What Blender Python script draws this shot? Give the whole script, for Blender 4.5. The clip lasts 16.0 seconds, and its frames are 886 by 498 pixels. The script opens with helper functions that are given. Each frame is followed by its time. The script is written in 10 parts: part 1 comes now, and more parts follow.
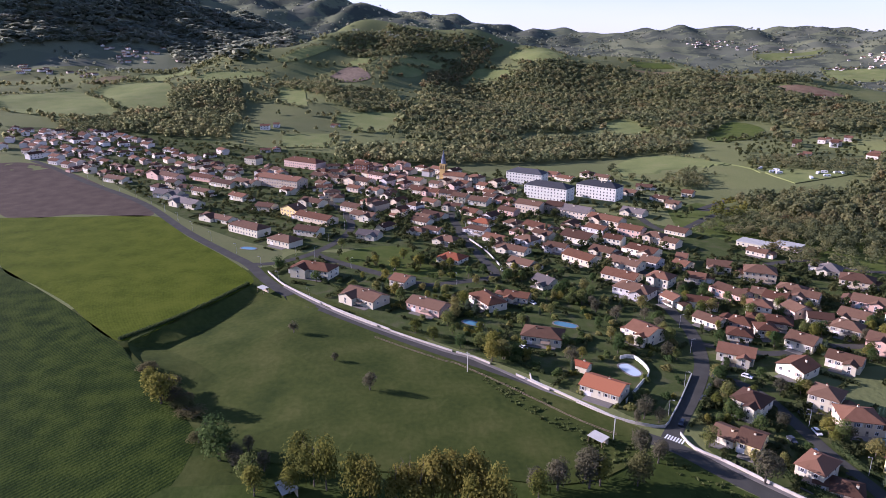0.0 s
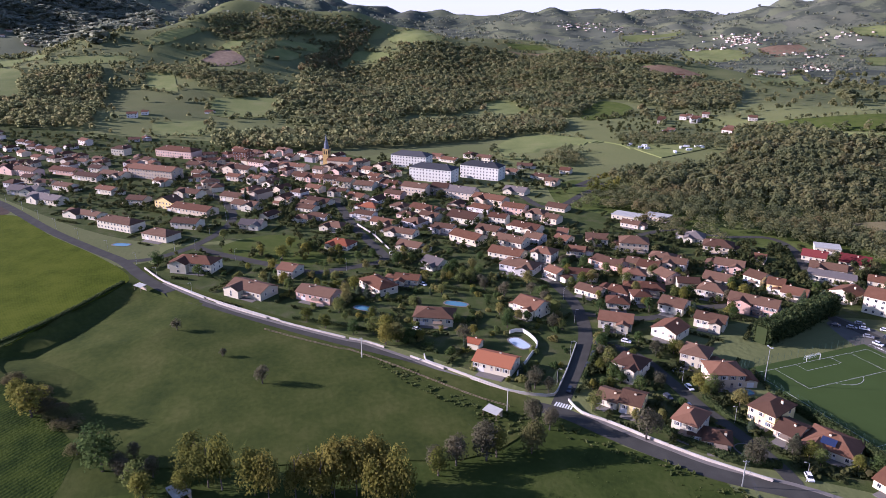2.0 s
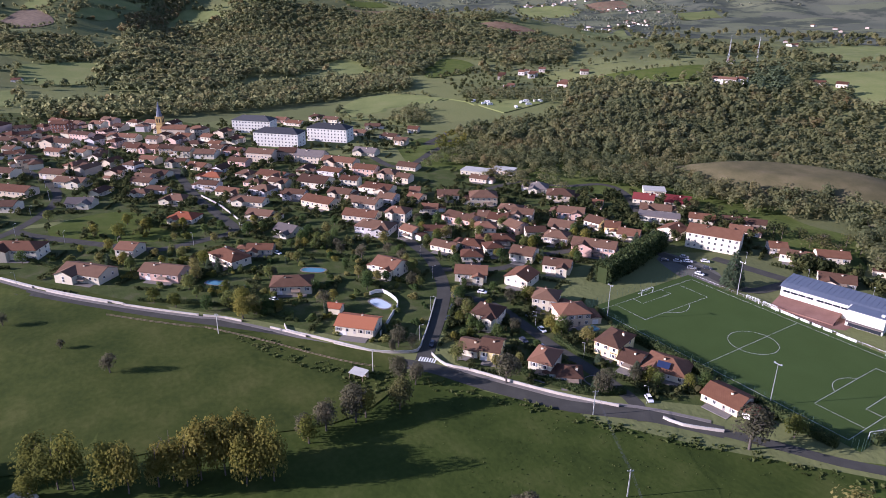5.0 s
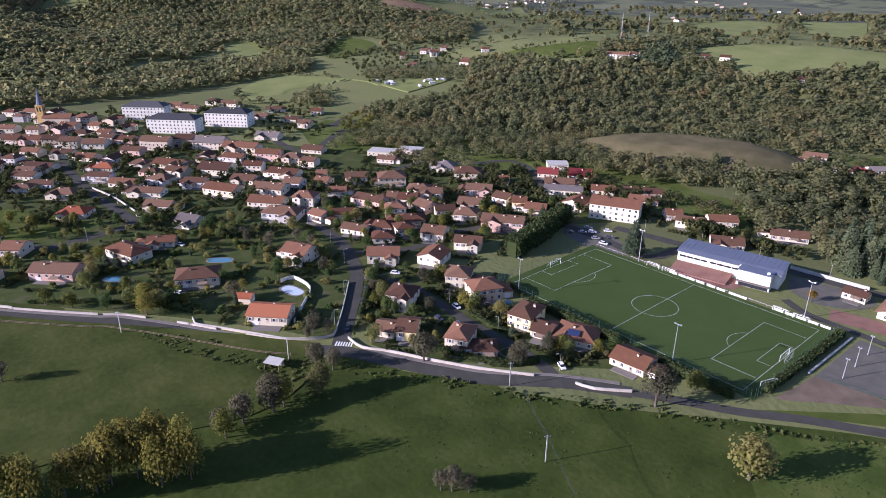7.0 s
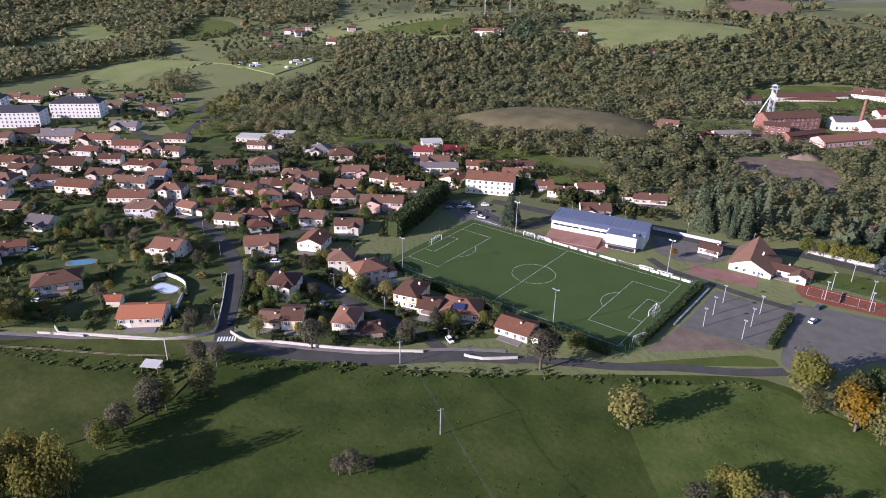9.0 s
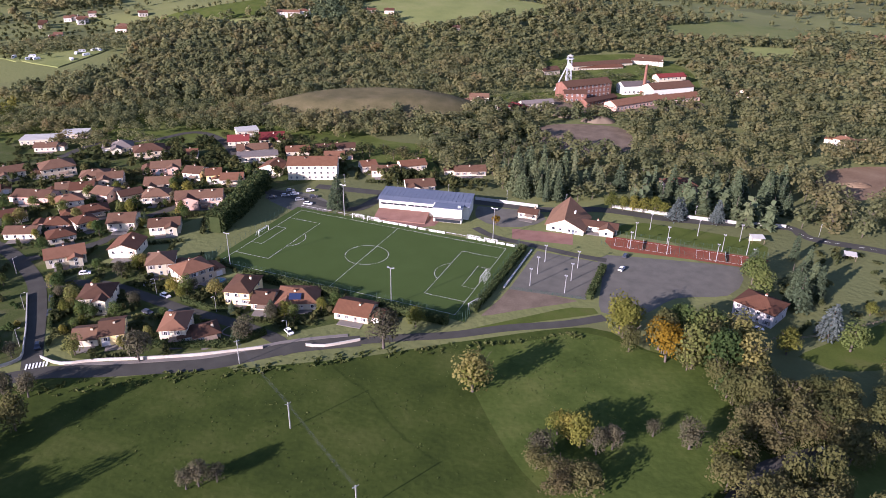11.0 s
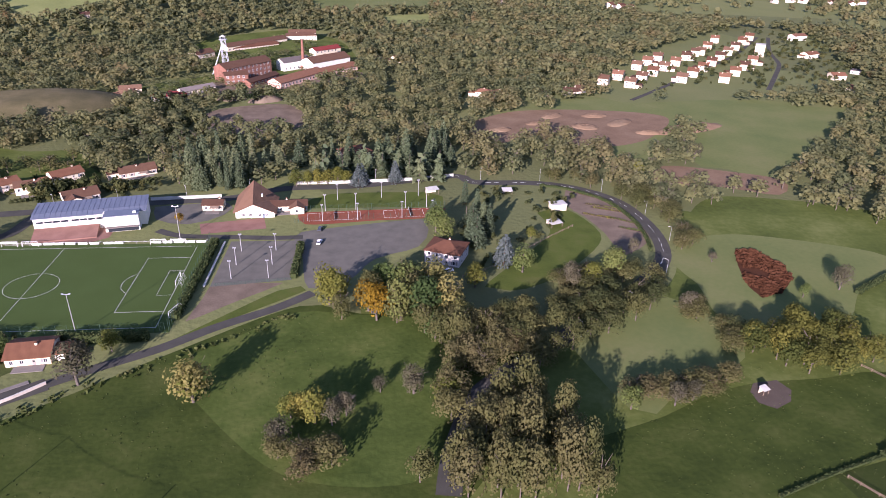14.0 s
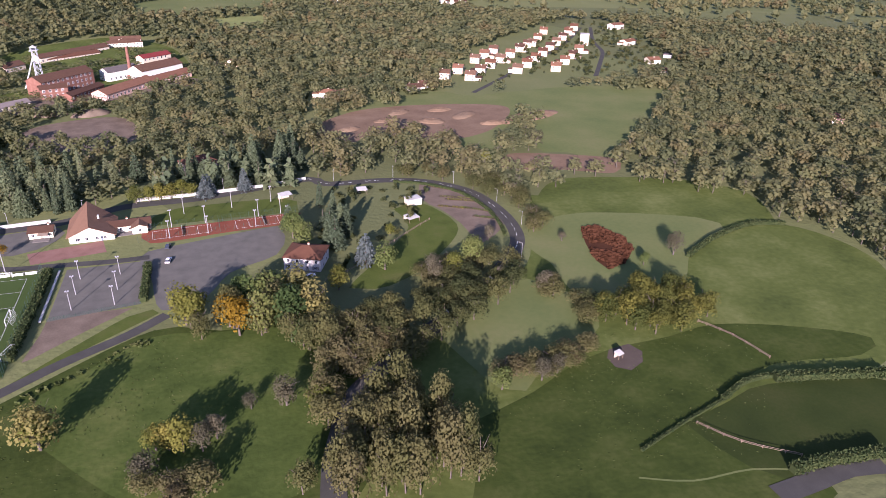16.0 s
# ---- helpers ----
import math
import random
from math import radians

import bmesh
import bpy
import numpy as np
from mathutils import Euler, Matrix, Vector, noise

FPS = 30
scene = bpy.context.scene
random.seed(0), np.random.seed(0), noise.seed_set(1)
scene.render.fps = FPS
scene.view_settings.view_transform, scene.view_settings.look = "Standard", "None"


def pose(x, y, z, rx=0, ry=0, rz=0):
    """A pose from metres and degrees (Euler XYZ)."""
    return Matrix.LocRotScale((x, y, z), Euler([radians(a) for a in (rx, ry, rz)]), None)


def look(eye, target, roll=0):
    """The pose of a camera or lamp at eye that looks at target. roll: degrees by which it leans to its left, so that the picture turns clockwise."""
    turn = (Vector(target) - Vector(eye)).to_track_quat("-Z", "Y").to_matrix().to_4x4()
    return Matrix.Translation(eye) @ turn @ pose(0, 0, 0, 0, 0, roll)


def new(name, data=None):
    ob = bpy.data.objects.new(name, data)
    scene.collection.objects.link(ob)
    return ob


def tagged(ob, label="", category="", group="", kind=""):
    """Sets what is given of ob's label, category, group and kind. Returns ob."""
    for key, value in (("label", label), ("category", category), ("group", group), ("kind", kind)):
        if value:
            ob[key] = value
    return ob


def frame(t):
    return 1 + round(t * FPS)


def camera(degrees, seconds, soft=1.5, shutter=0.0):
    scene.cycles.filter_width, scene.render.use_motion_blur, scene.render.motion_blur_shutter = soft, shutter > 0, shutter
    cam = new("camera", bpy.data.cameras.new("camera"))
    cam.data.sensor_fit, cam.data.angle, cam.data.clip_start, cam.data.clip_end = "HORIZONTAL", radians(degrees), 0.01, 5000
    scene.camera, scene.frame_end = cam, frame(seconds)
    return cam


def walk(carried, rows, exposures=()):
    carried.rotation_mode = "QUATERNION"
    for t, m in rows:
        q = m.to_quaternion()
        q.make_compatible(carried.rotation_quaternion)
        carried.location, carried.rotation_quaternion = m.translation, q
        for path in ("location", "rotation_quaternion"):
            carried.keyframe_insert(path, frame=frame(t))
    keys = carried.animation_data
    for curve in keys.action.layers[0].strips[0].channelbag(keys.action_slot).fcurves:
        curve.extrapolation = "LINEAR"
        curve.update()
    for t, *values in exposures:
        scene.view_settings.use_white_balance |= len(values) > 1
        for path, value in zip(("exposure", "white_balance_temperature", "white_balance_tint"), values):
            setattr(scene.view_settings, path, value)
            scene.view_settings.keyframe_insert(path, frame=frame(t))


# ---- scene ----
cam = camera(65.89, 16.0, soft=0.9)
EYE = (126.37, -228.87, 127.86)  # a drone that hovers and turns
ROWS = [  # seconds, tilt, roll, heading
    (0.0, 73.13, -0.38, 78.88),
    (0.5, 72.81, -0.39, 76.35),
    (1.0, 72.48, -0.39, 73.88),
    (1.5, 72.15, -0.45, 71.44),
    (2.0, 71.83, -0.44, 69.14),
    (2.5, 71.41, -0.44, 66.88),
    (3.0, 70.85, -0.43, 64.70),
    (3.5, 70.28, -0.47, 62.60),
    (4.0, 69.68, -0.51, 60.49),
    (6.5, 67.58, -0.59, 50.44),
    (7.0, 67.17, -0.60, 48.40),
    (7.5, 66.76, -0.62, 45.99),
    (8.0, 66.37, -0.66, 43.54),
    (10.5, 64.70, -1.04, 26.60),
    (11.0, 64.39, -1.08, 22.36),
    (11.5, 64.10, -1.13, 17.94),
    (12.0, 63.80, -1.17, 13.64),
    (12.5, 63.53, -1.22, 9.09),
    (13.0, 63.28, -1.31, 4.31),
    (13.5, 63.18, -1.36, -0.63),
    (14.0, 63.24, -1.42, -5.26),
    (14.5, 63.30, -1.43, -9.23),
    (15.0, 63.36, -1.45, -12.48),
    (15.5, 63.39, -1.44, -15.27),
    (16.0, 63.44, -1.48, -18.25),
]
EXPOSURES = ((0.0, 1.27, 5500, 40), (8.0, 1.27, 5500, 36), (10.5, 1.5, 5800, 38), (12.0, 1.57, 5850, 40), (16.0, 1.64, 5850, 43))  # seconds, stops, kelvin, tint
walk(cam, [(t, pose(*EYE, a, b, c)) for t, a, b, c in ROWS], EXPOSURES)

# ---------- light ----------
world = bpy.data.worlds.new("sky")
scene.world = world
world.use_nodes = True
wn = world.node_tree.nodes
sky = wn.new("ShaderNodeTexSky")
sky.sky_type, sky.sun_disc = "NISHITA", False
SUN_HIGH, SUN_FROM = 18.5, 244.0  # degrees up, degrees from +x towards +y
sky.sun_elevation, sky.sun_rotation = radians(SUN_HIGH), radians(90 - SUN_FROM)
sky.air_density, sky.dust_density, sky.ozone_density = 1.0, 0.2, 3.0
veil, cloud, where, tone = wn.new("ShaderNodeMix"), wn.new("ShaderNodeTexNoise"), wn.new("ShaderNodeMapping"), wn.new("ShaderNodeTexCoord")
veil.data_type = "RGBA"  # thin high cloud
veil.inputs[7].default_value = (5.2, 5.6, 6.2, 1)
where.inputs["Scale"].default_value = (1.0, 1.0, 5.0)
cloud.inputs["Scale"].default_value, cloud.inputs["Detail"].default_value = 2.2, 6.0
haze, up, low, thin = wn.new("ShaderNodeMapRange"), wn.new("ShaderNodeSeparateXYZ"), wn.new("ShaderNodeMapRange"), wn.new("ShaderNodeMath")
haze.inputs[1].default_value, haze.inputs[2].default_value, haze.inputs[3].default_value, haze.inputs[4].default_value = 0.35, 0.65, 0.45, 1.0
low.inputs[1].default_value, low.inputs[2].default_value, low.inputs[3].default_value, low.inputs[4].default_value = 0.0, 0.5, 0.85, 0.08  # denser towards the horizon
thin.operation = "MULTIPLY"
for a, b in ((tone.outputs["Generated"], where.inputs["Vector"]), (where.outputs[0], cloud.inputs["Vector"]), (cloud.outputs["Fac"], haze.inputs[0]),
             (tone.outputs["Generated"], up.inputs[0]), (up.outputs["Z"], low.inputs[0]), (haze.outputs[0], thin.inputs[0]), (low.outputs[0], thin.inputs[1]), (thin.outputs[0], veil.inputs[0]),
             (sky.outputs[0], veil.inputs[6]), (veil.outputs[2], wn["Background"].inputs[0])):
    world.node_tree.links.new(a, b)
wn["Background"].inputs[1].default_value = 0.075
sun = new("sun", bpy.data.lights.new("sun", "SUN"))
sun.data.energy, sun.data.angle, sun.data.color = 5.0, radians(0.6), (1.0, 0.89, 0.75)
ax, ay = math.cos(radians(SUN_FROM)), math.sin(radians(SUN_FROM))
sun.matrix_world = look((ax * 400, ay * 400, 400 * math.tan(radians(SUN_HIGH))), (0, 0, 0))


# ---------- materials ----------
def material(name, colours, size=4.0, fine=0.4, rough=0.85, bump=0.25, by="none", spec=0.03, metal=0.0, deep=0.1, rows=0.0, leafy=0.0):
    """A surface of two or three colours, mixed by broad stains and fine grain. by: 'object' or 'tint' shifts it piece by piece."""
    m = bpy.data.materials.new(name)
    m.use_nodes = True
    t = m.node_tree
    n, link = t.nodes, t.links.new
    b = n["Principled BSDF"]
    b.inputs["Roughness"].default_value, b.inputs["Metallic"].default_value = rough, metal
    b.inputs["Specular IOR Level"].default_value = spec
    geo = n.new("ShaderNodeNewGeometry")
    broad, grain = n.new("ShaderNodeTexNoise"), n.new("ShaderNodeTexNoise")
    for tex, s, detail in ((broad, size, 4.0), (grain, fine, 3.0)):
        tex.inputs["Scale"].default_value, tex.inputs["Detail"].default_value = 1.0 / s, detail
        link(geo.outputs["Position"], tex.inputs["Vector"])
    add = n.new("ShaderNodeMath")
    add.operation, add.inputs[1].default_value = "MULTIPLY_ADD", 0.45
    link(grain.outputs["Fac"], add.inputs[0])
    half = n.new("ShaderNodeMath")
    half.operation, half.inputs[1].default_value, half.inputs[2].default_value = "MULTIPLY_ADD", 1.1, -0.28
    link(broad.outputs["Fac"], half.inputs[0])
    link(half.outputs[0], add.inputs[2])
    value = add.outputs[0]
    if rows:
        wave = n.new("ShaderNodeTexWave")
        wave.bands_direction, wave.inputs["Scale"].default_value, wave.inputs["Distortion"].default_value = "DIAGONAL", rows, 1.5
        link(geo.outputs["Position"], wave.inputs["Vector"])
        sown = n.new("ShaderNodeMath")
        sown.operation, sown.inputs[1].default_value = "MULTIPLY_ADD", 0.3
        link(wave.outputs["Fac"], sown.inputs[0])
        link(value, sown.inputs[2])
        value = sown.outputs[0]
    if by != "none":
        if by == "object":
            src = n.new("ShaderNodeObjectInfo").outputs["Random"]
        elif by == "piece":
            src = geo.outputs["Random Per Island"]
        else:
            at = n.new("ShaderNodeAttribute")
            at.attribute_name = "tint"
            src = at.outputs["Fac"]
        mix = n.new("ShaderNodeMath")
        mix.operation, mix.inputs[1].default_value = "MULTIPLY_ADD", 0.9
        link(src, mix.inputs[0])
        lower = n.new("ShaderNodeMath")
        lower.operation, lower.inputs[1].default_value, lower.inputs[2].default_value = "MULTIPLY_ADD", 0.4, -0.15
        link(value, lower.inputs[0])
        link(lower.outputs[0], mix.inputs[2])
        value = mix.outputs[0]
    ramp = n.new("ShaderNodeValToRGB")
    e = ramp.color_ramp.elements
    while len(e) < len(colours):
        e.new(0.5)
    for i, c in enumerate(colours):
        e[i].position = 0.12 + 0.76 * i / max(1, len(colours) - 1)
        e[i].color = (*c, 1)
    link(value, ramp.inputs[0])
    link(ramp.outputs[0], b.inputs["Base Color"])
    if leafy:
        through_leaf, both = n.new("ShaderNodeBsdfTranslucent"), n.new("ShaderNodeMixShader")
        both.inputs[0].default_value = leafy
        link(ramp.outputs[0], through_leaf.inputs[0])
        link(b.outputs[0], both.inputs[1])
        link(through_leaf.outputs[0], both.inputs[2])
        link(both.outputs[0], n["Material Output"].inputs["Surface"])
    if bump:
        bp = n.new("ShaderNodeBump")
        bp.inputs["Strength"].default_value, bp.inputs["Distance"].default_value = bump, deep
        link(grain.outputs["Fac"], bp.inputs["Height"])
        link(bp.outputs[0], b.inputs["Normal"])
    return m


def roof_material(name, a, c, d):
    """Clay tiles: rows down the slope as fine ridges, weathered patches, a tone of its own for each roof."""
    m = material(name, (a, c, d), 2.2, 0.35, 0.9, 0.3, "object", 0.1)
    t = m.node_tree
    n, link = t.nodes, t.links.new
    at, wave, bump = n.new("ShaderNodeTexCoord"), n.new("ShaderNodeTexWave"), n.new("ShaderNodeBump")
    wave.bands_direction, wave.inputs["Scale"].default_value, wave.inputs["Distortion"].default_value = "Y", 0.9, 0.3
    bump.inputs["Strength"].default_value, bump.inputs["Distance"].default_value = 0.5, 0.05
    link(at.outputs["Object"], wave.inputs["Vector"])
    link(wave.outputs["Fac"], bump.inputs["Height"])
    link(bump.outputs[0], n["Principled BSDF"].inputs["Normal"])
    return m


def glass_material(name, colour, rough=0.08):
    m = bpy.data.materials.new(name)
    m.use_nodes = True
    b = m.node_tree.nodes["Principled BSDF"]
    b.inputs["Base Color"].default_value, b.inputs["Roughness"].default_value = (*colour, 1), rough
    return m


MAT = {
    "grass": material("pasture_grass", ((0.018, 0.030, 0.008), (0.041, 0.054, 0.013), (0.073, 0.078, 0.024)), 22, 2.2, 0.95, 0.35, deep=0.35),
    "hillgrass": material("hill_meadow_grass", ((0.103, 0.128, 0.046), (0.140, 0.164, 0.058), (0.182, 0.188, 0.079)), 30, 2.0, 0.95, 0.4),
    "meadow": material("grazed_meadow", ((0.032, 0.048, 0.012), (0.067, 0.088, 0.022), (0.116, 0.134, 0.044)), 26, 2.4, 0.95, 0.35, deep=0.35),
    "garden": material("garden_ground", ((0.027, 0.039, 0.014), (0.049, 0.065, 0.020), (0.086, 0.081, 0.046)), 7, 0.8, 0.95, 0.5, deep=0.3),
    # far leaves paled and greyed: haze over the distance put into the colour
    "hazedwood": material("hazed_wood_leaves", ((0.175, 0.206, 0.148), (0.259, 0.278, 0.193), (0.341, 0.330, 0.238)), 8.0, 1.5, 0.95, 0.0, "tint", leafy=0.65),
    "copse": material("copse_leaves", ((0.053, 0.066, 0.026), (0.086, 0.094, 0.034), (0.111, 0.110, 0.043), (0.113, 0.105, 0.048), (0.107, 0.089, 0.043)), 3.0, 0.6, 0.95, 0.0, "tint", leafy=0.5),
    "gold": material("golden_green_leaves", ((0.056, 0.072, 0.020), (0.099, 0.108, 0.027), (0.152, 0.149, 0.033), (0.185, 0.158, 0.041)), 3.0, 0.6, 0.95, 0.0, "tint", leafy=0.5),
    "marking": material("worn_line_paint", ((0.36, 0.38, 0.34), (0.5, 0.52, 0.48)), 2, 0.3, 0.85, 0.0),
    "lawn": material("lawn", ((0.037, 0.054, 0.013), (0.057, 0.078, 0.017), (0.079, 0.085, 0.028)), 9, 0.8, 0.95, 0.4),
    "lawn_dry": material("dry_meadow", ((0.074, 0.102, 0.034), (0.101, 0.121, 0.043), (0.131, 0.136, 0.058)), 30, 2.0, 0.95, 0.4),
    "drygrass": material("dry_grass", ((0.090, 0.086, 0.039), (0.134, 0.111, 0.060), (0.170, 0.130, 0.078)), 14, 1.5, 0.95, 0.5),
    "crop": material("young_wheat", ((0.024, 0.038, 0.003), (0.045, 0.064, 0.004), (0.075, 0.092, 0.009)), 16, 2.0, 0.95, 0.6, rows=0.35),
    # dark green pasture, lowered further for the shade over it
    "pasture_shaded": material("shaded_pasture_green", ((0.018, 0.028, 0.008), (0.026, 0.038, 0.010), (0.038, 0.046, 0.014)), 14, 1.0, 0.95, 0.5),
    "soil": material("ploughed_soil", ((0.052, 0.040, 0.030), (0.072, 0.056, 0.042), (0.094, 0.074, 0.055)), 12, 0.9, 0.95, 0.7, deep=0.3),
    "bareearth": material("bare_earth", ((0.081, 0.066, 0.049), (0.124, 0.099, 0.072), (0.167, 0.135, 0.098)), 7, 0.7, 0.95, 0.4),
    "redearth": material("red_earth", ((0.105, 0.072, 0.046), (0.147, 0.103, 0.065), (0.178, 0.133, 0.086)), 14, 1.5, 0.95, 0.5),
    "redgravel": material("red_gravel", ((0.140, 0.077, 0.059), (0.182, 0.105, 0.081), (0.210, 0.126, 0.098)), 5, 0.3, 0.95, 0.3),
    "heap": material("overgrown_spoil", ((0.062, 0.060, 0.030), (0.098, 0.088, 0.044), (0.140, 0.118, 0.066)), 10, 0.9, 0.95, 0.5, deep=0.4),
    "mud": material("trodden_mud", ((0.06, 0.05, 0.04), (0.085, 0.07, 0.055)), 4, 0.4, 0.8, 0.5),
    "turf": material("artificial_turf", ((0.038, 0.062, 0.017), (0.046, 0.074, 0.022)), 14, 0.6, 0.9, 0.2),
    "clay": material("clay_court", ((0.152, 0.050, 0.030), (0.193, 0.065, 0.038)), 5, 0.3, 0.9, 0.1),
    "asphalt": material("asphalt", ((0.042, 0.043, 0.036), (0.054, 0.054, 0.047), (0.069, 0.069, 0.058)), 6, 0.25, 0.9, 0.15),
    "asphalt_light": material("worn_asphalt", ((0.076, 0.077, 0.064), (0.100, 0.099, 0.083), (0.125, 0.121, 0.099)), 5, 0.3, 0.9, 0.15),
    "concrete": material("concrete", ((0.296, 0.302, 0.275), (0.415, 0.416, 0.377)), 3, 0.3, 0.85, 0.2),
    "paving": material("pavement", ((0.128, 0.122, 0.109), (0.180, 0.165, 0.146)), 4, 0.4, 0.9, 0.2),
    "paint": material("white_paint", ((0.609, 0.641, 0.609), (0.696, 0.732, 0.699)), 2, 0.2, 0.7, 0.05),
    "w": material("white_render", ((0.461, 0.419, 0.310), (0.551, 0.502, 0.378), (0.595, 0.553, 0.423)), 3, 0.4, 0.9, 0.15, "object"),
    "W": material("bright_white_render", ((0.56, 0.555, 0.485), (0.63, 0.62, 0.55)), 4, 0.4, 0.9, 0.1),
    "K": material("dark_slate", ((0.030, 0.032, 0.035), (0.042, 0.044, 0.048), (0.058, 0.060, 0.062)), 3, 0.5, 0.8, 0.2, "object", 0.2),
    "gardenwall": material("cream_rendered_wall", ((0.33, 0.30, 0.25), (0.43, 0.39, 0.33), (0.50, 0.46, 0.40)), 3, 0.4, 0.9, 0.2),
    "c": material("cream_render", ((0.504, 0.420, 0.302), (0.588, 0.504, 0.370)), 3, 0.4, 0.9, 0.15, "object"),
    "p": material("pink_render", ((0.5, 0.33, 0.26), (0.6, 0.43, 0.35)), 3, 0.4, 0.9, 0.15, "object"),
    "y": material("yellow_render", ((0.66, 0.5, 0.21), (0.74, 0.6, 0.3)), 3, 0.4, 0.9, 0.15, "object"),
    "b": material("beige_render", ((0.42, 0.35, 0.26), (0.52, 0.45, 0.35)), 3, 0.4, 0.9, 0.2, "object"),
    "g": material("grey_render", ((0.38, 0.36, 0.34), (0.5, 0.48, 0.45)), 3, 0.4, 0.9, 0.15, "object"),
    "s": material("stone_wall", ((0.2, 0.16, 0.12), (0.3, 0.25, 0.19), (0.38, 0.32, 0.25)), 1.5, 0.3, 0.9, 0.4),
    "q": material("red_brick", ((0.120, 0.060, 0.045), (0.170, 0.085, 0.062), (0.210, 0.120, 0.090)), 2.5, 0.2, 0.9, 0.25),
    "ochre": material("golden_stone", ((0.4, 0.27, 0.1), (0.52, 0.37, 0.16)), 2, 0.3, 0.9, 0.3),
    "o": roof_material("orange_roof_tiles", (0.187, 0.059, 0.028), (0.241, 0.081, 0.040), (0.286, 0.112, 0.056)),
    "r": roof_material("clay_roof_tiles", (0.080, 0.038, 0.023), (0.119, 0.057, 0.032), (0.165, 0.086, 0.052)),
    "d": roof_material("brown_roof_tiles", (0.064, 0.035, 0.023), (0.094, 0.053, 0.033), (0.136, 0.081, 0.051)),
    "k": roof_material("grey_roof_tiles", (0.085, 0.075, 0.07), (0.12, 0.105, 0.095), (0.16, 0.14, 0.125)),
    "m": roof_material("red_sheet_roof", (0.105, 0.020, 0.020), (0.140, 0.027, 0.024), (0.168, 0.038, 0.034)),
    "farwall": material("far_house_render", ((0.42, 0.36, 0.29), (0.56, 0.5, 0.43), (0.68, 0.65, 0.6)), 6, 0.5, 0.9, 0.1, "piece"),
    "farroof": material("far_house_tiles", ((0.068, 0.036, 0.023), (0.107, 0.055, 0.035), (0.153, 0.084, 0.055)), 3, 0.4, 0.9, 0.2, "piece"),
    "bluesheet": material("blue_grey_sheet", ((0.075, 0.094, 0.128), (0.098, 0.116, 0.150)), 6, 0.5, 0.5, 0.05, spec=0.4),
    "glass": glass_material("window_glass", (0.02, 0.024, 0.03)),
    "frame": material("window_frame", ((0.6, 0.58, 0.55), (0.7, 0.68, 0.65)), 1, 0.1, 0.6, 0.0),
    "shutter": material("shutter_paint", ((0.14, 0.17, 0.2), (0.3, 0.24, 0.18), (0.6, 0.58, 0.54)), 9, 0.3, 0.7, 0.05, "object"),
    "dark": material("dark_opening", ((0.03, 0.028, 0.026), (0.05, 0.045, 0.04)), 1, 0.2, 0.8, 0.0),
    "palesteel": material("pale_painted_steel", ((0.30, 0.33, 0.35), (0.40, 0.43, 0.45)), 3, 0.4, 0.6, 0.05, spec=0.3),
    "metal": material("galvanised_steel", ((0.4, 0.41, 0.42), (0.52, 0.53, 0.54)), 2, 0.2, 0.45, 0.0, metal=0.6),
    "wood": material("weathered_wood", ((0.16, 0.12, 0.085), (0.24, 0.19, 0.14)), 1.5, 0.15, 0.85, 0.2),
    "bark": material("bark", ((0.070, 0.059, 0.049), (0.119, 0.101, 0.084)), 0.8, 0.1, 0.95, 0.4),
    "palebark": material("pale_bark", ((0.069, 0.061, 0.052), (0.104, 0.092, 0.081)), 0.8, 0.1, 0.95, 0.4),
    "water": glass_material("pool_water", (0.06, 0.17, 0.22), 0.05),
    "poolcover": material("pool_cover", ((0.350, 0.434, 0.476), (0.420, 0.504, 0.546)), 3, 0.4, 0.5, 0.05, spec=0.4),
    "hedge": material("hedge_leaves", ((0.031, 0.052, 0.020), (0.055, 0.079, 0.030), (0.094, 0.115, 0.043)), 2.5, 0.3, 0.9, 0.3, "piece", leafy=0.5),
    "leaf": material("garden_leaves", ((0.049, 0.082, 0.027), (0.087, 0.124, 0.038), (0.139, 0.163, 0.049), (0.208, 0.191, 0.065)), 1.5, 0.25, 0.9, 0.0, "object", leafy=0.5),
    "yellow": material("yellow_green_leaves", ((0.094, 0.109, 0.026), (0.140, 0.149, 0.033), (0.206, 0.189, 0.044)), 1.5, 0.25, 0.9, 0.0, "object", leafy=0.5),
    "amber": material("amber_leaves", ((0.165, 0.102, 0.011), (0.228, 0.150, 0.018)), 1.5, 0.25, 0.9, 0.0, "piece", leafy=0.5),
    "twig": material("bare_twigs", ((0.076, 0.076, 0.046), (0.104, 0.100, 0.060), (0.135, 0.124, 0.076)), 1.5, 0.25, 0.95, 0.0, "object", leafy=0.5),
    "needle": material("dark_needles", ((0.075, 0.105, 0.060), (0.127, 0.164, 0.085), (0.205, 0.218, 0.109)), 3, 0.6, 0.9, 0.0, "tint", leafy=0.5),
    "bluecedar": material("blue_needles", ((0.09, 0.12, 0.11), (0.15, 0.18, 0.17)), 1.5, 0.25, 0.9, 0.0, "piece", leafy=0.5),
    # lighter than the copse leaves: haze over farther woods put into the colour
    "forest": material("hazed_forest_leaves", ((0.135, 0.155, 0.074), (0.179, 0.191, 0.087), (0.206, 0.204, 0.093), (0.206, 0.188, 0.090), (0.216, 0.162, 0.076)), 3.0, 0.6, 0.95, 0.0, "tint", leafy=0.65),
    "crop_deep": material("deep_green_crop", ((0.005, 0.011, 0.002), (0.012, 0.024, 0.004), (0.036, 0.053, 0.008)), 9, 1.1, 0.95, 0.8, rows=0.3, deep=0.4),
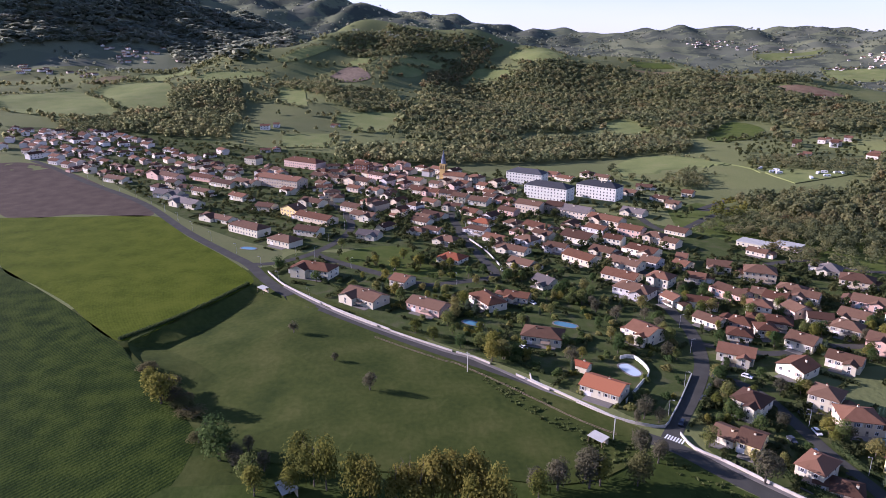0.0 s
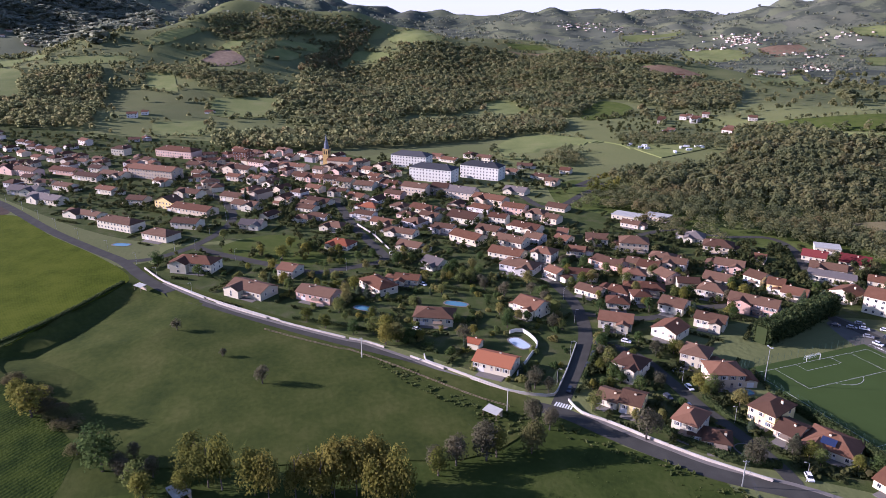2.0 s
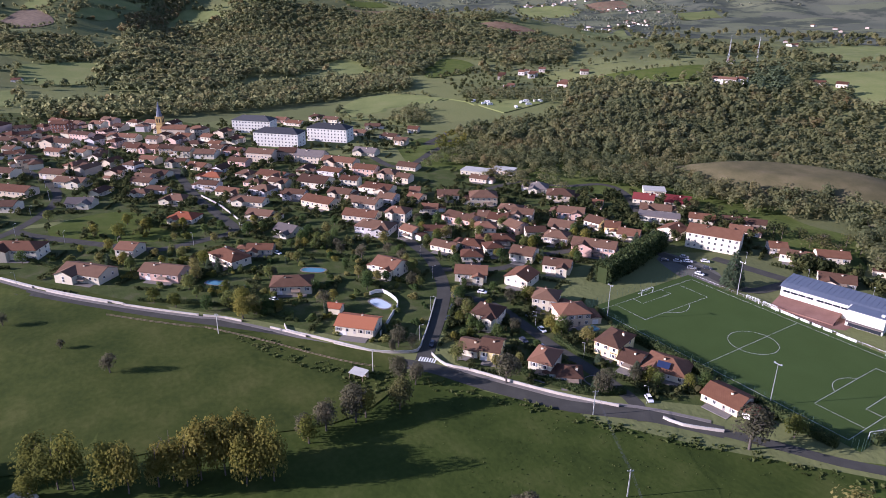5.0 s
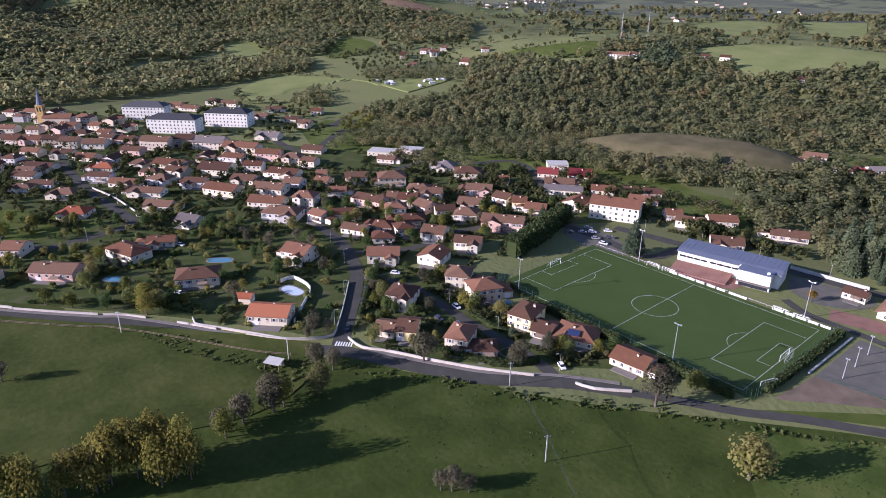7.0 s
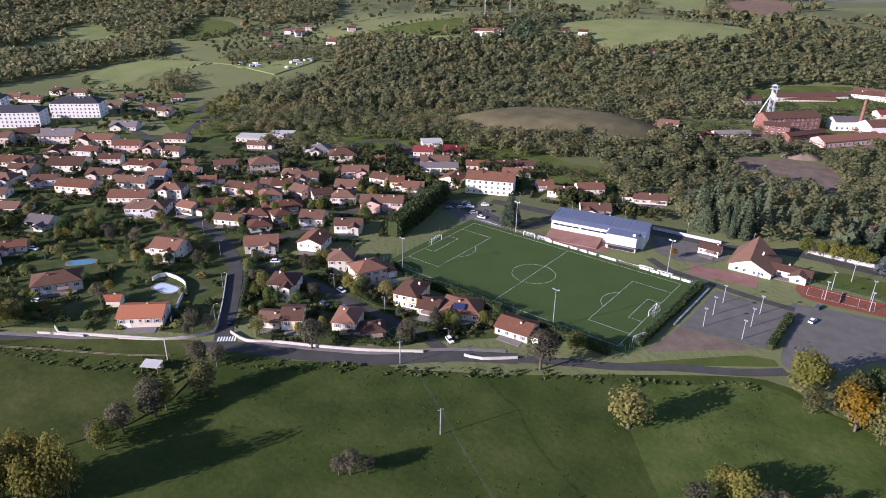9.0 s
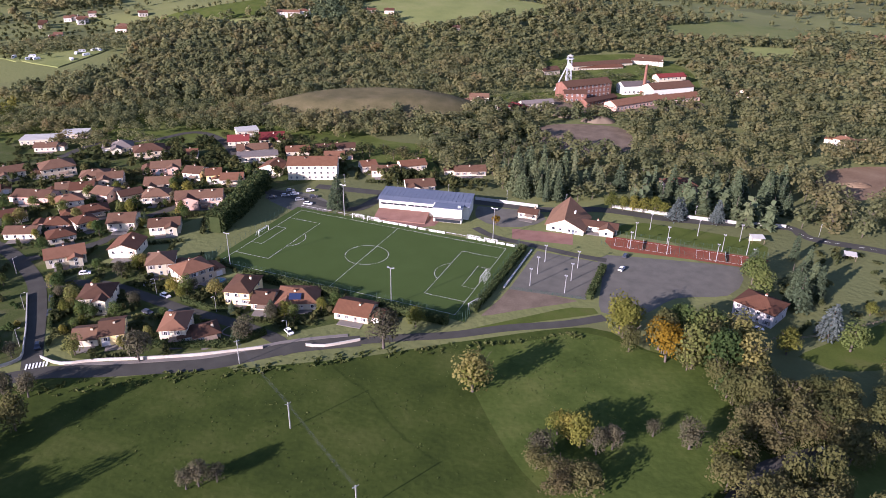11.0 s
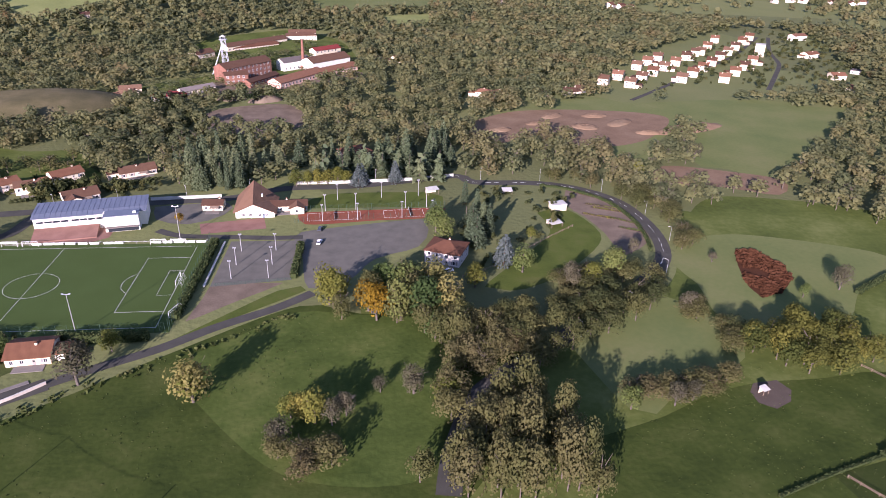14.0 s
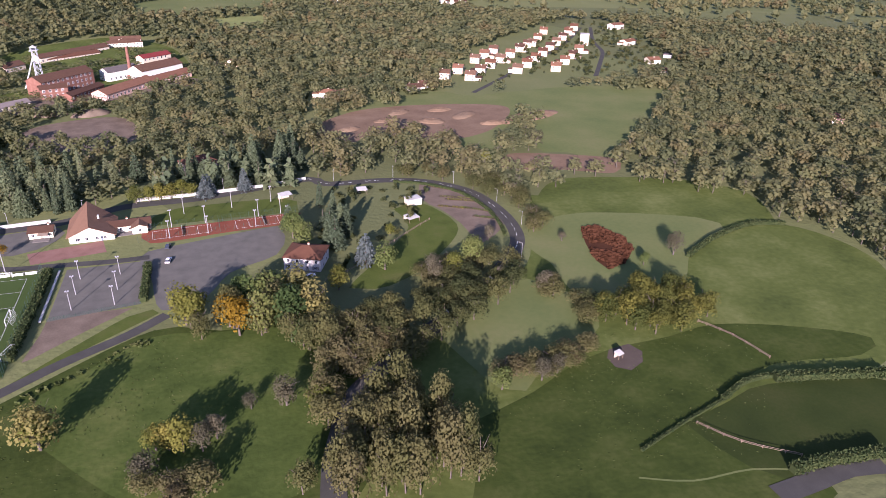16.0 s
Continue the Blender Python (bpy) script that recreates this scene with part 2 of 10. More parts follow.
    "lush": material("bright_meadow", ((0.024, 0.040, 0.009), (0.048, 0.071, 0.016), (0.084, 0.101, 0.028)), 16, 1.8, 0.95, 0.35, deep=0.35),
    "rich": material("lush_meadow", ((0.017, 0.028, 0.007), (0.034, 0.050, 0.011), (0.059, 0.071, 0.020)), 16, 1.8, 0.95, 0.35, deep=0.35),
    "tuft": material("grass_tufts", ((0.054, 0.077, 0.024), (0.090, 0.114, 0.036), (0.144, 0.138, 0.060)), 6, 0.8, 0.95, 0.0, leafy=0.5),
    "fence": material("green_mesh_fence", ((0.03, 0.06, 0.045), (0.045, 0.08, 0.06)), 1, 0.1, 0.6, 0.0),
    "carwhite": material("white_car_paint", ((0.72, 0.72, 0.72), (0.78, 0.78, 0.78)), 3, 0.3, 0.25, 0.0, spec=0.5),
    "cardark": material("dark_car_paint", ((0.03, 0.035, 0.045), (0.05, 0.055, 0.065)), 3, 0.3, 0.25, 0.0, spec=0.5),
    "cargrey": material("silver_car_paint", ((0.3, 0.31, 0.33), (0.36, 0.37, 0.39)), 3, 0.3, 0.3, 0.0, spec=0.5, metal=0.4),
    "tyre": material("tyre_rubber", ((0.02, 0.02, 0.02), (0.03, 0.03, 0.03)), 1, 0.1, 0.9, 0.0),
    "solar": glass_material("solar_panel", (0.02, 0.03, 0.07), 0.15),
    "fern": material("rust_bracken", ((0.043, 0.019, 0.010), (0.065, 0.030, 0.016)), 4, 0.5, 0.95, 0.5),
}


# ---------- building helpers ----------
def flat_mesh(name, verts, faces, mats, face_mats=None, smooth=False):
    me = bpy.data.meshes.new(name)
    me.from_pydata([tuple(map(float, v)) for v in verts], [], faces)
    for m in mats:
        me.materials.append(m)
    if face_mats is not None:
        me.polygons.foreach_set("material_index", np.asarray(face_mats, dtype=np.int32))
    if smooth:
        me.polygons.foreach_set("use_smooth", np.ones(len(faces), dtype=bool))
    me.update()
    return me


class Shape:
    """Gathers boxes, prisms and tubes into one mesh."""

    def __init__(self):
        self.v, self.f, self.m = [], [], []

    def add(self, verts, faces, mi=0):
        k = len(self.v)
        self.v += [tuple(v) for v in verts]
        self.f += [tuple(i + k for i in f) for f in faces]
        self.m += [mi] * len(faces)
        return self

    def box(self, x0, x1, y0, y1, z0, z1, mi=0):
        v = [(x, y, z) for z in (z0, z1) for x, y in ((x0, y0), (x1, y0), (x1, y1), (x0, y1))]
        return self.add(v, [(3, 2, 1, 0), (4, 5, 6, 7), (0, 1, 5, 4), (1, 2, 6, 5), (2, 3, 7, 6), (3, 0, 4, 7)], mi)

    def tube(self, a, b, ra, rb, n=6, mi=0):
        a, b = Vector(a), Vector(b)
        q = (b - a).to_track_quat("Z", "Y")
        v = []
        for p, r in ((a, ra), (b, rb)):
            v += [p + q @ Vector((r * math.cos(2 * math.pi * i / n), r * math.sin(2 * math.pi * i / n), 0)) for i in range(n)]
        f = [(i, (i + 1) % n, n + (i + 1) % n, n + i) for i in range(n)] + [tuple(range(n))[::-1], tuple(range(n, 2 * n))]
        return self.add(v, f, mi)

    def mesh(self, name, *mats, smooth=False):
        return flat_mesh(name, self.v, self.f, mats, self.m, smooth)


def part(name, me, parent, place=None, label=""):
    ob = new(name, me)
    ob.parent = parent
    if place is not None:
        ob.matrix_basis = place
    if label:
        ob["label"] = label
    return ob


def thing(name, place, label, category, group="", me=None, kind=""):
    ob = new(name, me)
    ob.matrix_basis = place
    return tagged(ob, label, category, group, kind)


def ground_z(x, y):
    if y < 200 and -500 < x < 400 and not (y < -190 and x < -70) and math.hypot(x + 60, y - 40) < 590:
        return 0.0  # the village lies on the flat
    return float(height(x, y))


def inside(px, py, poly):
    """Which of the points lie in the polygon."""
    px, py = np.asarray(px, float), np.asarray(py, float)
    hit = np.zeros(px.shape, bool)
    for (x1, y1), (x2, y2) in zip(poly, poly[1:] + poly[:1]):
        if y1 != y2:
            hit ^= ((y1 > py) != (y2 > py)) & (px < (x2 - x1) * (py - y1) / (y2 - y1) + x1)
    return hit


def smooth_line(points, step=4.0):
    """A rounded line through the points."""
    p = np.array(points, float)
    out = []
    for i in range(len(p) - 1):
        a, b, c, d = p[max(i - 1, 0)], p[i], p[i + 1], p[min(i + 2, len(p) - 1)]
        n = max(1, int(np.hypot(*(c - b)) / step))
        for s in np.arange(n) / n:
            out.append(0.5 * (2 * b + (c - a) * s + (2 * a - 5 * b + 4 * c - d) * s * s + (3 * b - a - 3 * c + d) * s ** 3))
    return np.array(out + [p[-1]])


def sides(line, off):
    """The line moved sideways to its left."""
    d = np.gradient(line, axis=0)
    d /= np.maximum(np.hypot(d[:, 0], d[:, 1]), 1e-6)[:, None]
    return line + off * np.stack([-d[:, 1], d[:, 0]], 1)


def ribbon(name, line, left, right, lift, mat, tall=0.0):
    """A strip along the line between two offsets, laid on the land; with tall, a raised bar."""
    a, b = sides(line, left), sides(line, right)
    n = len(line)
    za, zb = height(a[:, 0], a[:, 1]) + lift, height(b[:, 0], b[:, 1]) + lift
    if not tall:
        v = [(*p, z) for p, z in zip(a, za)] + [(*p, z) for p, z in zip(b, zb)]
        f = [(i, n + i, n + i + 1, i + 1) for i in range(n - 1)]
        return flat_mesh(name, v, f, [mat])
    v = [(*p, z) for p, z in zip(a, za)] + [(*p, z) for p, z in zip(b, zb)]
    v += [(x, y, z + tall) for x, y, z in v]
    f = []
    for i in range(n - 1):
        a0, b0, a1, b1 = i, n + i, i + 1, n + i + 1
        f += [(2 * n + a0, 2 * n + b0, 2 * n + b1, 2 * n + a1), (a0, 2 * n + a0, 2 * n + a1, a1), (b0, b1, 2 * n + b1, 2 * n + b0)]
    f += [(0, n, 3 * n, 2 * n), (n - 1, 3 * n - 1, 4 * n - 1, 2 * n - 1)]
    return flat_mesh(name, v, f, [mat])


def patch(poly, lift, mat, name, step=0.0):
    """A field or yard: an outline laid on the land."""
    poly = [tuple(p) for p in smooth_line(poly + poly[:1], 6.0)[:-1]] if len(poly) > 4 else poly
    bm = bmesh.new()
    bm.faces.new([bm.verts.new((x, y, 0)) for x, y in poly])
    bmesh.ops.triangulate(bm, faces=bm.faces[:])
    if step:
        for _ in range(6):
            long_edges = [e for e in bm.edges if e.calc_length() > step]
            if long_edges:
                bmesh.ops.subdivide_edges(bm, edges=long_edges, cuts=1)
                bmesh.ops.triangulate(bm, faces=[f for f in bm.faces if len(f.verts) > 3])
    bmesh.ops.recalc_face_normals(bm, faces=bm.faces[:])
    for v in bm.verts:
        v.co.z = ground_z(v.co.x, v.co.y) + lift
    me = bpy.data.meshes.new(name)
    bm.to_mesh(me)
    bm.free()
    me.materials.append(mat)
    if len(me.polygons) and me.polygons[0].normal.z < 0:
        me.flip_normals()
    return me


# ---------- the plan: land, roads, fields ----------
RIDGES = (  # crest points (x, y, height), half-width: hills that rise beyond the village
    (((-1372, -294, 66), (-1573, -197, 120), (-1760, -1, 164), (-1723, 205, 140), (-1622, 375, 112), (-1502, 539, 82), (-1353, 609, 64)), 340),
    (((-1353, 609, 64), (-1248, 684, 56), (-1086, 737, 54), (-965, 726, 38), (-851, 703, 22)), 270),
    (((-1253, -818, 36), (-1398, -715, 37), (-1524, -639, 52), (-1553, -490, 53), (-1522, -302, 54)), 400),
    (((-2484, -1493, 365), (-2600, -1218, 350), (-2675, -977, 328), (-2717, -800, 298), (-2746, -630, 258), (-2763, -472, 205), (-2723, -302, 172), (-2674, -208, 128)), 720),
    (((-4213, -956, 352), (-4253, -652, 350), (-4272, -334, 340), (-4271, -70, 330), (-4259, 131, 310), (-4238, 333, 250)), 850),
    (((-4440, 324, 268), (-4403, 572, 250), (-4335, 890, 218), (-4234, 1236, 186), (-4122, 1534, 166), (-4051, 1698, 92)), 700),
    (((-3770, 2023, 197), (-3506, 2427, 204), (-3149, 2710, 194), (-3018, 2849, 203), (-2776, 2943, 262), (-2320, 3185, 292), (-1500, 3600, 300)), 950),
    (((300, 2600, 40), (2600, 1900, 60)), 700),
)
BANK = ((-240, -262, 0), (-225, -272, 4.0), (-198, -291, 5.5), (-173, -313, 6.0), (-145, -299, 5.0), (-109, -278, 3.5), (-80, -262, 0))  # a steep bank between the fields and the pasture below
HOLLOW = [(-243, -260), (-218, -246), (-153, -195), (-108, -155), (-71, -125), (-59, -120), (-44, -137), (-40, -158), (-51, -190), (-62, -231), (-77, -260), (-109, -275), (-171, -311), (-195, -290)]
FARM_RIDGE = (((-524, 386, 10), (-532, 426, 22), (-492, 492, 32), (-436, 537, 40), (-378, 576, 41), (-303, 623, 39), (-204, 675, 39), (-162, 710, 37), (-75, 770, 32), (60, 819, 16), (230, 846, 8)), 330)
RAVINES = (  # from, to, depth, half-width
    (-1500, 190, -1180, 90, 13, 90),
    (-1330, -190, -1050, -330, 14, 110),
    (-1250, 420, -1050, 330, 16, 90),
)


def crest(x, y, points):
    """Distance from a crest line, and its height nearby."""
    near, top, total = np.full(x.shape, 1e9), np.zeros(x.shape), np.zeros(x.shape)
    for (x1, y1, h1), (x2, y2, h2) in zip(points[:-1], points[1:]):
        dx, dy = x2 - x1, y2 - y1
        s = np.clip(((x - x1) * dx + (y - y1) * dy) / (dx * dx + dy * dy), 0, 1)
        far = np.hypot(x - x1 - s * dx, y - y1 - s * dy)
        weight = (far * far + 400.0) ** -2
        top, total = top + weight * (h1 + s * (h2 - h1)), total + weight
        near = np.minimum(near, far)
    return near, top / total


def height(x, y):
    """Height of the land: flat round the village, hills round it."""
    x, y = np.broadcast_arrays(np.asarray(x, float), np.asarray(y, float))
    total = np.zeros(x.shape)
    for points, wide in RIDGES:
        far, top = crest(x, y, points)
        rise = top * np.exp(-(far / wide) ** 2)
        total = np.maximum(total, rise) + 0.12 * np.minimum(total, rise)
    for x1, y1, x2, y2, deep, wide in RAVINES:
        far, _ = crest(x, y, ((x1, y1, 0), (x2, y2, 0)))
        total = np.maximum(total - deep * np.exp(-(far / wide) ** 2), 0)
    fold = np.sin(x * 0.011 + 1.7 * np.sin(y * 0.006)) * np.sin(y * 0.013 + 1.3 * np.sin(x * 0.005 + 1))
    fold = fold + 0.5 * np.sin(x * 0.027 + y * 0.011) * np.sin(y * 0.024 - x * 0.013)
    away = np.clip((np.hypot(x + 60, y - 40) - 600) / 330, 0, 1)
    away = away * away * (3 - 2 * away)
    far, top = crest(x, y, FARM_RIDGE[0])
    farm = top * np.clip(1 - (far / FARM_RIDGE[1]) ** 2, 0, 1) ** 2
    far, deep = crest(x, y, BANK)
    drop = np.where(inside(x, y, HOLLOW), deep * np.clip(far / 9, 0, 1) * np.clip(1.15 - far / 46, 0, 1), 0.0)
    return away * total * (1 + 0.10 * fold) + away * 1.5 * fold + farm - drop


ROADS = [
    ("main_road", 6.5, [(-667, -516), (-625, -481), (-557, -435), (-460, -366), (-359, -315), (-303, -283), (-276, -267), (-247, -256), (-222, -244), (-186, -221), (-154, -195), (-131, -174), (-128, -170), (-108, -156), (-87, -143), (-72, -133), (-60, -122), (-51, -114), (-35, -106), (-21, -98), (-7, -89), (8, -74), (17, -67), (29, -59)]),
    ("sports_lane", 4.4, [(29, -59), (42, -51), (56, -43), (72, -31), (90, -20), (102, -10)]),
    ("yard_lane", 4.0, [(32.1, 46.1), (43.4, 40.2), (62.6, 38.5), (81.3, 36.8), (94.2, 37.0)]),
    ("hill_street", 5.5, [(-276, -267), (-276, -251), (-291, -230), (-320, -211), (-352, -201), (-390, -203), (-426, -211), (-465, -219)]),
    ("church_street", 6, [(-383, -122), (-340, -126), (-299, -128), (-266, -127), (-237, -126), (-227, -131), (-225, -141), (-223, -153), (-222, -166), (-228, -176), (-274, -217), (-290, -227)]),
    ("cross_street", 6, [(-57, -114), (-68, -104), (-80, -93), (-94, -81), (-107, -72), (-124, -64), (-142, -58), (-163, -55), (-184, -50), (-207, -41), (-227, -41)]),
    ("close", 5, [(-101, -76), (-88, -67), (-76, -64), (-60, -65), (-39, -67), (-23, -67), (-6, -68), (4, -70), (12, -75)]),
    ("estate_lane", 5, [(-125, -63), (-110, -37), (-113, -12), (-110, 4), (-107, 27), (-93, 30), (-82, 44)]),
    ("parking_lane", 6, [(-82, 44), (-61, 44), (-30, 42), (-20, 69), (23, 77), (55, 81)]),
    ("upper_road", 6.5, [(-63, 62), (-20, 69), (23, 77), (55, 81), (81, 93), (113, 95), (143, 102), (168, 108), (176, 99), (205, 97), (225, 90), (241, 74), (247, 55), (248, 33), (244, 14), (235, 0), (219, -17), (206, -30), (190, -41), (179, -50), (165, -61), (154, -72), (148, -86), (144, -98), (142, -109)]),
    ("village_road", 6, [(-351, 19), (-310, 15), (-304, 30), (-334, 70), (-357, 109), (-358, 78), (-391, 130)]),
    ("mill_road", 5, [(-222, 40), (-224, 71), (-201, 88), (-189, 114), (-165, 110), (-135, 87)]),
    ("lower_road", 6, [(282, -138), (271, -136), (260, -137), (247, -138)]),
    ("hill_lane", 4, [(443, 297), (478, 350), (509, 400), (532, 459), (577, 546)]),
    ("estate_street", 4, [(317, 264), (364, 312), (412, 365), (481, 436), (564, 547)]),
]
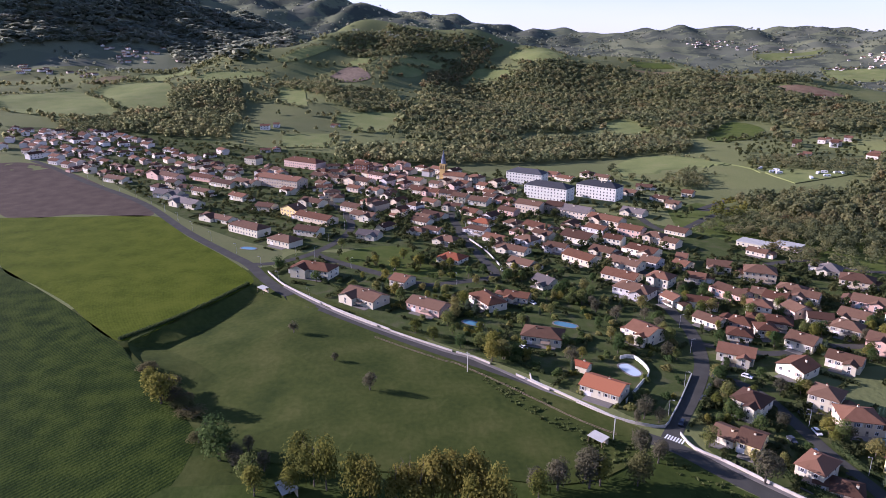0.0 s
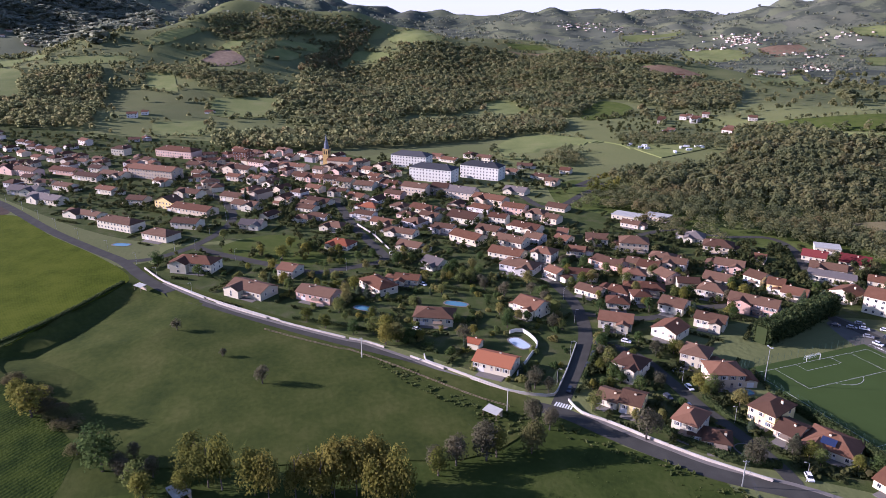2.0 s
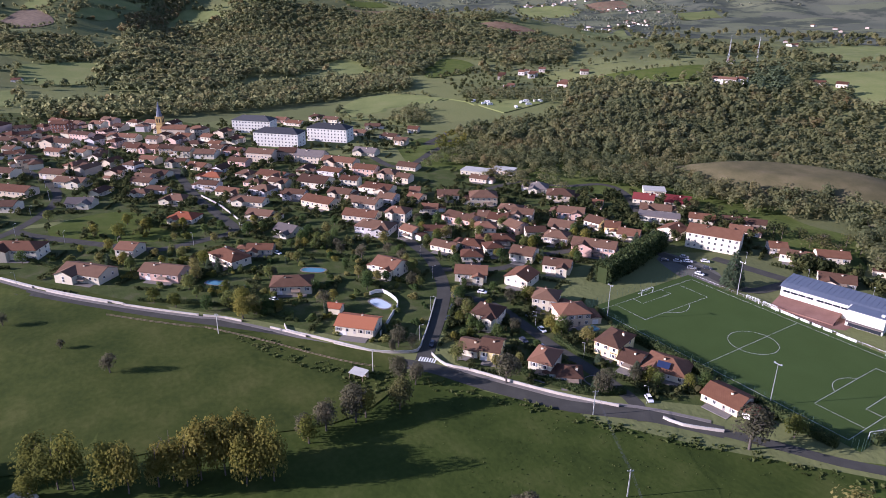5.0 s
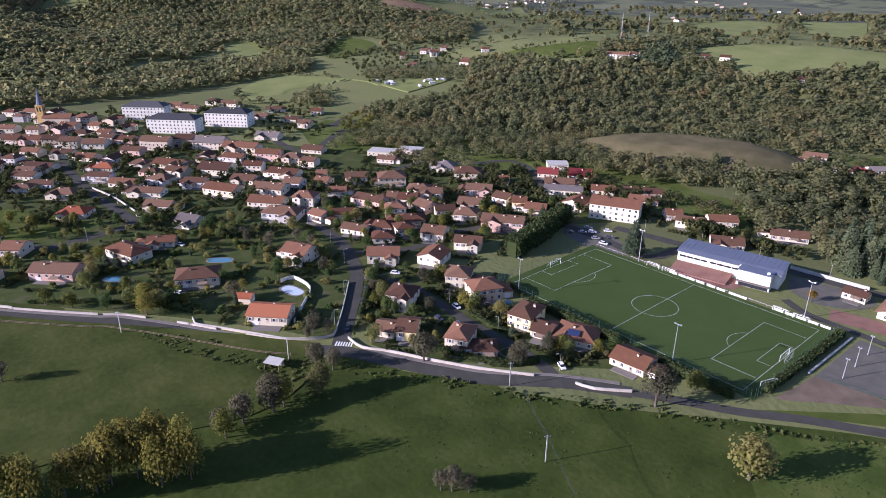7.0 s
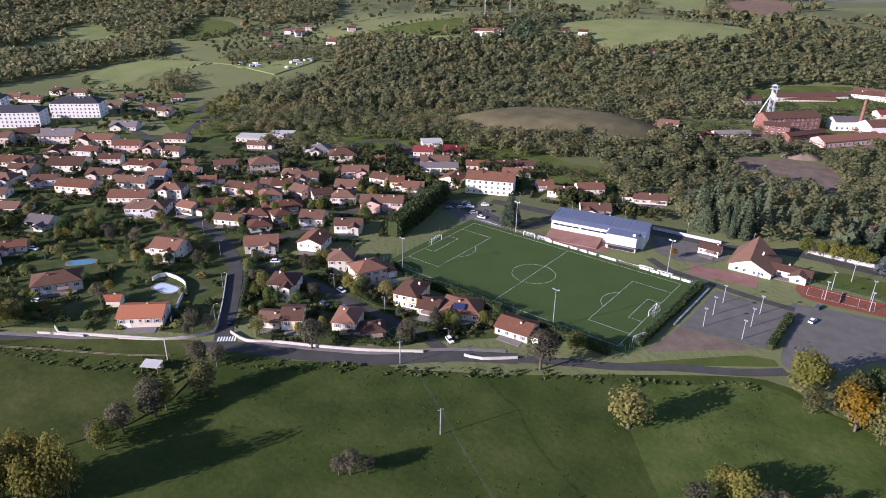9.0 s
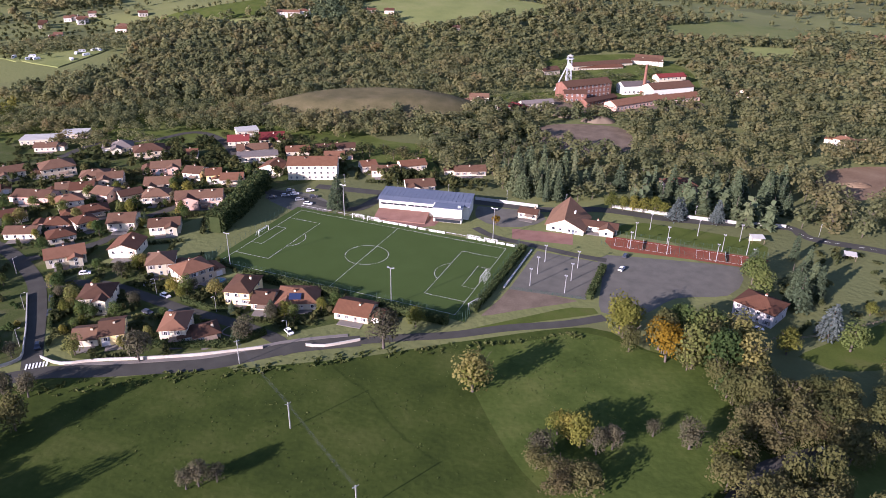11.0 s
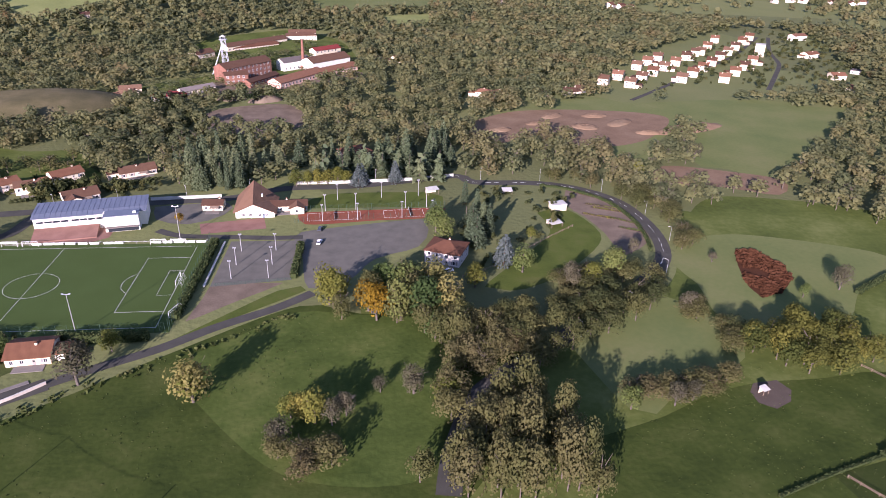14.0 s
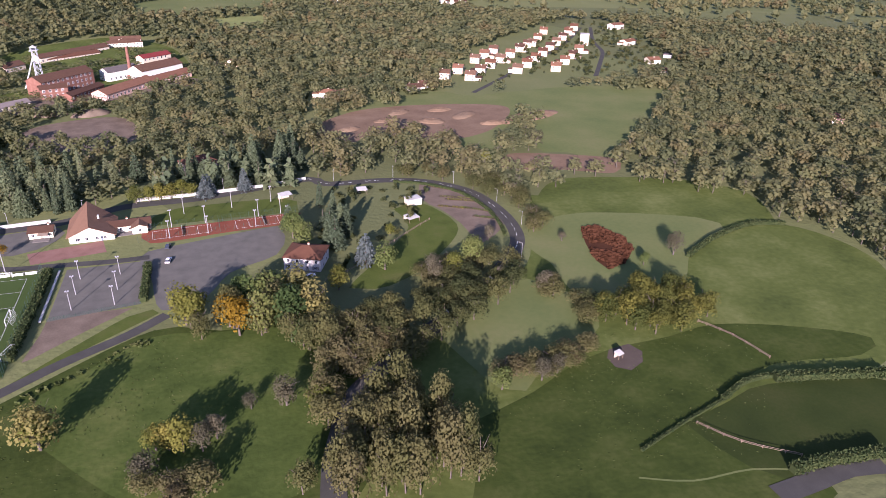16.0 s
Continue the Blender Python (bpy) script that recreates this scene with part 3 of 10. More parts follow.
AREAS = [
    ("mill_meadow", "meadow", 0.002, [(-366, 52), (-386, 145), (-262, 193), (-172, 228), (-81, 158), (-39, 151), (-13, 98), (-87, 103), (-137, 100), (-181, 73), (-238, 53), (-270, 20)]),
    ("gully_meadow", "rich", 0.004, [(-112, -165), (-81, -142), (-48, -120), (-15, -98), (4, -90), (35, -124), (-50, -222), (-124, -208)]),
    ("bank_meadow", "rich", 0.012, [(-97, -275), (-79, -257), (-61, -224), (-45, -174), (-42, -139), (-54, -121), (-26, -119), (-57, -281)]),
    ("lower_gardens", "garden", 0.016, [(-251, -253), (-201, -217), (-167, -193), (-118, -152), (-81, -125), (-66, -110), (-109, -71), (-157, -61), (-213, -92), (-252, -141), (-285, -199), (-293, -241)]),
    ("village_gardens", "garden", 0.006, [(-96, -70), (-82, -44), (-33, -52), (4, -42), (22, -44), (0, -69), (-20, -88), (-50, -105), (-70, -95), (-192, -123), (-235, -162), (-270, -180), (-491, -138), (-435, -55), (-312, 26), (-209, 79), (-151, 106), (-83, 132), (-60, 90), (-82, 44), (-92, -5)]),
    ("terrace_gardens", "garden", 0.011, [(-892, -626), (-887, -491), (-764, -315), (-704, -219), (-606, -99), (-474, -48), (-307, -97), (-303, -153), (-298, -198), (-306, -248), (-356, -296), (-478, -369), (-676, -485)]),
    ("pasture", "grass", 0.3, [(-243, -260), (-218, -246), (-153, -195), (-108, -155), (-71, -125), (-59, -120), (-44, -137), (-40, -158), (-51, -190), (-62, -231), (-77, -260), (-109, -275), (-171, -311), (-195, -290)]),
    ("east_strip", "meadow", 0.007, [(354, 8), (379, -15), (378, -54), (323, -102), (290, -96), (319, -47)]),
    ("east_land", "meadow", 0.014, [(119, -17), (146, -20), (172, -52), (207, -35), (240, -6), (260, 35), (302, 76), (381, 25), (257, -126), (142, -110), (125, -68)]),
    ("low_meadow", "rich", 0.026, [(-49, -125), (-38, -117), (-20, -106), (3, -88), (34, -67), (61, -45), (98, -19), (119, -25), (146, -28), (163, -44), (171, -58), (161, -73), (151, -95), (147, -110), (96, -106), (32, -133), (-10, -151), (-32, -144)]),
    ("east_pasture", "meadow", 0.02, [(271, 59), (297, 47), (333, 23), (356, -1), (315, -15), (298, -31), (300, -42), (369, -21), (358, -48), (336, -78), (327, -93), (285, -91), (244, -105), (216, -113), (196, -123), (191, -122), (206, -86), (200, -66), (192, -51), (242, -16), (250, 14)]),
    ("middle_field", "lush", 0.032, [(73, -69), (66, -50), (80, -37), (98, -23), (119, -26), (146, -30), (162, -45), (150, -62), (142, -88), (134, -104), (101.3, -99.4)]),
    ("clearing", "lawn_dry", 0.036, [(188, -48), (199, -38), (216, -24), (230, -18), (241, -29), (247, -43), (243, -58), (231, -66), (216, -72), (204, -83), (197, -80), (192, -64)]),
    ("bracken_meadow", "lawn_dry", 0.024, [(257, 27), (287, 32), (336, 13), (339, -3), (310, -18), (289, -40), (261, -40), (246, -34), (248, -10), (245, 7)]),
    # field below the hedgerow; the view's darker near edge is put into its green
    ("hut_meadow", "rich", 0.028, [(182, -92), (206, -84), (222, -76), (240, -71), (262, -70), (284, -68), (312, -78), (330, -90), (318, -97), (285, -93), (259, -103), (243, -112), (250, -126), (262, -142), (205, -150), (168, -136), (178, -110)]),
    # dark field beyond the fence, with shade put into its colour
    ("lower_pasture", "pasture_shaded", 0.034, [(241, -109), (259, -104.5), (277, -101), (314, -110), (287, -134), (263, -134), (254, -135), (247, -128), (243, -118)]),
    ("sown_field", "crop", 0.03, [(-422, -457), (-416, -400), (-407, -344), (-347, -313), (-293, -282), (-251, -263), (-233, -267), (-200, -291), (-174, -315), (-225, -351), (-259, -378), (-299, -410)]),
    ("young_crop", "crop_deep", 0.03, [(-296, -409), (-256, -377), (-222, -351), (-173, -316), (-152, -305), (-114, -284), (-92, -272), (-76, -271), (-57, -280), (-65, -322)]),
    ("ploughed_field", "soil", 0.03, [(-657, -545), (-653, -511), (-598, -457), (-511, -400), (-414, -347), (-424, -403), (-434, -461)]),
    ("park_lawn", "lawn", 0.03, [(-288, -213), (-298, -198), (-299, -176), (-281, -160), (-244, -143), (-234, -148), (-238, -177), (-252, -202), (-270, -212)]),
    ("car_park", "asphalt_light", 0.03, [(90.1, 36.8), (93.4, 42.4), (116.3, 48.3), (139.4, 53.1), (146.7, 53.9), (148.2, 42.7), (142.7, 26.0), (124.5, 15.6), (114.1, -2.4), (100.1, -6.5), (95.3, 21.2)]),
    ("court", "asphalt_light", 0.05, [(65, 34), (92, 34), (93, 0), (64, -4)]),
    ("tennis_court", "clay", 0.05, [(90, 63), (123, 65), (158, 66), (154, 56), (125, 53), (94, 50)]),
    ("training_lawn", "lawn", 0.03, [(92, 73), (103, 85), (151, 86), (158, 80), (157, 69), (123, 68), (92, 68)]),
    ("gym_yard", "redgravel", 0.04, [(-18, 46), (10, 52), (14, 40), (9, 36), (-14, 36)]),
    ("terrace", "redgravel", 0.04, [(48.1, 52.2), (75.2, 57.9), (77.7, 46.4), (51.1, 41.8)]),
    ("gym_parking", "asphalt_light", 0.03, [(24, 72), (56, 76), (57, 62), (43, 52), (28, 58)]),
    ("village_parking", "asphalt_light", 0.03, [(-82, 48), (-57, 51), (-38, 37), (-52, 28), (-78, 37)]),
    ("earth_verge", "bareearth", 0.03, [(64.0, -2.5), (90.6, -2.0), (84.6, -7.4), (75.0, -15.1), (63.5, -25.4), (60.7, -27.0), (63.2, -12.5)]),
    ("estate_meadow", "lawn_dry", 0.03, [(221, 244), (288, 273), (315, 257), (392, 266), (439, 256), (404, 235), (348, 210), (302, 168), (275, 117), (260, 133), (276, 182), (323, 212), (277, 234)]),
    ("mine_yard", "bareearth", 0.05, [(11, 215), (22, 241), (64, 252), (80, 216), (71, 187), (42, 184), (21, 191)]),
    ("mine_ground", "meadow", 0.03, [(-57, 270), (-15, 251), (16, 265), (57, 278), (88, 310), (114, 348), (108, 423), (93, 491), (68, 522), (33, 531), (-23, 488), (-43, 448), (-28, 389), (-3, 348), (-42, 311)]),
    ("mine_court", "bareearth", 0.05, [(-29, 286), (7, 321), (56, 338), (108, 360), (111, 335), (63, 300), (16, 273), (-19, 264)]),
    ("quarry", "redearth", 0.05, [(188, 208), (223, 234), (278, 237), (326, 219), (294, 169), (253, 155), (224, 180), (194, 155), (185, 172)]),
    ("quarry_low", "redearth", 0.09, [(271, 100), (286, 121), (320, 111), (343, 97), (330, 77), (305, 88), (276, 95)]),
    ("pasture_far", "lawn_dry", 0.05, [(348, 210), (415, 248), (485, 231), (438, 197), (381, 139), (341, 97), (321, 115), (307, 129)]),
    ("orchard_lawn", "lawn", 0.04, [(200.2, 59.0), (214.9, 63.1), (223.6, 35.6), (211.6, 14.2), (188.6, -7.0), (174.4, -12.0), (165.6, -8.6), (182.3, 12.3), (201.7, 37.9)]),
    ("road_verge", "lawn", 0.035, [(58.4, -38.7), (76.3, -20.4), (89.2, -7.8), (97.2, -4.9), (99.4, -8.0), (77.4, -25.2), (61.4, -40.0)]),
    ("garden_plot", "bareearth", 0.05, [(223.6, 93.7), (233.5, 82.1), (243.4, 66.9), (246.4, 40.2), (244.3, 29.9), (235.6, 19.8), (226.7, 13.5), (225.6, 36.0), (221.6, 53.5), (216.2, 69.3)]),
    ("mud_patch", "mud", 0.04, [(239, -71), (247, -70), (249, -75), (246, -80), (240, -83), (236, -80), (236, -75)]),
    ("spoil_strip", "meadow", 0.05, [(-205, 165), (-170, 215), (-120, 258), (-70, 280), (-40, 262), (-45, 215), (-90, 185), (-150, 155)]),
    ("near_meadow", "rich", 0.001, [(-70, -340), (150, -340), (150, -80), (-40, -125)]),
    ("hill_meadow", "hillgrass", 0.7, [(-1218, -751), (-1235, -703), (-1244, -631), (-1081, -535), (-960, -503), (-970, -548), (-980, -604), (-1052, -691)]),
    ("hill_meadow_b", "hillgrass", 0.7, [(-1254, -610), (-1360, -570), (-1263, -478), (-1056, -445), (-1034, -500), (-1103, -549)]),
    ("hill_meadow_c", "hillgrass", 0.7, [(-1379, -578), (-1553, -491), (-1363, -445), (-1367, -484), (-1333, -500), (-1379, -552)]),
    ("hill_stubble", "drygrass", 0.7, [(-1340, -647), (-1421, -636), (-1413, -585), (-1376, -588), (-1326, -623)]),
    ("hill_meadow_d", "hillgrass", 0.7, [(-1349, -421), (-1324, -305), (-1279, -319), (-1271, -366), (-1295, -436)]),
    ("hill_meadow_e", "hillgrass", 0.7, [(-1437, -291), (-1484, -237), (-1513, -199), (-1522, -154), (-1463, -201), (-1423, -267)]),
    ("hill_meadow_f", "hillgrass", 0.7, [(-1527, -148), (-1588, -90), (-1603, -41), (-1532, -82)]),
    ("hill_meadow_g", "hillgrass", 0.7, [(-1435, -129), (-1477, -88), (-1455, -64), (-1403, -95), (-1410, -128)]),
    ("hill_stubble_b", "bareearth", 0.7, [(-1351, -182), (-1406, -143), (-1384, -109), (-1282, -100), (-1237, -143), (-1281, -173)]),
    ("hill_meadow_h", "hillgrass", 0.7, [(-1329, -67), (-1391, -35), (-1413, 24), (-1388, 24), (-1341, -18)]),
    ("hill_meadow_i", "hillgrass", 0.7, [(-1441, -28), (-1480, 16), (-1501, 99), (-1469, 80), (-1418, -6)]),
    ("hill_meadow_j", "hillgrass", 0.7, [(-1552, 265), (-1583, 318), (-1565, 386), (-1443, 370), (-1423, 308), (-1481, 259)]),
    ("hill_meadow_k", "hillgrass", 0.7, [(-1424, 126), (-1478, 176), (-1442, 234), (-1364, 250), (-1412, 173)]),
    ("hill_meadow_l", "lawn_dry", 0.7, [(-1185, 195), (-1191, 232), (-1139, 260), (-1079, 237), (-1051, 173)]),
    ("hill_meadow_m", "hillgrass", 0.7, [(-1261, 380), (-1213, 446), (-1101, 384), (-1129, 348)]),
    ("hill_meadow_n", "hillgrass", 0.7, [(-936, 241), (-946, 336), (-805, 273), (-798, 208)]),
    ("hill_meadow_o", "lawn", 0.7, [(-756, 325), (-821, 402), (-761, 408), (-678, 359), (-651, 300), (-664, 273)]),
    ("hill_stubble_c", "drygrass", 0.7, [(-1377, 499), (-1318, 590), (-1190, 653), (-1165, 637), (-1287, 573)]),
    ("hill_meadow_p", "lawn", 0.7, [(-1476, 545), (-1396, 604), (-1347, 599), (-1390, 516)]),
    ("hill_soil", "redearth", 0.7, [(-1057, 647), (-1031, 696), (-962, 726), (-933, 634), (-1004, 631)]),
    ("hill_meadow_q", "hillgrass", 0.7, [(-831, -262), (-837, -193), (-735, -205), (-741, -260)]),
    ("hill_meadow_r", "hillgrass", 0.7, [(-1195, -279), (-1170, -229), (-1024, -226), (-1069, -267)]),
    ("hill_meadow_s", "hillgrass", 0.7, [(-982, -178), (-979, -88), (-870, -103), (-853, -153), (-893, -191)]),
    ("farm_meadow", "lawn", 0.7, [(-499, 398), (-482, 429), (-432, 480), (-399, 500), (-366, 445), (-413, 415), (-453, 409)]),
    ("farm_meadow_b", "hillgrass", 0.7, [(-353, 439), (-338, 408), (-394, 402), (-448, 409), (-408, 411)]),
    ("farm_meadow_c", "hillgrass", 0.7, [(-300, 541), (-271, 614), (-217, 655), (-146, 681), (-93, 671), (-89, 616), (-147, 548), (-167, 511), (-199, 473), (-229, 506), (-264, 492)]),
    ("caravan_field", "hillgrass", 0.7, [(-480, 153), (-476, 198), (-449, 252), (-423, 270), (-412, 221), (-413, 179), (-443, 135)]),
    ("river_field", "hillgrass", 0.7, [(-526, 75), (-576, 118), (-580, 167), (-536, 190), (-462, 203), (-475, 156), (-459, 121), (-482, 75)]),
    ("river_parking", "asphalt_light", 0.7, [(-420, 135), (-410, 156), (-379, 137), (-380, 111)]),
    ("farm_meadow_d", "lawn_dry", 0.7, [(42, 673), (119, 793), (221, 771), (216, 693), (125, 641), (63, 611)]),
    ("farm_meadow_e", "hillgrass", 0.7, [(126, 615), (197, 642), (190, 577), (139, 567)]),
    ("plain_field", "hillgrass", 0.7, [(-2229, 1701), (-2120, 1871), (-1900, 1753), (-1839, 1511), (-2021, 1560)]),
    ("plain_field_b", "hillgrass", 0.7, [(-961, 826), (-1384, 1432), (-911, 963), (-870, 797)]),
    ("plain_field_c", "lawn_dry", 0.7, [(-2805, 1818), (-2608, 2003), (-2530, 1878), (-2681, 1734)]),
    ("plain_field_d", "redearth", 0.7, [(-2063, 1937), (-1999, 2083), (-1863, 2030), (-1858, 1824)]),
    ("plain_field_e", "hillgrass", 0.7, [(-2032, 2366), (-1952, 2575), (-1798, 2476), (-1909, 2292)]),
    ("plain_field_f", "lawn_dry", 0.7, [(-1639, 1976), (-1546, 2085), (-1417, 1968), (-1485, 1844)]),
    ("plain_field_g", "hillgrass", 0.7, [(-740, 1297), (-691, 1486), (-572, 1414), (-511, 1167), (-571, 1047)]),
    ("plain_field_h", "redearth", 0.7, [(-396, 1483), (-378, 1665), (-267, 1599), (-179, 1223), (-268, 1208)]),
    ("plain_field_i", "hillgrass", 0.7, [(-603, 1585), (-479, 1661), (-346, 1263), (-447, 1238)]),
]
AREA_LABEL = {"crop": "bright green field of young crop", "pasture_shaded": "dark green field of low growth", "soil": "brown ploughed field", "lawn": "mown green lawn",
              "lawn_dry": "pale green meadow", "drygrass": "strip of dry grass", "asphalt": "grey asphalt car park", "asphalt_light": "worn grey asphalt yard", "clay": "red clay tennis courts",
              "redgravel": "red gravel yard", "bareearth": "trodden bare earth", "redearth": "bare reddish earth", "mud": "dark trodden mud", "grass": "rough green pasture", "meadow": "grazed green and olive meadow", "garden": "dark planted garden ground between the houses", "hillgrass": "pale green meadow on the hillside", "rich": "lush green meadow", "lush": "bright green meadow", "crop_deep": "dark green field of low growth"}
WALLS = [
    [(-110, -146), (-105, -147), (-94, -140), (-78, -130), (-72, -126), (-66, -118), (-64, -112), (-70, -106), (-80, -97), (-98, -82)],
    [(-59, -109), (-50, -109), (-41, -103), (-28, -96), (-13, -87), (2, -76)],
    [(-259, -255), (-236, -246), (-221, -237), (-195, -220), (-164, -196)],
    [(-305, -125), (-278, -121), (-248, -120)],
    [(14, -69), (20, -67), (29, -59)],
]
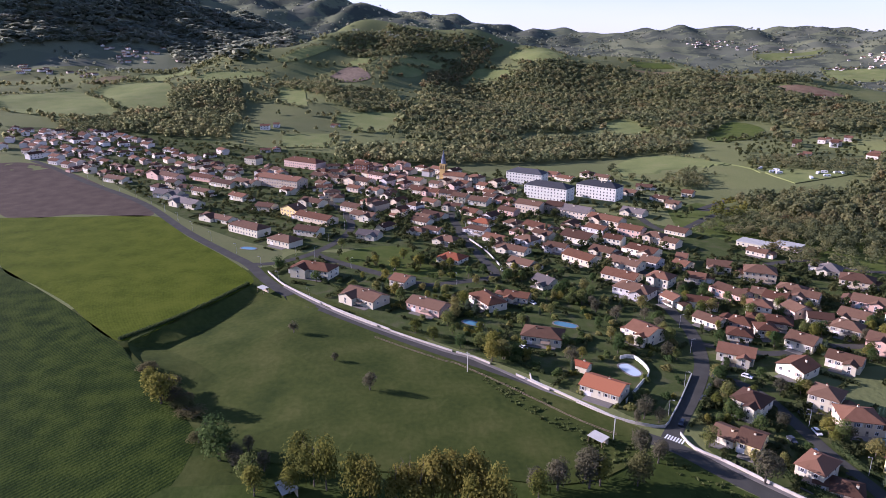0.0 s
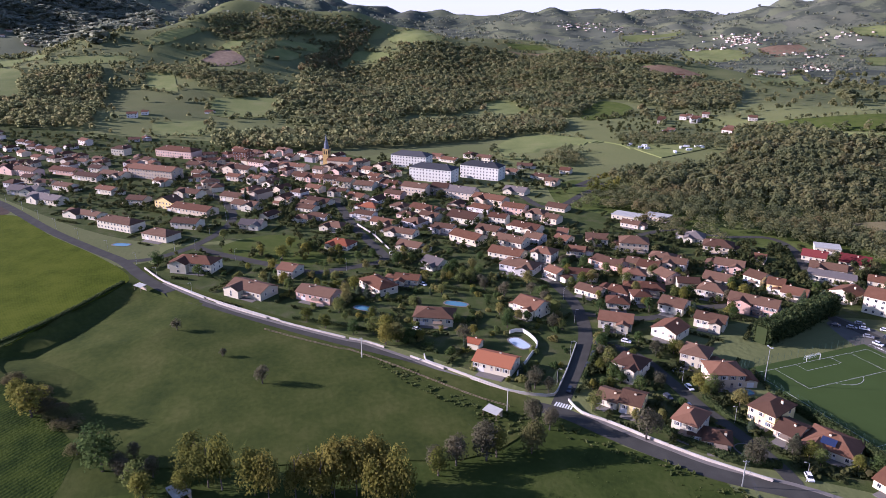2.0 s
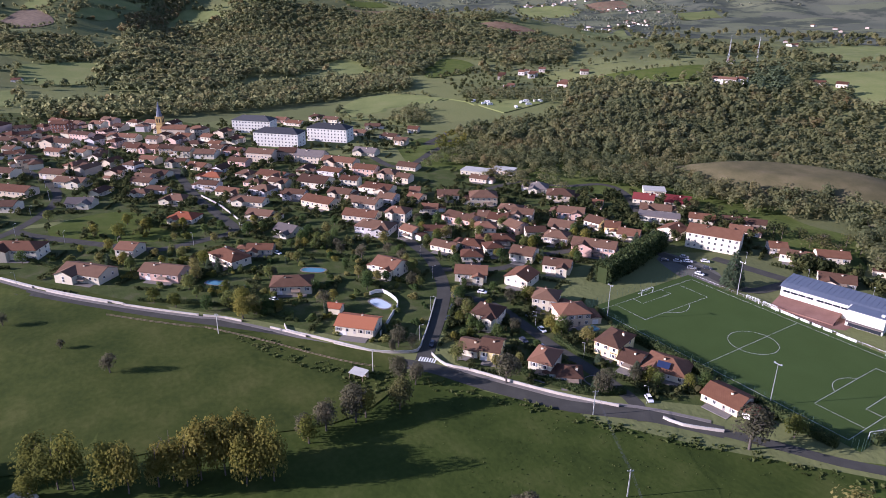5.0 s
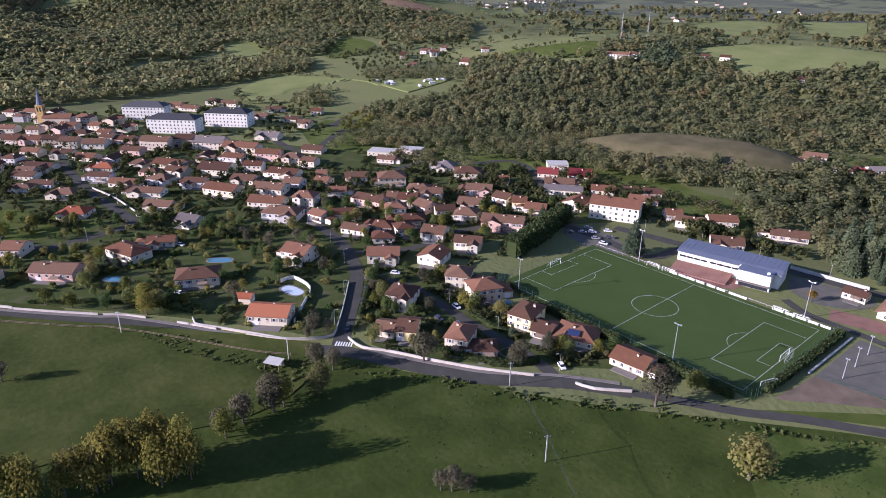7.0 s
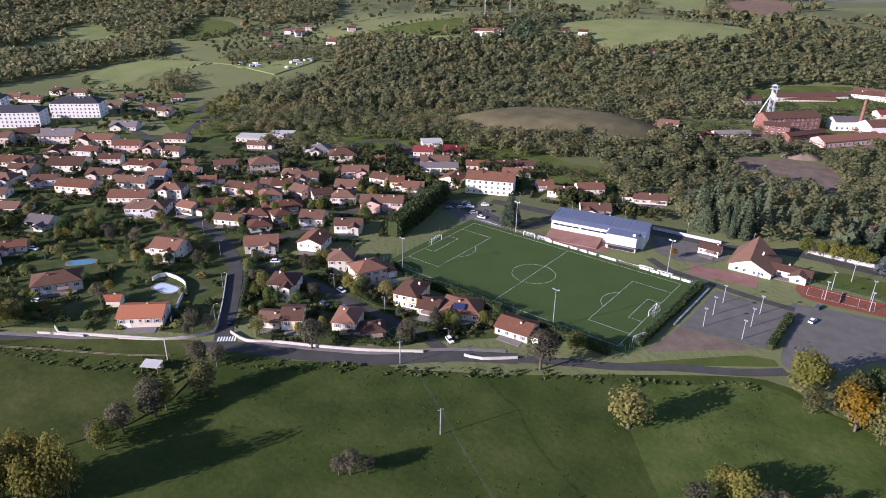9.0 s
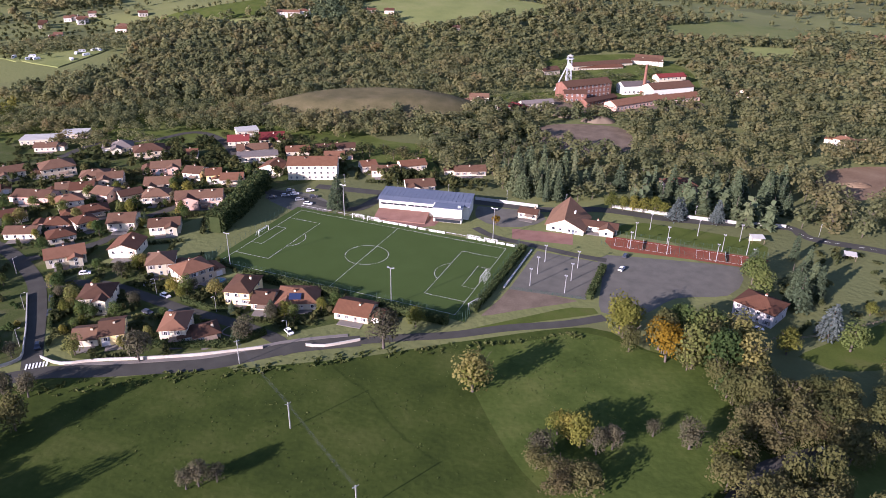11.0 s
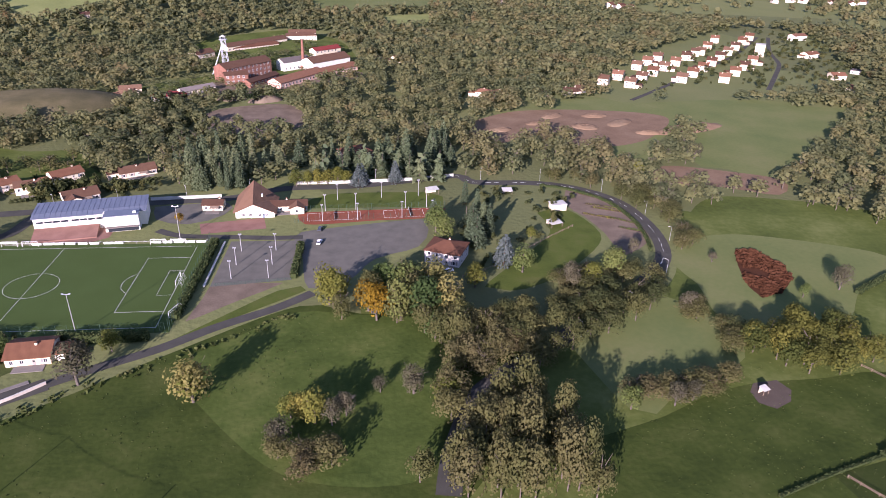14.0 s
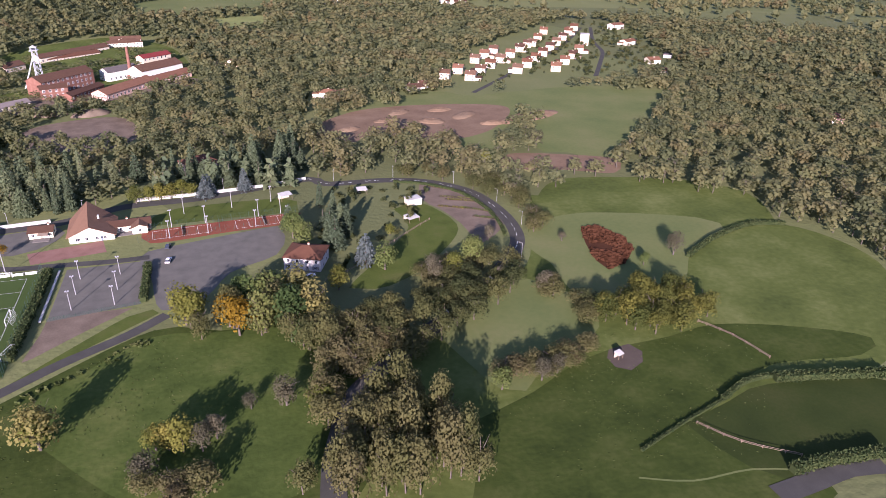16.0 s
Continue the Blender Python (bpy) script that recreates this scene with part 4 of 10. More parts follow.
HOUSES = [  # middle x, y, turn, width, depth, storeys, wall, roof form, roof
    ("lower gardens", [
        (-185.0, -173.9, 44, 19.6, 11.0, 1.5, "p", "g", "r"),
        (-187.2, -143.4, 17, 19.2, 11.0, 1.5, "w", "h", "r"),
        (-192.1, -126.0, 56, 12.8, 8.5, 1, "w", "g", "r"),
        (-141.1, -129.9, 62, 17.7, 12.2, 1.5, "w", "h", "d"),
        (-90.5, -122.8, 43, 15.4, 11.0, 1.5, "w", "g", "o"),
        (-133.8, -84.4, 26, 12.7, 12.2, 2, "w", "g", "r"),
        (-262.3, -145.3, 44, 15.1, 11.0, 1, "w", "h", "o"),
        (-244.8, -106.7, 39, 15.4, 9.8, 1, "w", "g", "d"),
        (-210.6, -104.1, 28, 12.4, 9.8, 1, "w", "g", "k"),
        (-203.0, -203.6, 40, 22.0, 12.2, 1.5, "w", "g", "d"),
        (-249.9, -228.3, 57, 24.0, 12.2, 2, "w", "h", "r"),
    ]),
    ("crossing", [
        (-108.8, -55.1, 50, 14.5, 11.0, 1.5, "w", "g", "r"),
        (-91.9, -38.9, 24, 11.4, 12.2, 1.5, "w", "e", "r"),
        (-93.9, -14.9, 37, 12.9, 9.8, 1.5, "w", "g", "r"),
        (-100.8, 16.5, 35, 21.7, 11.0, 2, "p", "g", "r"),
        (-67.5, -45.6, 37, 10.2, 11.0, 2, "w", "h", "r"),
        (-51.9, -46.4, 66, 12.6, 11.0, 2, "c", "h", "r"),
        (-68.9, -75.6, 31, 10.8, 11.0, 2, "w", "h", "r"),
        (-47.4, -89.9, 40, 7.3, 11.1, 1.5, "y", "g", "d"),
        (-53.5, -95.0, 34, 7.7, 8.9, 1, "w", "g", "d"),
        (-29.3, -80.3, 29, 8.4, 11.7, 2, "w", "h", "r"),
        (-19.8, -77.6, 49, 8.5, 8.2, 1, "w", "h", "d"),
        (-25.0, -49.8, 16, 9.5, 13.4, 2, "y", "h", "r"),
    ]),
    ("crossing", [
        (-14.5, -51.0, 17, 7.6, 10.5, 1, "w", "g", "d"),
        (-4.3, -44.7, 25, 14.8, 12.8, 1, "w", "h", "r"),
        (19.5, -44.0, 6, 12.7, 11.0, 1, "c", "g", "r"),
    ]),
    ("middle", [
        (-166.2, -38.6, 56, 11.5, 9.0, 1.5, "w", "g", "r"),
        (-152.6, -14.0, 54, 11.3, 9.8, 2, "w", "h", "r"),
        (-147.4, 3.3, 4, 10.0, 11.2, 1.5, "p", "g", "r"),
        (-135.8, 6.6, 61, 10.7, 8.9, 1.5, "w", "g", "r"),
        (-123.3, 11.6, 38, 12.4, 10.7, 1.5, "w", "h", "d"),
        (-139.9, -31.8, 39, 10.3, 9.4, 1, "p", "h", "r"),
        (-138.4, -15.4, 53, 15.3, 10.3, 1, "w", "h", "r"),
        (-128.0, -40.9, 56, 10.8, 9.8, 1, "w", "h", "r"),
        (-128.9, -27.4, 69, 8.8, 8.9, 1.5, "w", "h", "r"),
        (-114.1, -18.9, 32, 11.5, 12.2, 1.5, "w", "g", "d"),
        (-145.3, -45.1, 27, 13.0, 8.8, 1, "w", "g", "r"),
        (-199.6, 19.4, 57, 16.8, 13.4, 2, "c", "h", "r"),
    ]),
    ("middle", [
        (-217.3, 5.1, 58, 13.4, 11.0, 1.5, "w", "g", "r"),
        (-171.9, -0.8, 46, 6.1, 10.2, 1.5, "y", "g", "r"),
        (-163.1, 3.6, 36, 10.9, 11.0, 1.5, "w", "g", "r"),
        (-175.3, -13.8, 19, 17.8, 10.2, 1.5, "p", "g", "d"),
        (-180.0, 66.2, 46, 16.9, 13.4, 1.5, "c", "h", "d"),
        (-176.3, 22.8, 40, 13.7, 9.8, 1, "w", "h", "d"),
        (-149.9, 47.1, 40, 15.1, 11.0, 1.5, "p", "g", "r"),
        (-137.4, 28.2, 32, 13.1, 11.0, 1, "w", "g", "r"),
        (-129.3, 46.8, 13, 9.6, 11.1, 1.5, "w", "g", "r"),
        (-118.7, 48.6, 38, 7.9, 10.6, 1.5, "y", "g", "r"),
        (-107.3, 49.6, 31, 11.4, 10.5, 1, "w", "g", "r"),
        (-96.3, 71.5, 11, 12.0, 12.2, 1.5, "w", "e", "r"),
    ]),
    ("works", [
        (-73.3, 76.0, 26, 26.2, 14.6, 3, "w", "g", "r"),
        (-148.2, 108.1, 36, 12.6, 12.2, 1, "w", "g", "m"),
        (-132.4, 121.2, 34, 15.0, 14.6, 1, "w", "g", "m"),
        (-156.7, 127.6, 46, 13.9, 11.0, 1, "w", "f", "w"),
        (-129.7, 97.1, 40, 17.9, 11.0, 1, "b", "g", "d"),
        (-118.6, 87.1, 37, 23.3, 11.0, 1, "w", "f", "k"),
        (-103.4, 106.0, 37, 13.9, 9.8, 1, "w", "g", "r"),
        (-92.0, 117.1, 38, 8.6, 8.0, 1, "w", "g", "r"),
        (-201.5, 66.9, 42, 12.0, 12.2, 1, "w", "h", "k"),
        (-258.0, 56.9, 35, 19.6, 12.2, 1, "w", "f", "w"),
        (-240.6, 47.5, 32, 12.3, 8.5, 1, "b", "g", "d"),
        (-248.9, 75.2, 34, 16.0, 12.2, 1, "b", "f", "w"),
    ]),
    ("works", [
        (-155.9, 73.5, 36, 8.1, 9.8, 1, "b", "g", "r"),
        (-235.5, -8.3, 52, 6.4, 9.2, 1.5, "w", "g", "r"),
        (-203.4, -18.0, 51, 10.6, 9.8, 1, "w", "g", "r"),
    ]),
    ("blocks", [
        (-482.9, -27.4, 47, 35.9, 15.9, 4, "W", "h", "K"),
        (-419.3, -28.3, 44, 39.4, 15.9, 4, "W", "h", "K"),
        (-414.6, 15.6, 42, 36.2, 15.9, 4, "W", "h", "K"),
        (-374.7, -59.2, 42, 21.3, 12.3, 2.5, "b", "g", "r"),
        (-368.1, -40.7, 48, 13.8, 12.3, 2.5, "s", "g", "d"),
        (-353.3, -28.6, 41, 22.6, 13.4, 2, "b", "g", "k"),
        (-326.5, -16.9, 35, 25.4, 12.2, 2, "c", "g", "r"),
        (-297.1, -11.2, 39, 16.4, 11.0, 2, "p", "g", "r"),
        (-278.1, -3.7, 38, 12.1, 11.0, 2, "c", "h", "r"),
        (-266.9, 2.4, 33, 9.8, 9.8, 1.5, "c", "g", "r"),
        (-322.9, -70.0, 33, 21.1, 12.2, 1, "w", "g", "r"),
        (-290.1, -52.7, 37, 20.4, 15.9, 1.5, "w", "g", "r"),
    ]),
    ("blocks", [
        (-336.3, -84.8, 40, 12.1, 9.8, 1, "w", "h", "r"),
        (-341.2, -106.0, 47, 13.9, 11.0, 1, "w", "h", "o"),
        (-298.7, -107.4, 39, 17.4, 9.8, 1, "w", "g", "r"),
        (-273.5, -103.8, 43, 20.7, 9.8, 1, "w", "g", "d"),
        (-246.8, -68.7, 29, 20.8, 12.2, 1.5, "c", "g", "r"),
        (-259.8, -48.2, 35, 15.2, 11.0, 1, "w", "g", "r"),
        (-230.8, -46.7, 36, 18.6, 12.2, 1.5, "w", "g", "d"),
        (-253.2, -24.5, 33, 19.5, 11.0, 1.5, "w", "g", "r"),
        (-213.0, -58.1, 40, 19.8, 12.2, 1, "w", "g", "r"),
        (-188.4, -62.4, 38, 19.7, 12.2, 1.5, "g", "h", "d"),
        (-200.3, -40.9, 37, 12.4, 11.0, 2, "w", "h", "r"),
        (-172.2, -49.5, 15, 9.2, 9.0, 1.5, "w", "g", "r"),
    ]),
    ("blocks", [
        (-225.4, -13.4, 29, 9.1, 10.3, 1, "w", "g", "r"),
        (-231.6, -30.1, 35, 10.6, 11.0, 1.5, "g", "g", "d"),
        (-295.1, 22.8, 34, 15.2, 11.0, 1, "w", "g", "d"),
    ]),
    ("church quarter", [
        (-497.3, -73.8, 42, 15.1, 11.0, 2, "w", "h", "r"),
        (-414.1, -80.1, 37, 10.3, 10.5, 2, "w", "g", "r"),
        (-404.7, -71.3, 42, 14.5, 10.5, 1.5, "p", "g", "r"),
        (-419.0, -105.5, 49, 13.3, 11.0, 2, "w", "g", "r"),
        (-406.9, -92.3, 52, 16.0, 12.2, 1.5, "w", "g", "r"),
        (-447.9, -124.1, 42, 14.5, 11.0, 1.5, "p", "g", "r"),
        (-433.2, -112.6, 53, 15.2, 11.0, 2, "b", "g", "d"),
        (-455.3, -134.7, 42, 10.3, 10.0, 1.5, "b", "g", "r"),
        (-351.5, 17.3, 37, 18.5, 11.0, 1, "w", "g", "k"),
        (-505.5, 42.7, 42, 12.3, 9.8, 1.5, "w", "h", "r"),
        (-514.0, 10.4, 42, 11.0, 9.8, 1, "p", "g", "r"),
        (-491.9, 15.3, 39, 15.4, 9.8, 1, "w", "g", "r"),
    ]),
    ("church quarter", [
        (-485.5, 50.3, 36, 15.4, 9.8, 1.5, "w", "g", "d"),
        (-421.2, 47.8, 42, 11.7, 9.8, 1, "w", "g", "d"),
        (-441.1, 71.0, 56, 13.8, 9.8, 1, "w", "g", "d"),
        (-392.7, 63.2, 30, 13.3, 9.8, 1, "w", "g", "d"),
        (-369.4, 60.1, 42, 10.6, 9.8, 1.5, "c", "g", "r"),
        (-405.1, 94.1, 42, 9.3, 9.8, 1.5, "w", "g", "r"),
        (-327.3, -144.9, 44, 12.0, 8.2, 1, "g", "g", "d"),
        (-353.2, -149.4, 42, 15.0, 9.6, 1, "w", "g", "d"),
        (-369.1, -137.0, 42, 18.9, 10.5, 1, "w", "g", "d"),
        (-300.8, -140.3, 42, 15.7, 11.0, 1, "w", "h", "d"),
        (-224.3, -181.6, 47, 9.8, 11.0, 1.5, "w", "g", "r"),
    ]),
    ("upper left", [
        (-348.6, -271.4, 43, 30.4, 12.2, 2, "w", "h", "d"),
        (-315.5, -246.8, 44, 20.5, 12.2, 1.5, "w", "h", "d"),
        (-438.9, -326.2, 44, 31.8, 11.0, 1.5, "w", "g", "k"),
        (-387.0, -295.7, 46, 29.0, 9.8, 1, "w", "g", "r"),
        (-475.1, -346.3, 59, 24.9, 11.0, 1.5, "w", "g", "k"),
        (-551.6, -405.2, 51, 26.0, 11.0, 1.5, "w", "g", "d"),
        (-414.4, -263.1, 56, 14.7, 11.0, 1.5, "w", "g", "d"),
        (-456.3, -286.6, 43, 17.9, 9.8, 1.5, "w", "g", "r"),
        (-505.6, -252.6, 49, 46.0, 14.6, 3, "b", "g", "r"),
        (-633.4, -287.1, 51, 15.7, 11.0, 2.5, "w", "h", "r"),
        (-558.8, -363.3, 44, 46.0, 11.0, 2, "p", "g", "r"),
        (-480.6, -319.3, 45, 18.9, 9.8, 1.5, "w", "g", "r"),
    ]),
    ("upper left", [
        (-516.9, -285.7, 46, 25.2, 11.0, 1.5, "w", "g", "r"),
        (-514.9, -304.7, 46, 25.8, 11.0, 1.5, "w", "g", "d"),
        (-548.0, -327.0, 47, 29.2, 11.0, 1.5, "p", "g", "r"),
        (-395.5, -242.0, 42, 17.4, 11.0, 2, "y", "e", "d"),
        (-372.7, -225.3, 44, 32.8, 12.2, 1.5, "c", "g", "r"),
        (-337.4, -230.8, 56, 18.3, 11.0, 1.5, "w", "g", "d"),
        (-373.0, -189.5, 47, 20.4, 11.0, 1.5, "w", "g", "d"),
        (-322.2, -190.8, 57, 15.7, 9.8, 1, "w", "g", "k"),
        (-327.0, -156.5, 47, 12.1, 8.2, 1, "w", "h", "d"),
        (-364.1, -146.4, 46, 11.9, 9.2, 1, "g", "g", "d"),
        (-425.0, -226.4, 43, 21.1, 11.0, 1.5, "w", "g", "d"),
        (-401.6, -196.3, 44, 17.9, 11.0, 1.5, "w", "g", "d"),
    ]),
    ("upper left", [
        (-605.3, -232.8, 47, 45.0, 15.9, 2.5, "p", "h", "r"),
        (-535.5, -215.0, 51, 24.0, 11.0, 1.5, "b", "g", "r"),
        (-501.7, -182.9, 42, 28.4, 12.2, 2, "c", "g", "r"),
        (-567.9, -174.3, 51, 15.4, 11.0, 3, "q", "g", "r"),
        (-524.5, -163.5, 38, 19.3, 9.0, 2, "p", "g", "r"),
        (-517.8, -148.1, 51, 11.1, 8.0, 1, "w", "g", "d"),
        (-502.9, -134.3, 47, 26.1, 11.0, 1.5, "w", "g", "r"),
        (-468.5, -133.7, 51, 13.9, 10.0, 1, "w", "g", "d"),
    ]),
    ("sports side", [
        (-51.0, 96.7, 45, 8.5, 9.2, 1.5, "b", "g", "r"),
        (-81.9, 123.2, 32, 13.9, 9.0, 1, "w", "g", "r"),
        (-78.1, 106.3, 28, 11.4, 9.8, 1, "p", "g", "r"),
        (-12.9, 83.2, 33, 15.0, 11.0, 1, "w", "g", "r"),
        (-28.7, 108.0, 42, 14.4, 9.8, 1.5, "w", "g", "r"),
        (-40.1, 92.9, 23, 10.8, 8.1, 1.5, "b", "g", "d"),
        (114.0, 136.3, 29, 15.6, 12.2, 2, "p", "h", "r"),
        (153.5, 15.4, -24, 14.5, 12.6, 2, "g", "h", "r"),
        (2.9, 116.4, 29, 17.5, 9.8, 1, "b", "g", "r"),
        (-50.2, 276.4, 42, 11.2, 8.9, 1, "w", "h", "d"),
        (-24.4, 263.5, 37, 10.3, 8.2, 1, "w", "g", "m"),
    ]),
    ("mine", [
        (51.8, 496.5, 11, 30.0, 12.2, 2, "w", "h", "r"),
        (12.0, 454.0, 35, 46.0, 9.8, 1, "b", "g", "r"),
        (-51.0, 287.8, 8, 12.1, 8.9, 1, "w", "g", "d"),
        (-13.2, 268.9, -29, 15.3, 8.2, 1, "w", "g", "m"),
        (206.3, 275.5, -16, 11.6, 8.1, 1.5, "c", "h", "r"),
        (251.1, 276.5, -4, 8.7, 9.8, 1, "p", "h", "r"),
        (274.3, 283.8, -3, 9.8, 9.8, 1, "w", "g", "d"),
        (285.4, 292.1, -3, 7.7, 9.8, 1, "w", "g", "d"),
        (146.4, 398.6, 31, 8.9, 8.5, 1.5, "w", "g", "d"),
        (128.8, 397.5, -2, 7.4, 8.5, 1, "w", "g", "d"),
    ]),
    ("ridge hamlet", [
        (-338.6, 451.4, 25, 25.3, 9.8, 2, "w", "g", "r"),
        (-325.3, 462.7, 25, 11.9, 9.8, 2, "w", "h", "k"),
        (-394.6, 539.1, 20, 8.4, 9.8, 1, "w", "g", "r"),
        (-266.4, 509.1, 25, 13.6, 9.8, 1.5, "p", "g", "r"),
        (-247.4, 521.1, 20, 10.6, 9.8, 1.5, "c", "g", "r"),
        (-157.1, 504.2, 30, 8.5, 9.8, 1, "b", "g", "d"),
        (-584.9, 335.6, 50, 8.2, 9.8, 1.5, "w", "g", "r"),
        (-592.5, 376.8, 40, 8.0, 9.8, 1.5, "w", "g", "r"),
        (-572.2, 375.9, 55, 8.3, 9.8, 2, "w", "g", "r"),
        (-578.3, 399.3, 50, 8.0, 9.8, 1.5, "w", "g", "k"),
        (-497.3, 363.3, 22, 12.4, 9.8, 1.5, "w", "g", "k"),
        (-520.5, 419.7, 50, 9.9, 9.8, 1.5, "w", "g", "r"),
    ]),
    ("ridge hamlet", [
        (-514.5, 289.0, 50, 8.0, 9.8, 1, "w", "h", "r"),
        (-446.0, 338.6, 22, 14.6, 9.8, 1, "g", "f", "k"),
        (-862.0, -285.6, 84, 12.5, 9.8, 2, "w", "g", "k"),
        (-880.8, -270.9, 84, 8.2, 9.8, 1.5, "w", "g", "k"),
        (-894.8, -187.7, 60, 11.1, 9.8, 1, "w", "g", "d"),
        (-963.1, 666.2, 47, 20.4, 9.8, 1, "w", "g", "d"),
        (-596.5, 346.7, 45, 8.3, 9.8, 1.5, "w", "g", "r"),
        (-589.8, 383.1, 45, 8.0, 9.8, 1.5, "w", "h", "r"),
        (-574.7, 382.2, 45, 10.1, 9.8, 1.5, "w", "g", "r"),
        (-578.1, 399.5, 45, 8.5, 9.8, 1.5, "w", "g", "r"),
        (-516.0, 296.7, 45, 8.0, 9.8, 1.5, "w", "g", "r"),
        (-516.6, 383.6, 45, 12.8, 9.8, 1.5, "w", "h", "r"),
    ]),
    ("east hamlet", [
        (217.4, 272.9, 2, 8.9, 8.1, 1.5, "w", "h", "r"),
        (539.3, 130.8, -34, 7.9, 11.0, 1.5, "p", "h", "r"),
        (602.9, 531.0, 18, 18.5, 9.8, 2, "w", "g", "r"),
        (559.6, 433.5, 22, 16.3, 9.8, 1.5, "w", "g", "r"),
        (526.9, 337.5, -3, 11.9, 9.8, 1.5, "w", "g", "r"),
        (511.2, 296.4, -21, 13.4, 9.8, 1, "w", "h", "r"),
        (560.8, 361.1, -43, 7.8, 9.8, 1, "g", "f", "k"),
    ]),
    ("estate", [
        (359.8, 373.4, -28, 8.6, 11.0, 2, "c", "g", "d"),
        (376.7, 392.6, -28, 8.6, 11.0, 2, "c", "g", "r"),
        (394.2, 412.9, -28, 8.6, 11.0, 2, "p", "g", "d"),
        (450.1, 442.6, -28, 8.0, 9.3, 2, "b", "g", "d"),
        (469.8, 471.2, -28, 8.6, 11.0, 2, "c", "g", "r"),
        (497.1, 512.8, -28, 8.6, 11.0, 2, "c", "g", "r"),
        (311.4, 316.5, -28, 8.6, 11.0, 2, "b", "g", "r"),
        (329.4, 334.1, -28, 8.6, 11.0, 2, "c", "g", "r"),
        (331.0, 307.5, -28, 8.6, 11.0, 2, "c", "g", "d"),
        (348.2, 328.9, -28, 8.6, 11.0, 2, "b", "g", "d"),
        (365.8, 349.9, -28, 8.6, 11.0, 2, "c", "g", "r"),
        (383.8, 370.0, -28, 8.6, 11.0, 2, "b", "g", "d"),
    ]),
    ("estate", [
        (403.1, 391.5, -28, 8.6, 11.0, 2, "c", "g", "r"),
        (424.3, 417.1, -28, 8.6, 11.0, 2, "c", "g", "d"),
        (442.0, 437.5, -28, 8.0, 9.3, 2, "b", "g", "d"),
        (381.5, 325.1, -28, 8.6, 11.0, 2, "w", "g", "d"),
        (399.9, 346.0, -28, 8.6, 11.0, 2, "w", "g", "r"),
        (419.2, 368.5, -28, 8.6, 11.0, 2, "c", "g", "r"),
        (438.2, 392.6, -28, 8.6, 11.0, 2, "p", "g", "r"),
        (458.6, 418.4, -28, 8.6, 11.0, 2, "p", "g", "r"),
        (478.6, 443.4, -28, 8.6, 11.0, 2, "c", "g", "d"),
        (500.0, 471.3, -28, 8.6, 11.0, 2, "b", "g", "d"),
        (523.3, 502.9, -28, 8.6, 11.0, 2, "b", "g", "r"),
        (546.7, 532.2, -28, 8.6, 11.0, 2, "c", "g", "r"),
    ]),
    ("estate", [
        (418.6, 325.4, -28, 8.6, 11.0, 2, "c", "g", "r"),
        (440.8, 351.0, -28, 8.6, 11.0, 2, "w", "g", "r"),
        (461.0, 374.2, -28, 8.6, 11.0, 2, "c", "g", "r"),
        (481.5, 399.3, -28, 8.6, 11.0, 2, "c", "g", "r"),
    ]),
    ("terraces", [
        (-681.3, -519.6, 139, 15.3, 9.0, 2, "c", "g", "d"),
        (-696.2, -514.3, 45, 13.0, 9.0, 1.5, "p", "h", "r"),
        (-651.3, -488.9, 52, 14.4, 9.0, 1.5, "b", "g", "d"),
        (-633.5, -471.7, 48, 12.1, 9.0, 1.5, "p", "g", "r"),
        (-615.9, -455.9, 140, 15.9, 9.0, 1, "p", "g", "r"),
        (-601.9, -442.6, 36, 13.1, 9.0, 2, "w", "g", "d"),
        (-766.5, -524.6, 34, 13.9, 9.0, 1.5, "c", "g", "r"),
        (-743.3, -506.5, 29, 11.5, 9.0, 1, "w", "g", "r"),
        (-715.2, -486.3, 31, 11.2, 9.0, 1.5, "p", "g", "r"),
        (-691.9, -469.9, 124, 15.3, 9.0, 2, "b", "h", "d"),
        (-672.0, -454.7, 38, 15.7, 9.0, 1.5, "c", "h", "d"),
        (-647.7, -438.3, 43, 13.2, 9.0, 1.5, "c", "g", "d"),
    ]),
    ("terraces", [
        (-617.7, -421.1, 29, 13.1, 9.0, 1.5, "w", "g", "d"),
        (-603.2, -407.1, 29, 14.1, 9.0, 2, "p", "h", "r"),
        (-586.4, -391.8, 40, 11.1, 9.0, 1, "b", "g", "r"),
        (-859.3, -600.9, 16, 12.5, 9.0, 1.5, "w", "g", "r"),
        (-828.3, -578.2, 18, 15.2, 9.0, 1.5, "p", "g", "r"),
        (-805.4, -556.1, 21, 14.4, 9.0, 1.5, "p", "h", "r"),
        (-782.2, -579.7, 10, 11.9, 9.0, 2, "b", "h", "r"),
        (-751.6, -553.5, 15, 15.7, 9.0, 1.5, "c", "g", "r"),
        (-740.2, -571.6, 18, 12.1, 9.0, 2, "p", "g", "r"),
        (-831.2, -511.2, 33, 12.0, 9.0, 1.5, "p", "g", "d"),
        (-794.1, -489.1, 37, 12.7, 9.0, 1.5, "c", "g", "d"),
        (-765.7, -470.2, 32, 14.2, 9.0, 1.5, "c", "h", "r"),
    ]),
    ("terraces", [
        (-733.7, -451.1, 39, 11.8, 9.0, 1, "c", "h", "d"),
        (-705.7, -433.6, 123, 15.9, 9.0, 1.5, "w", "h", "r"),
        (-676.0, -416.4, 33, 15.4, 9.0, 1, "c", "g", "r"),
        (-650.5, -400.6, 25, 15.5, 9.0, 1.5, "c", "h", "r"),
        (-623.6, -385.2, 32, 11.6, 9.0, 1.5, "w", "h", "r"),
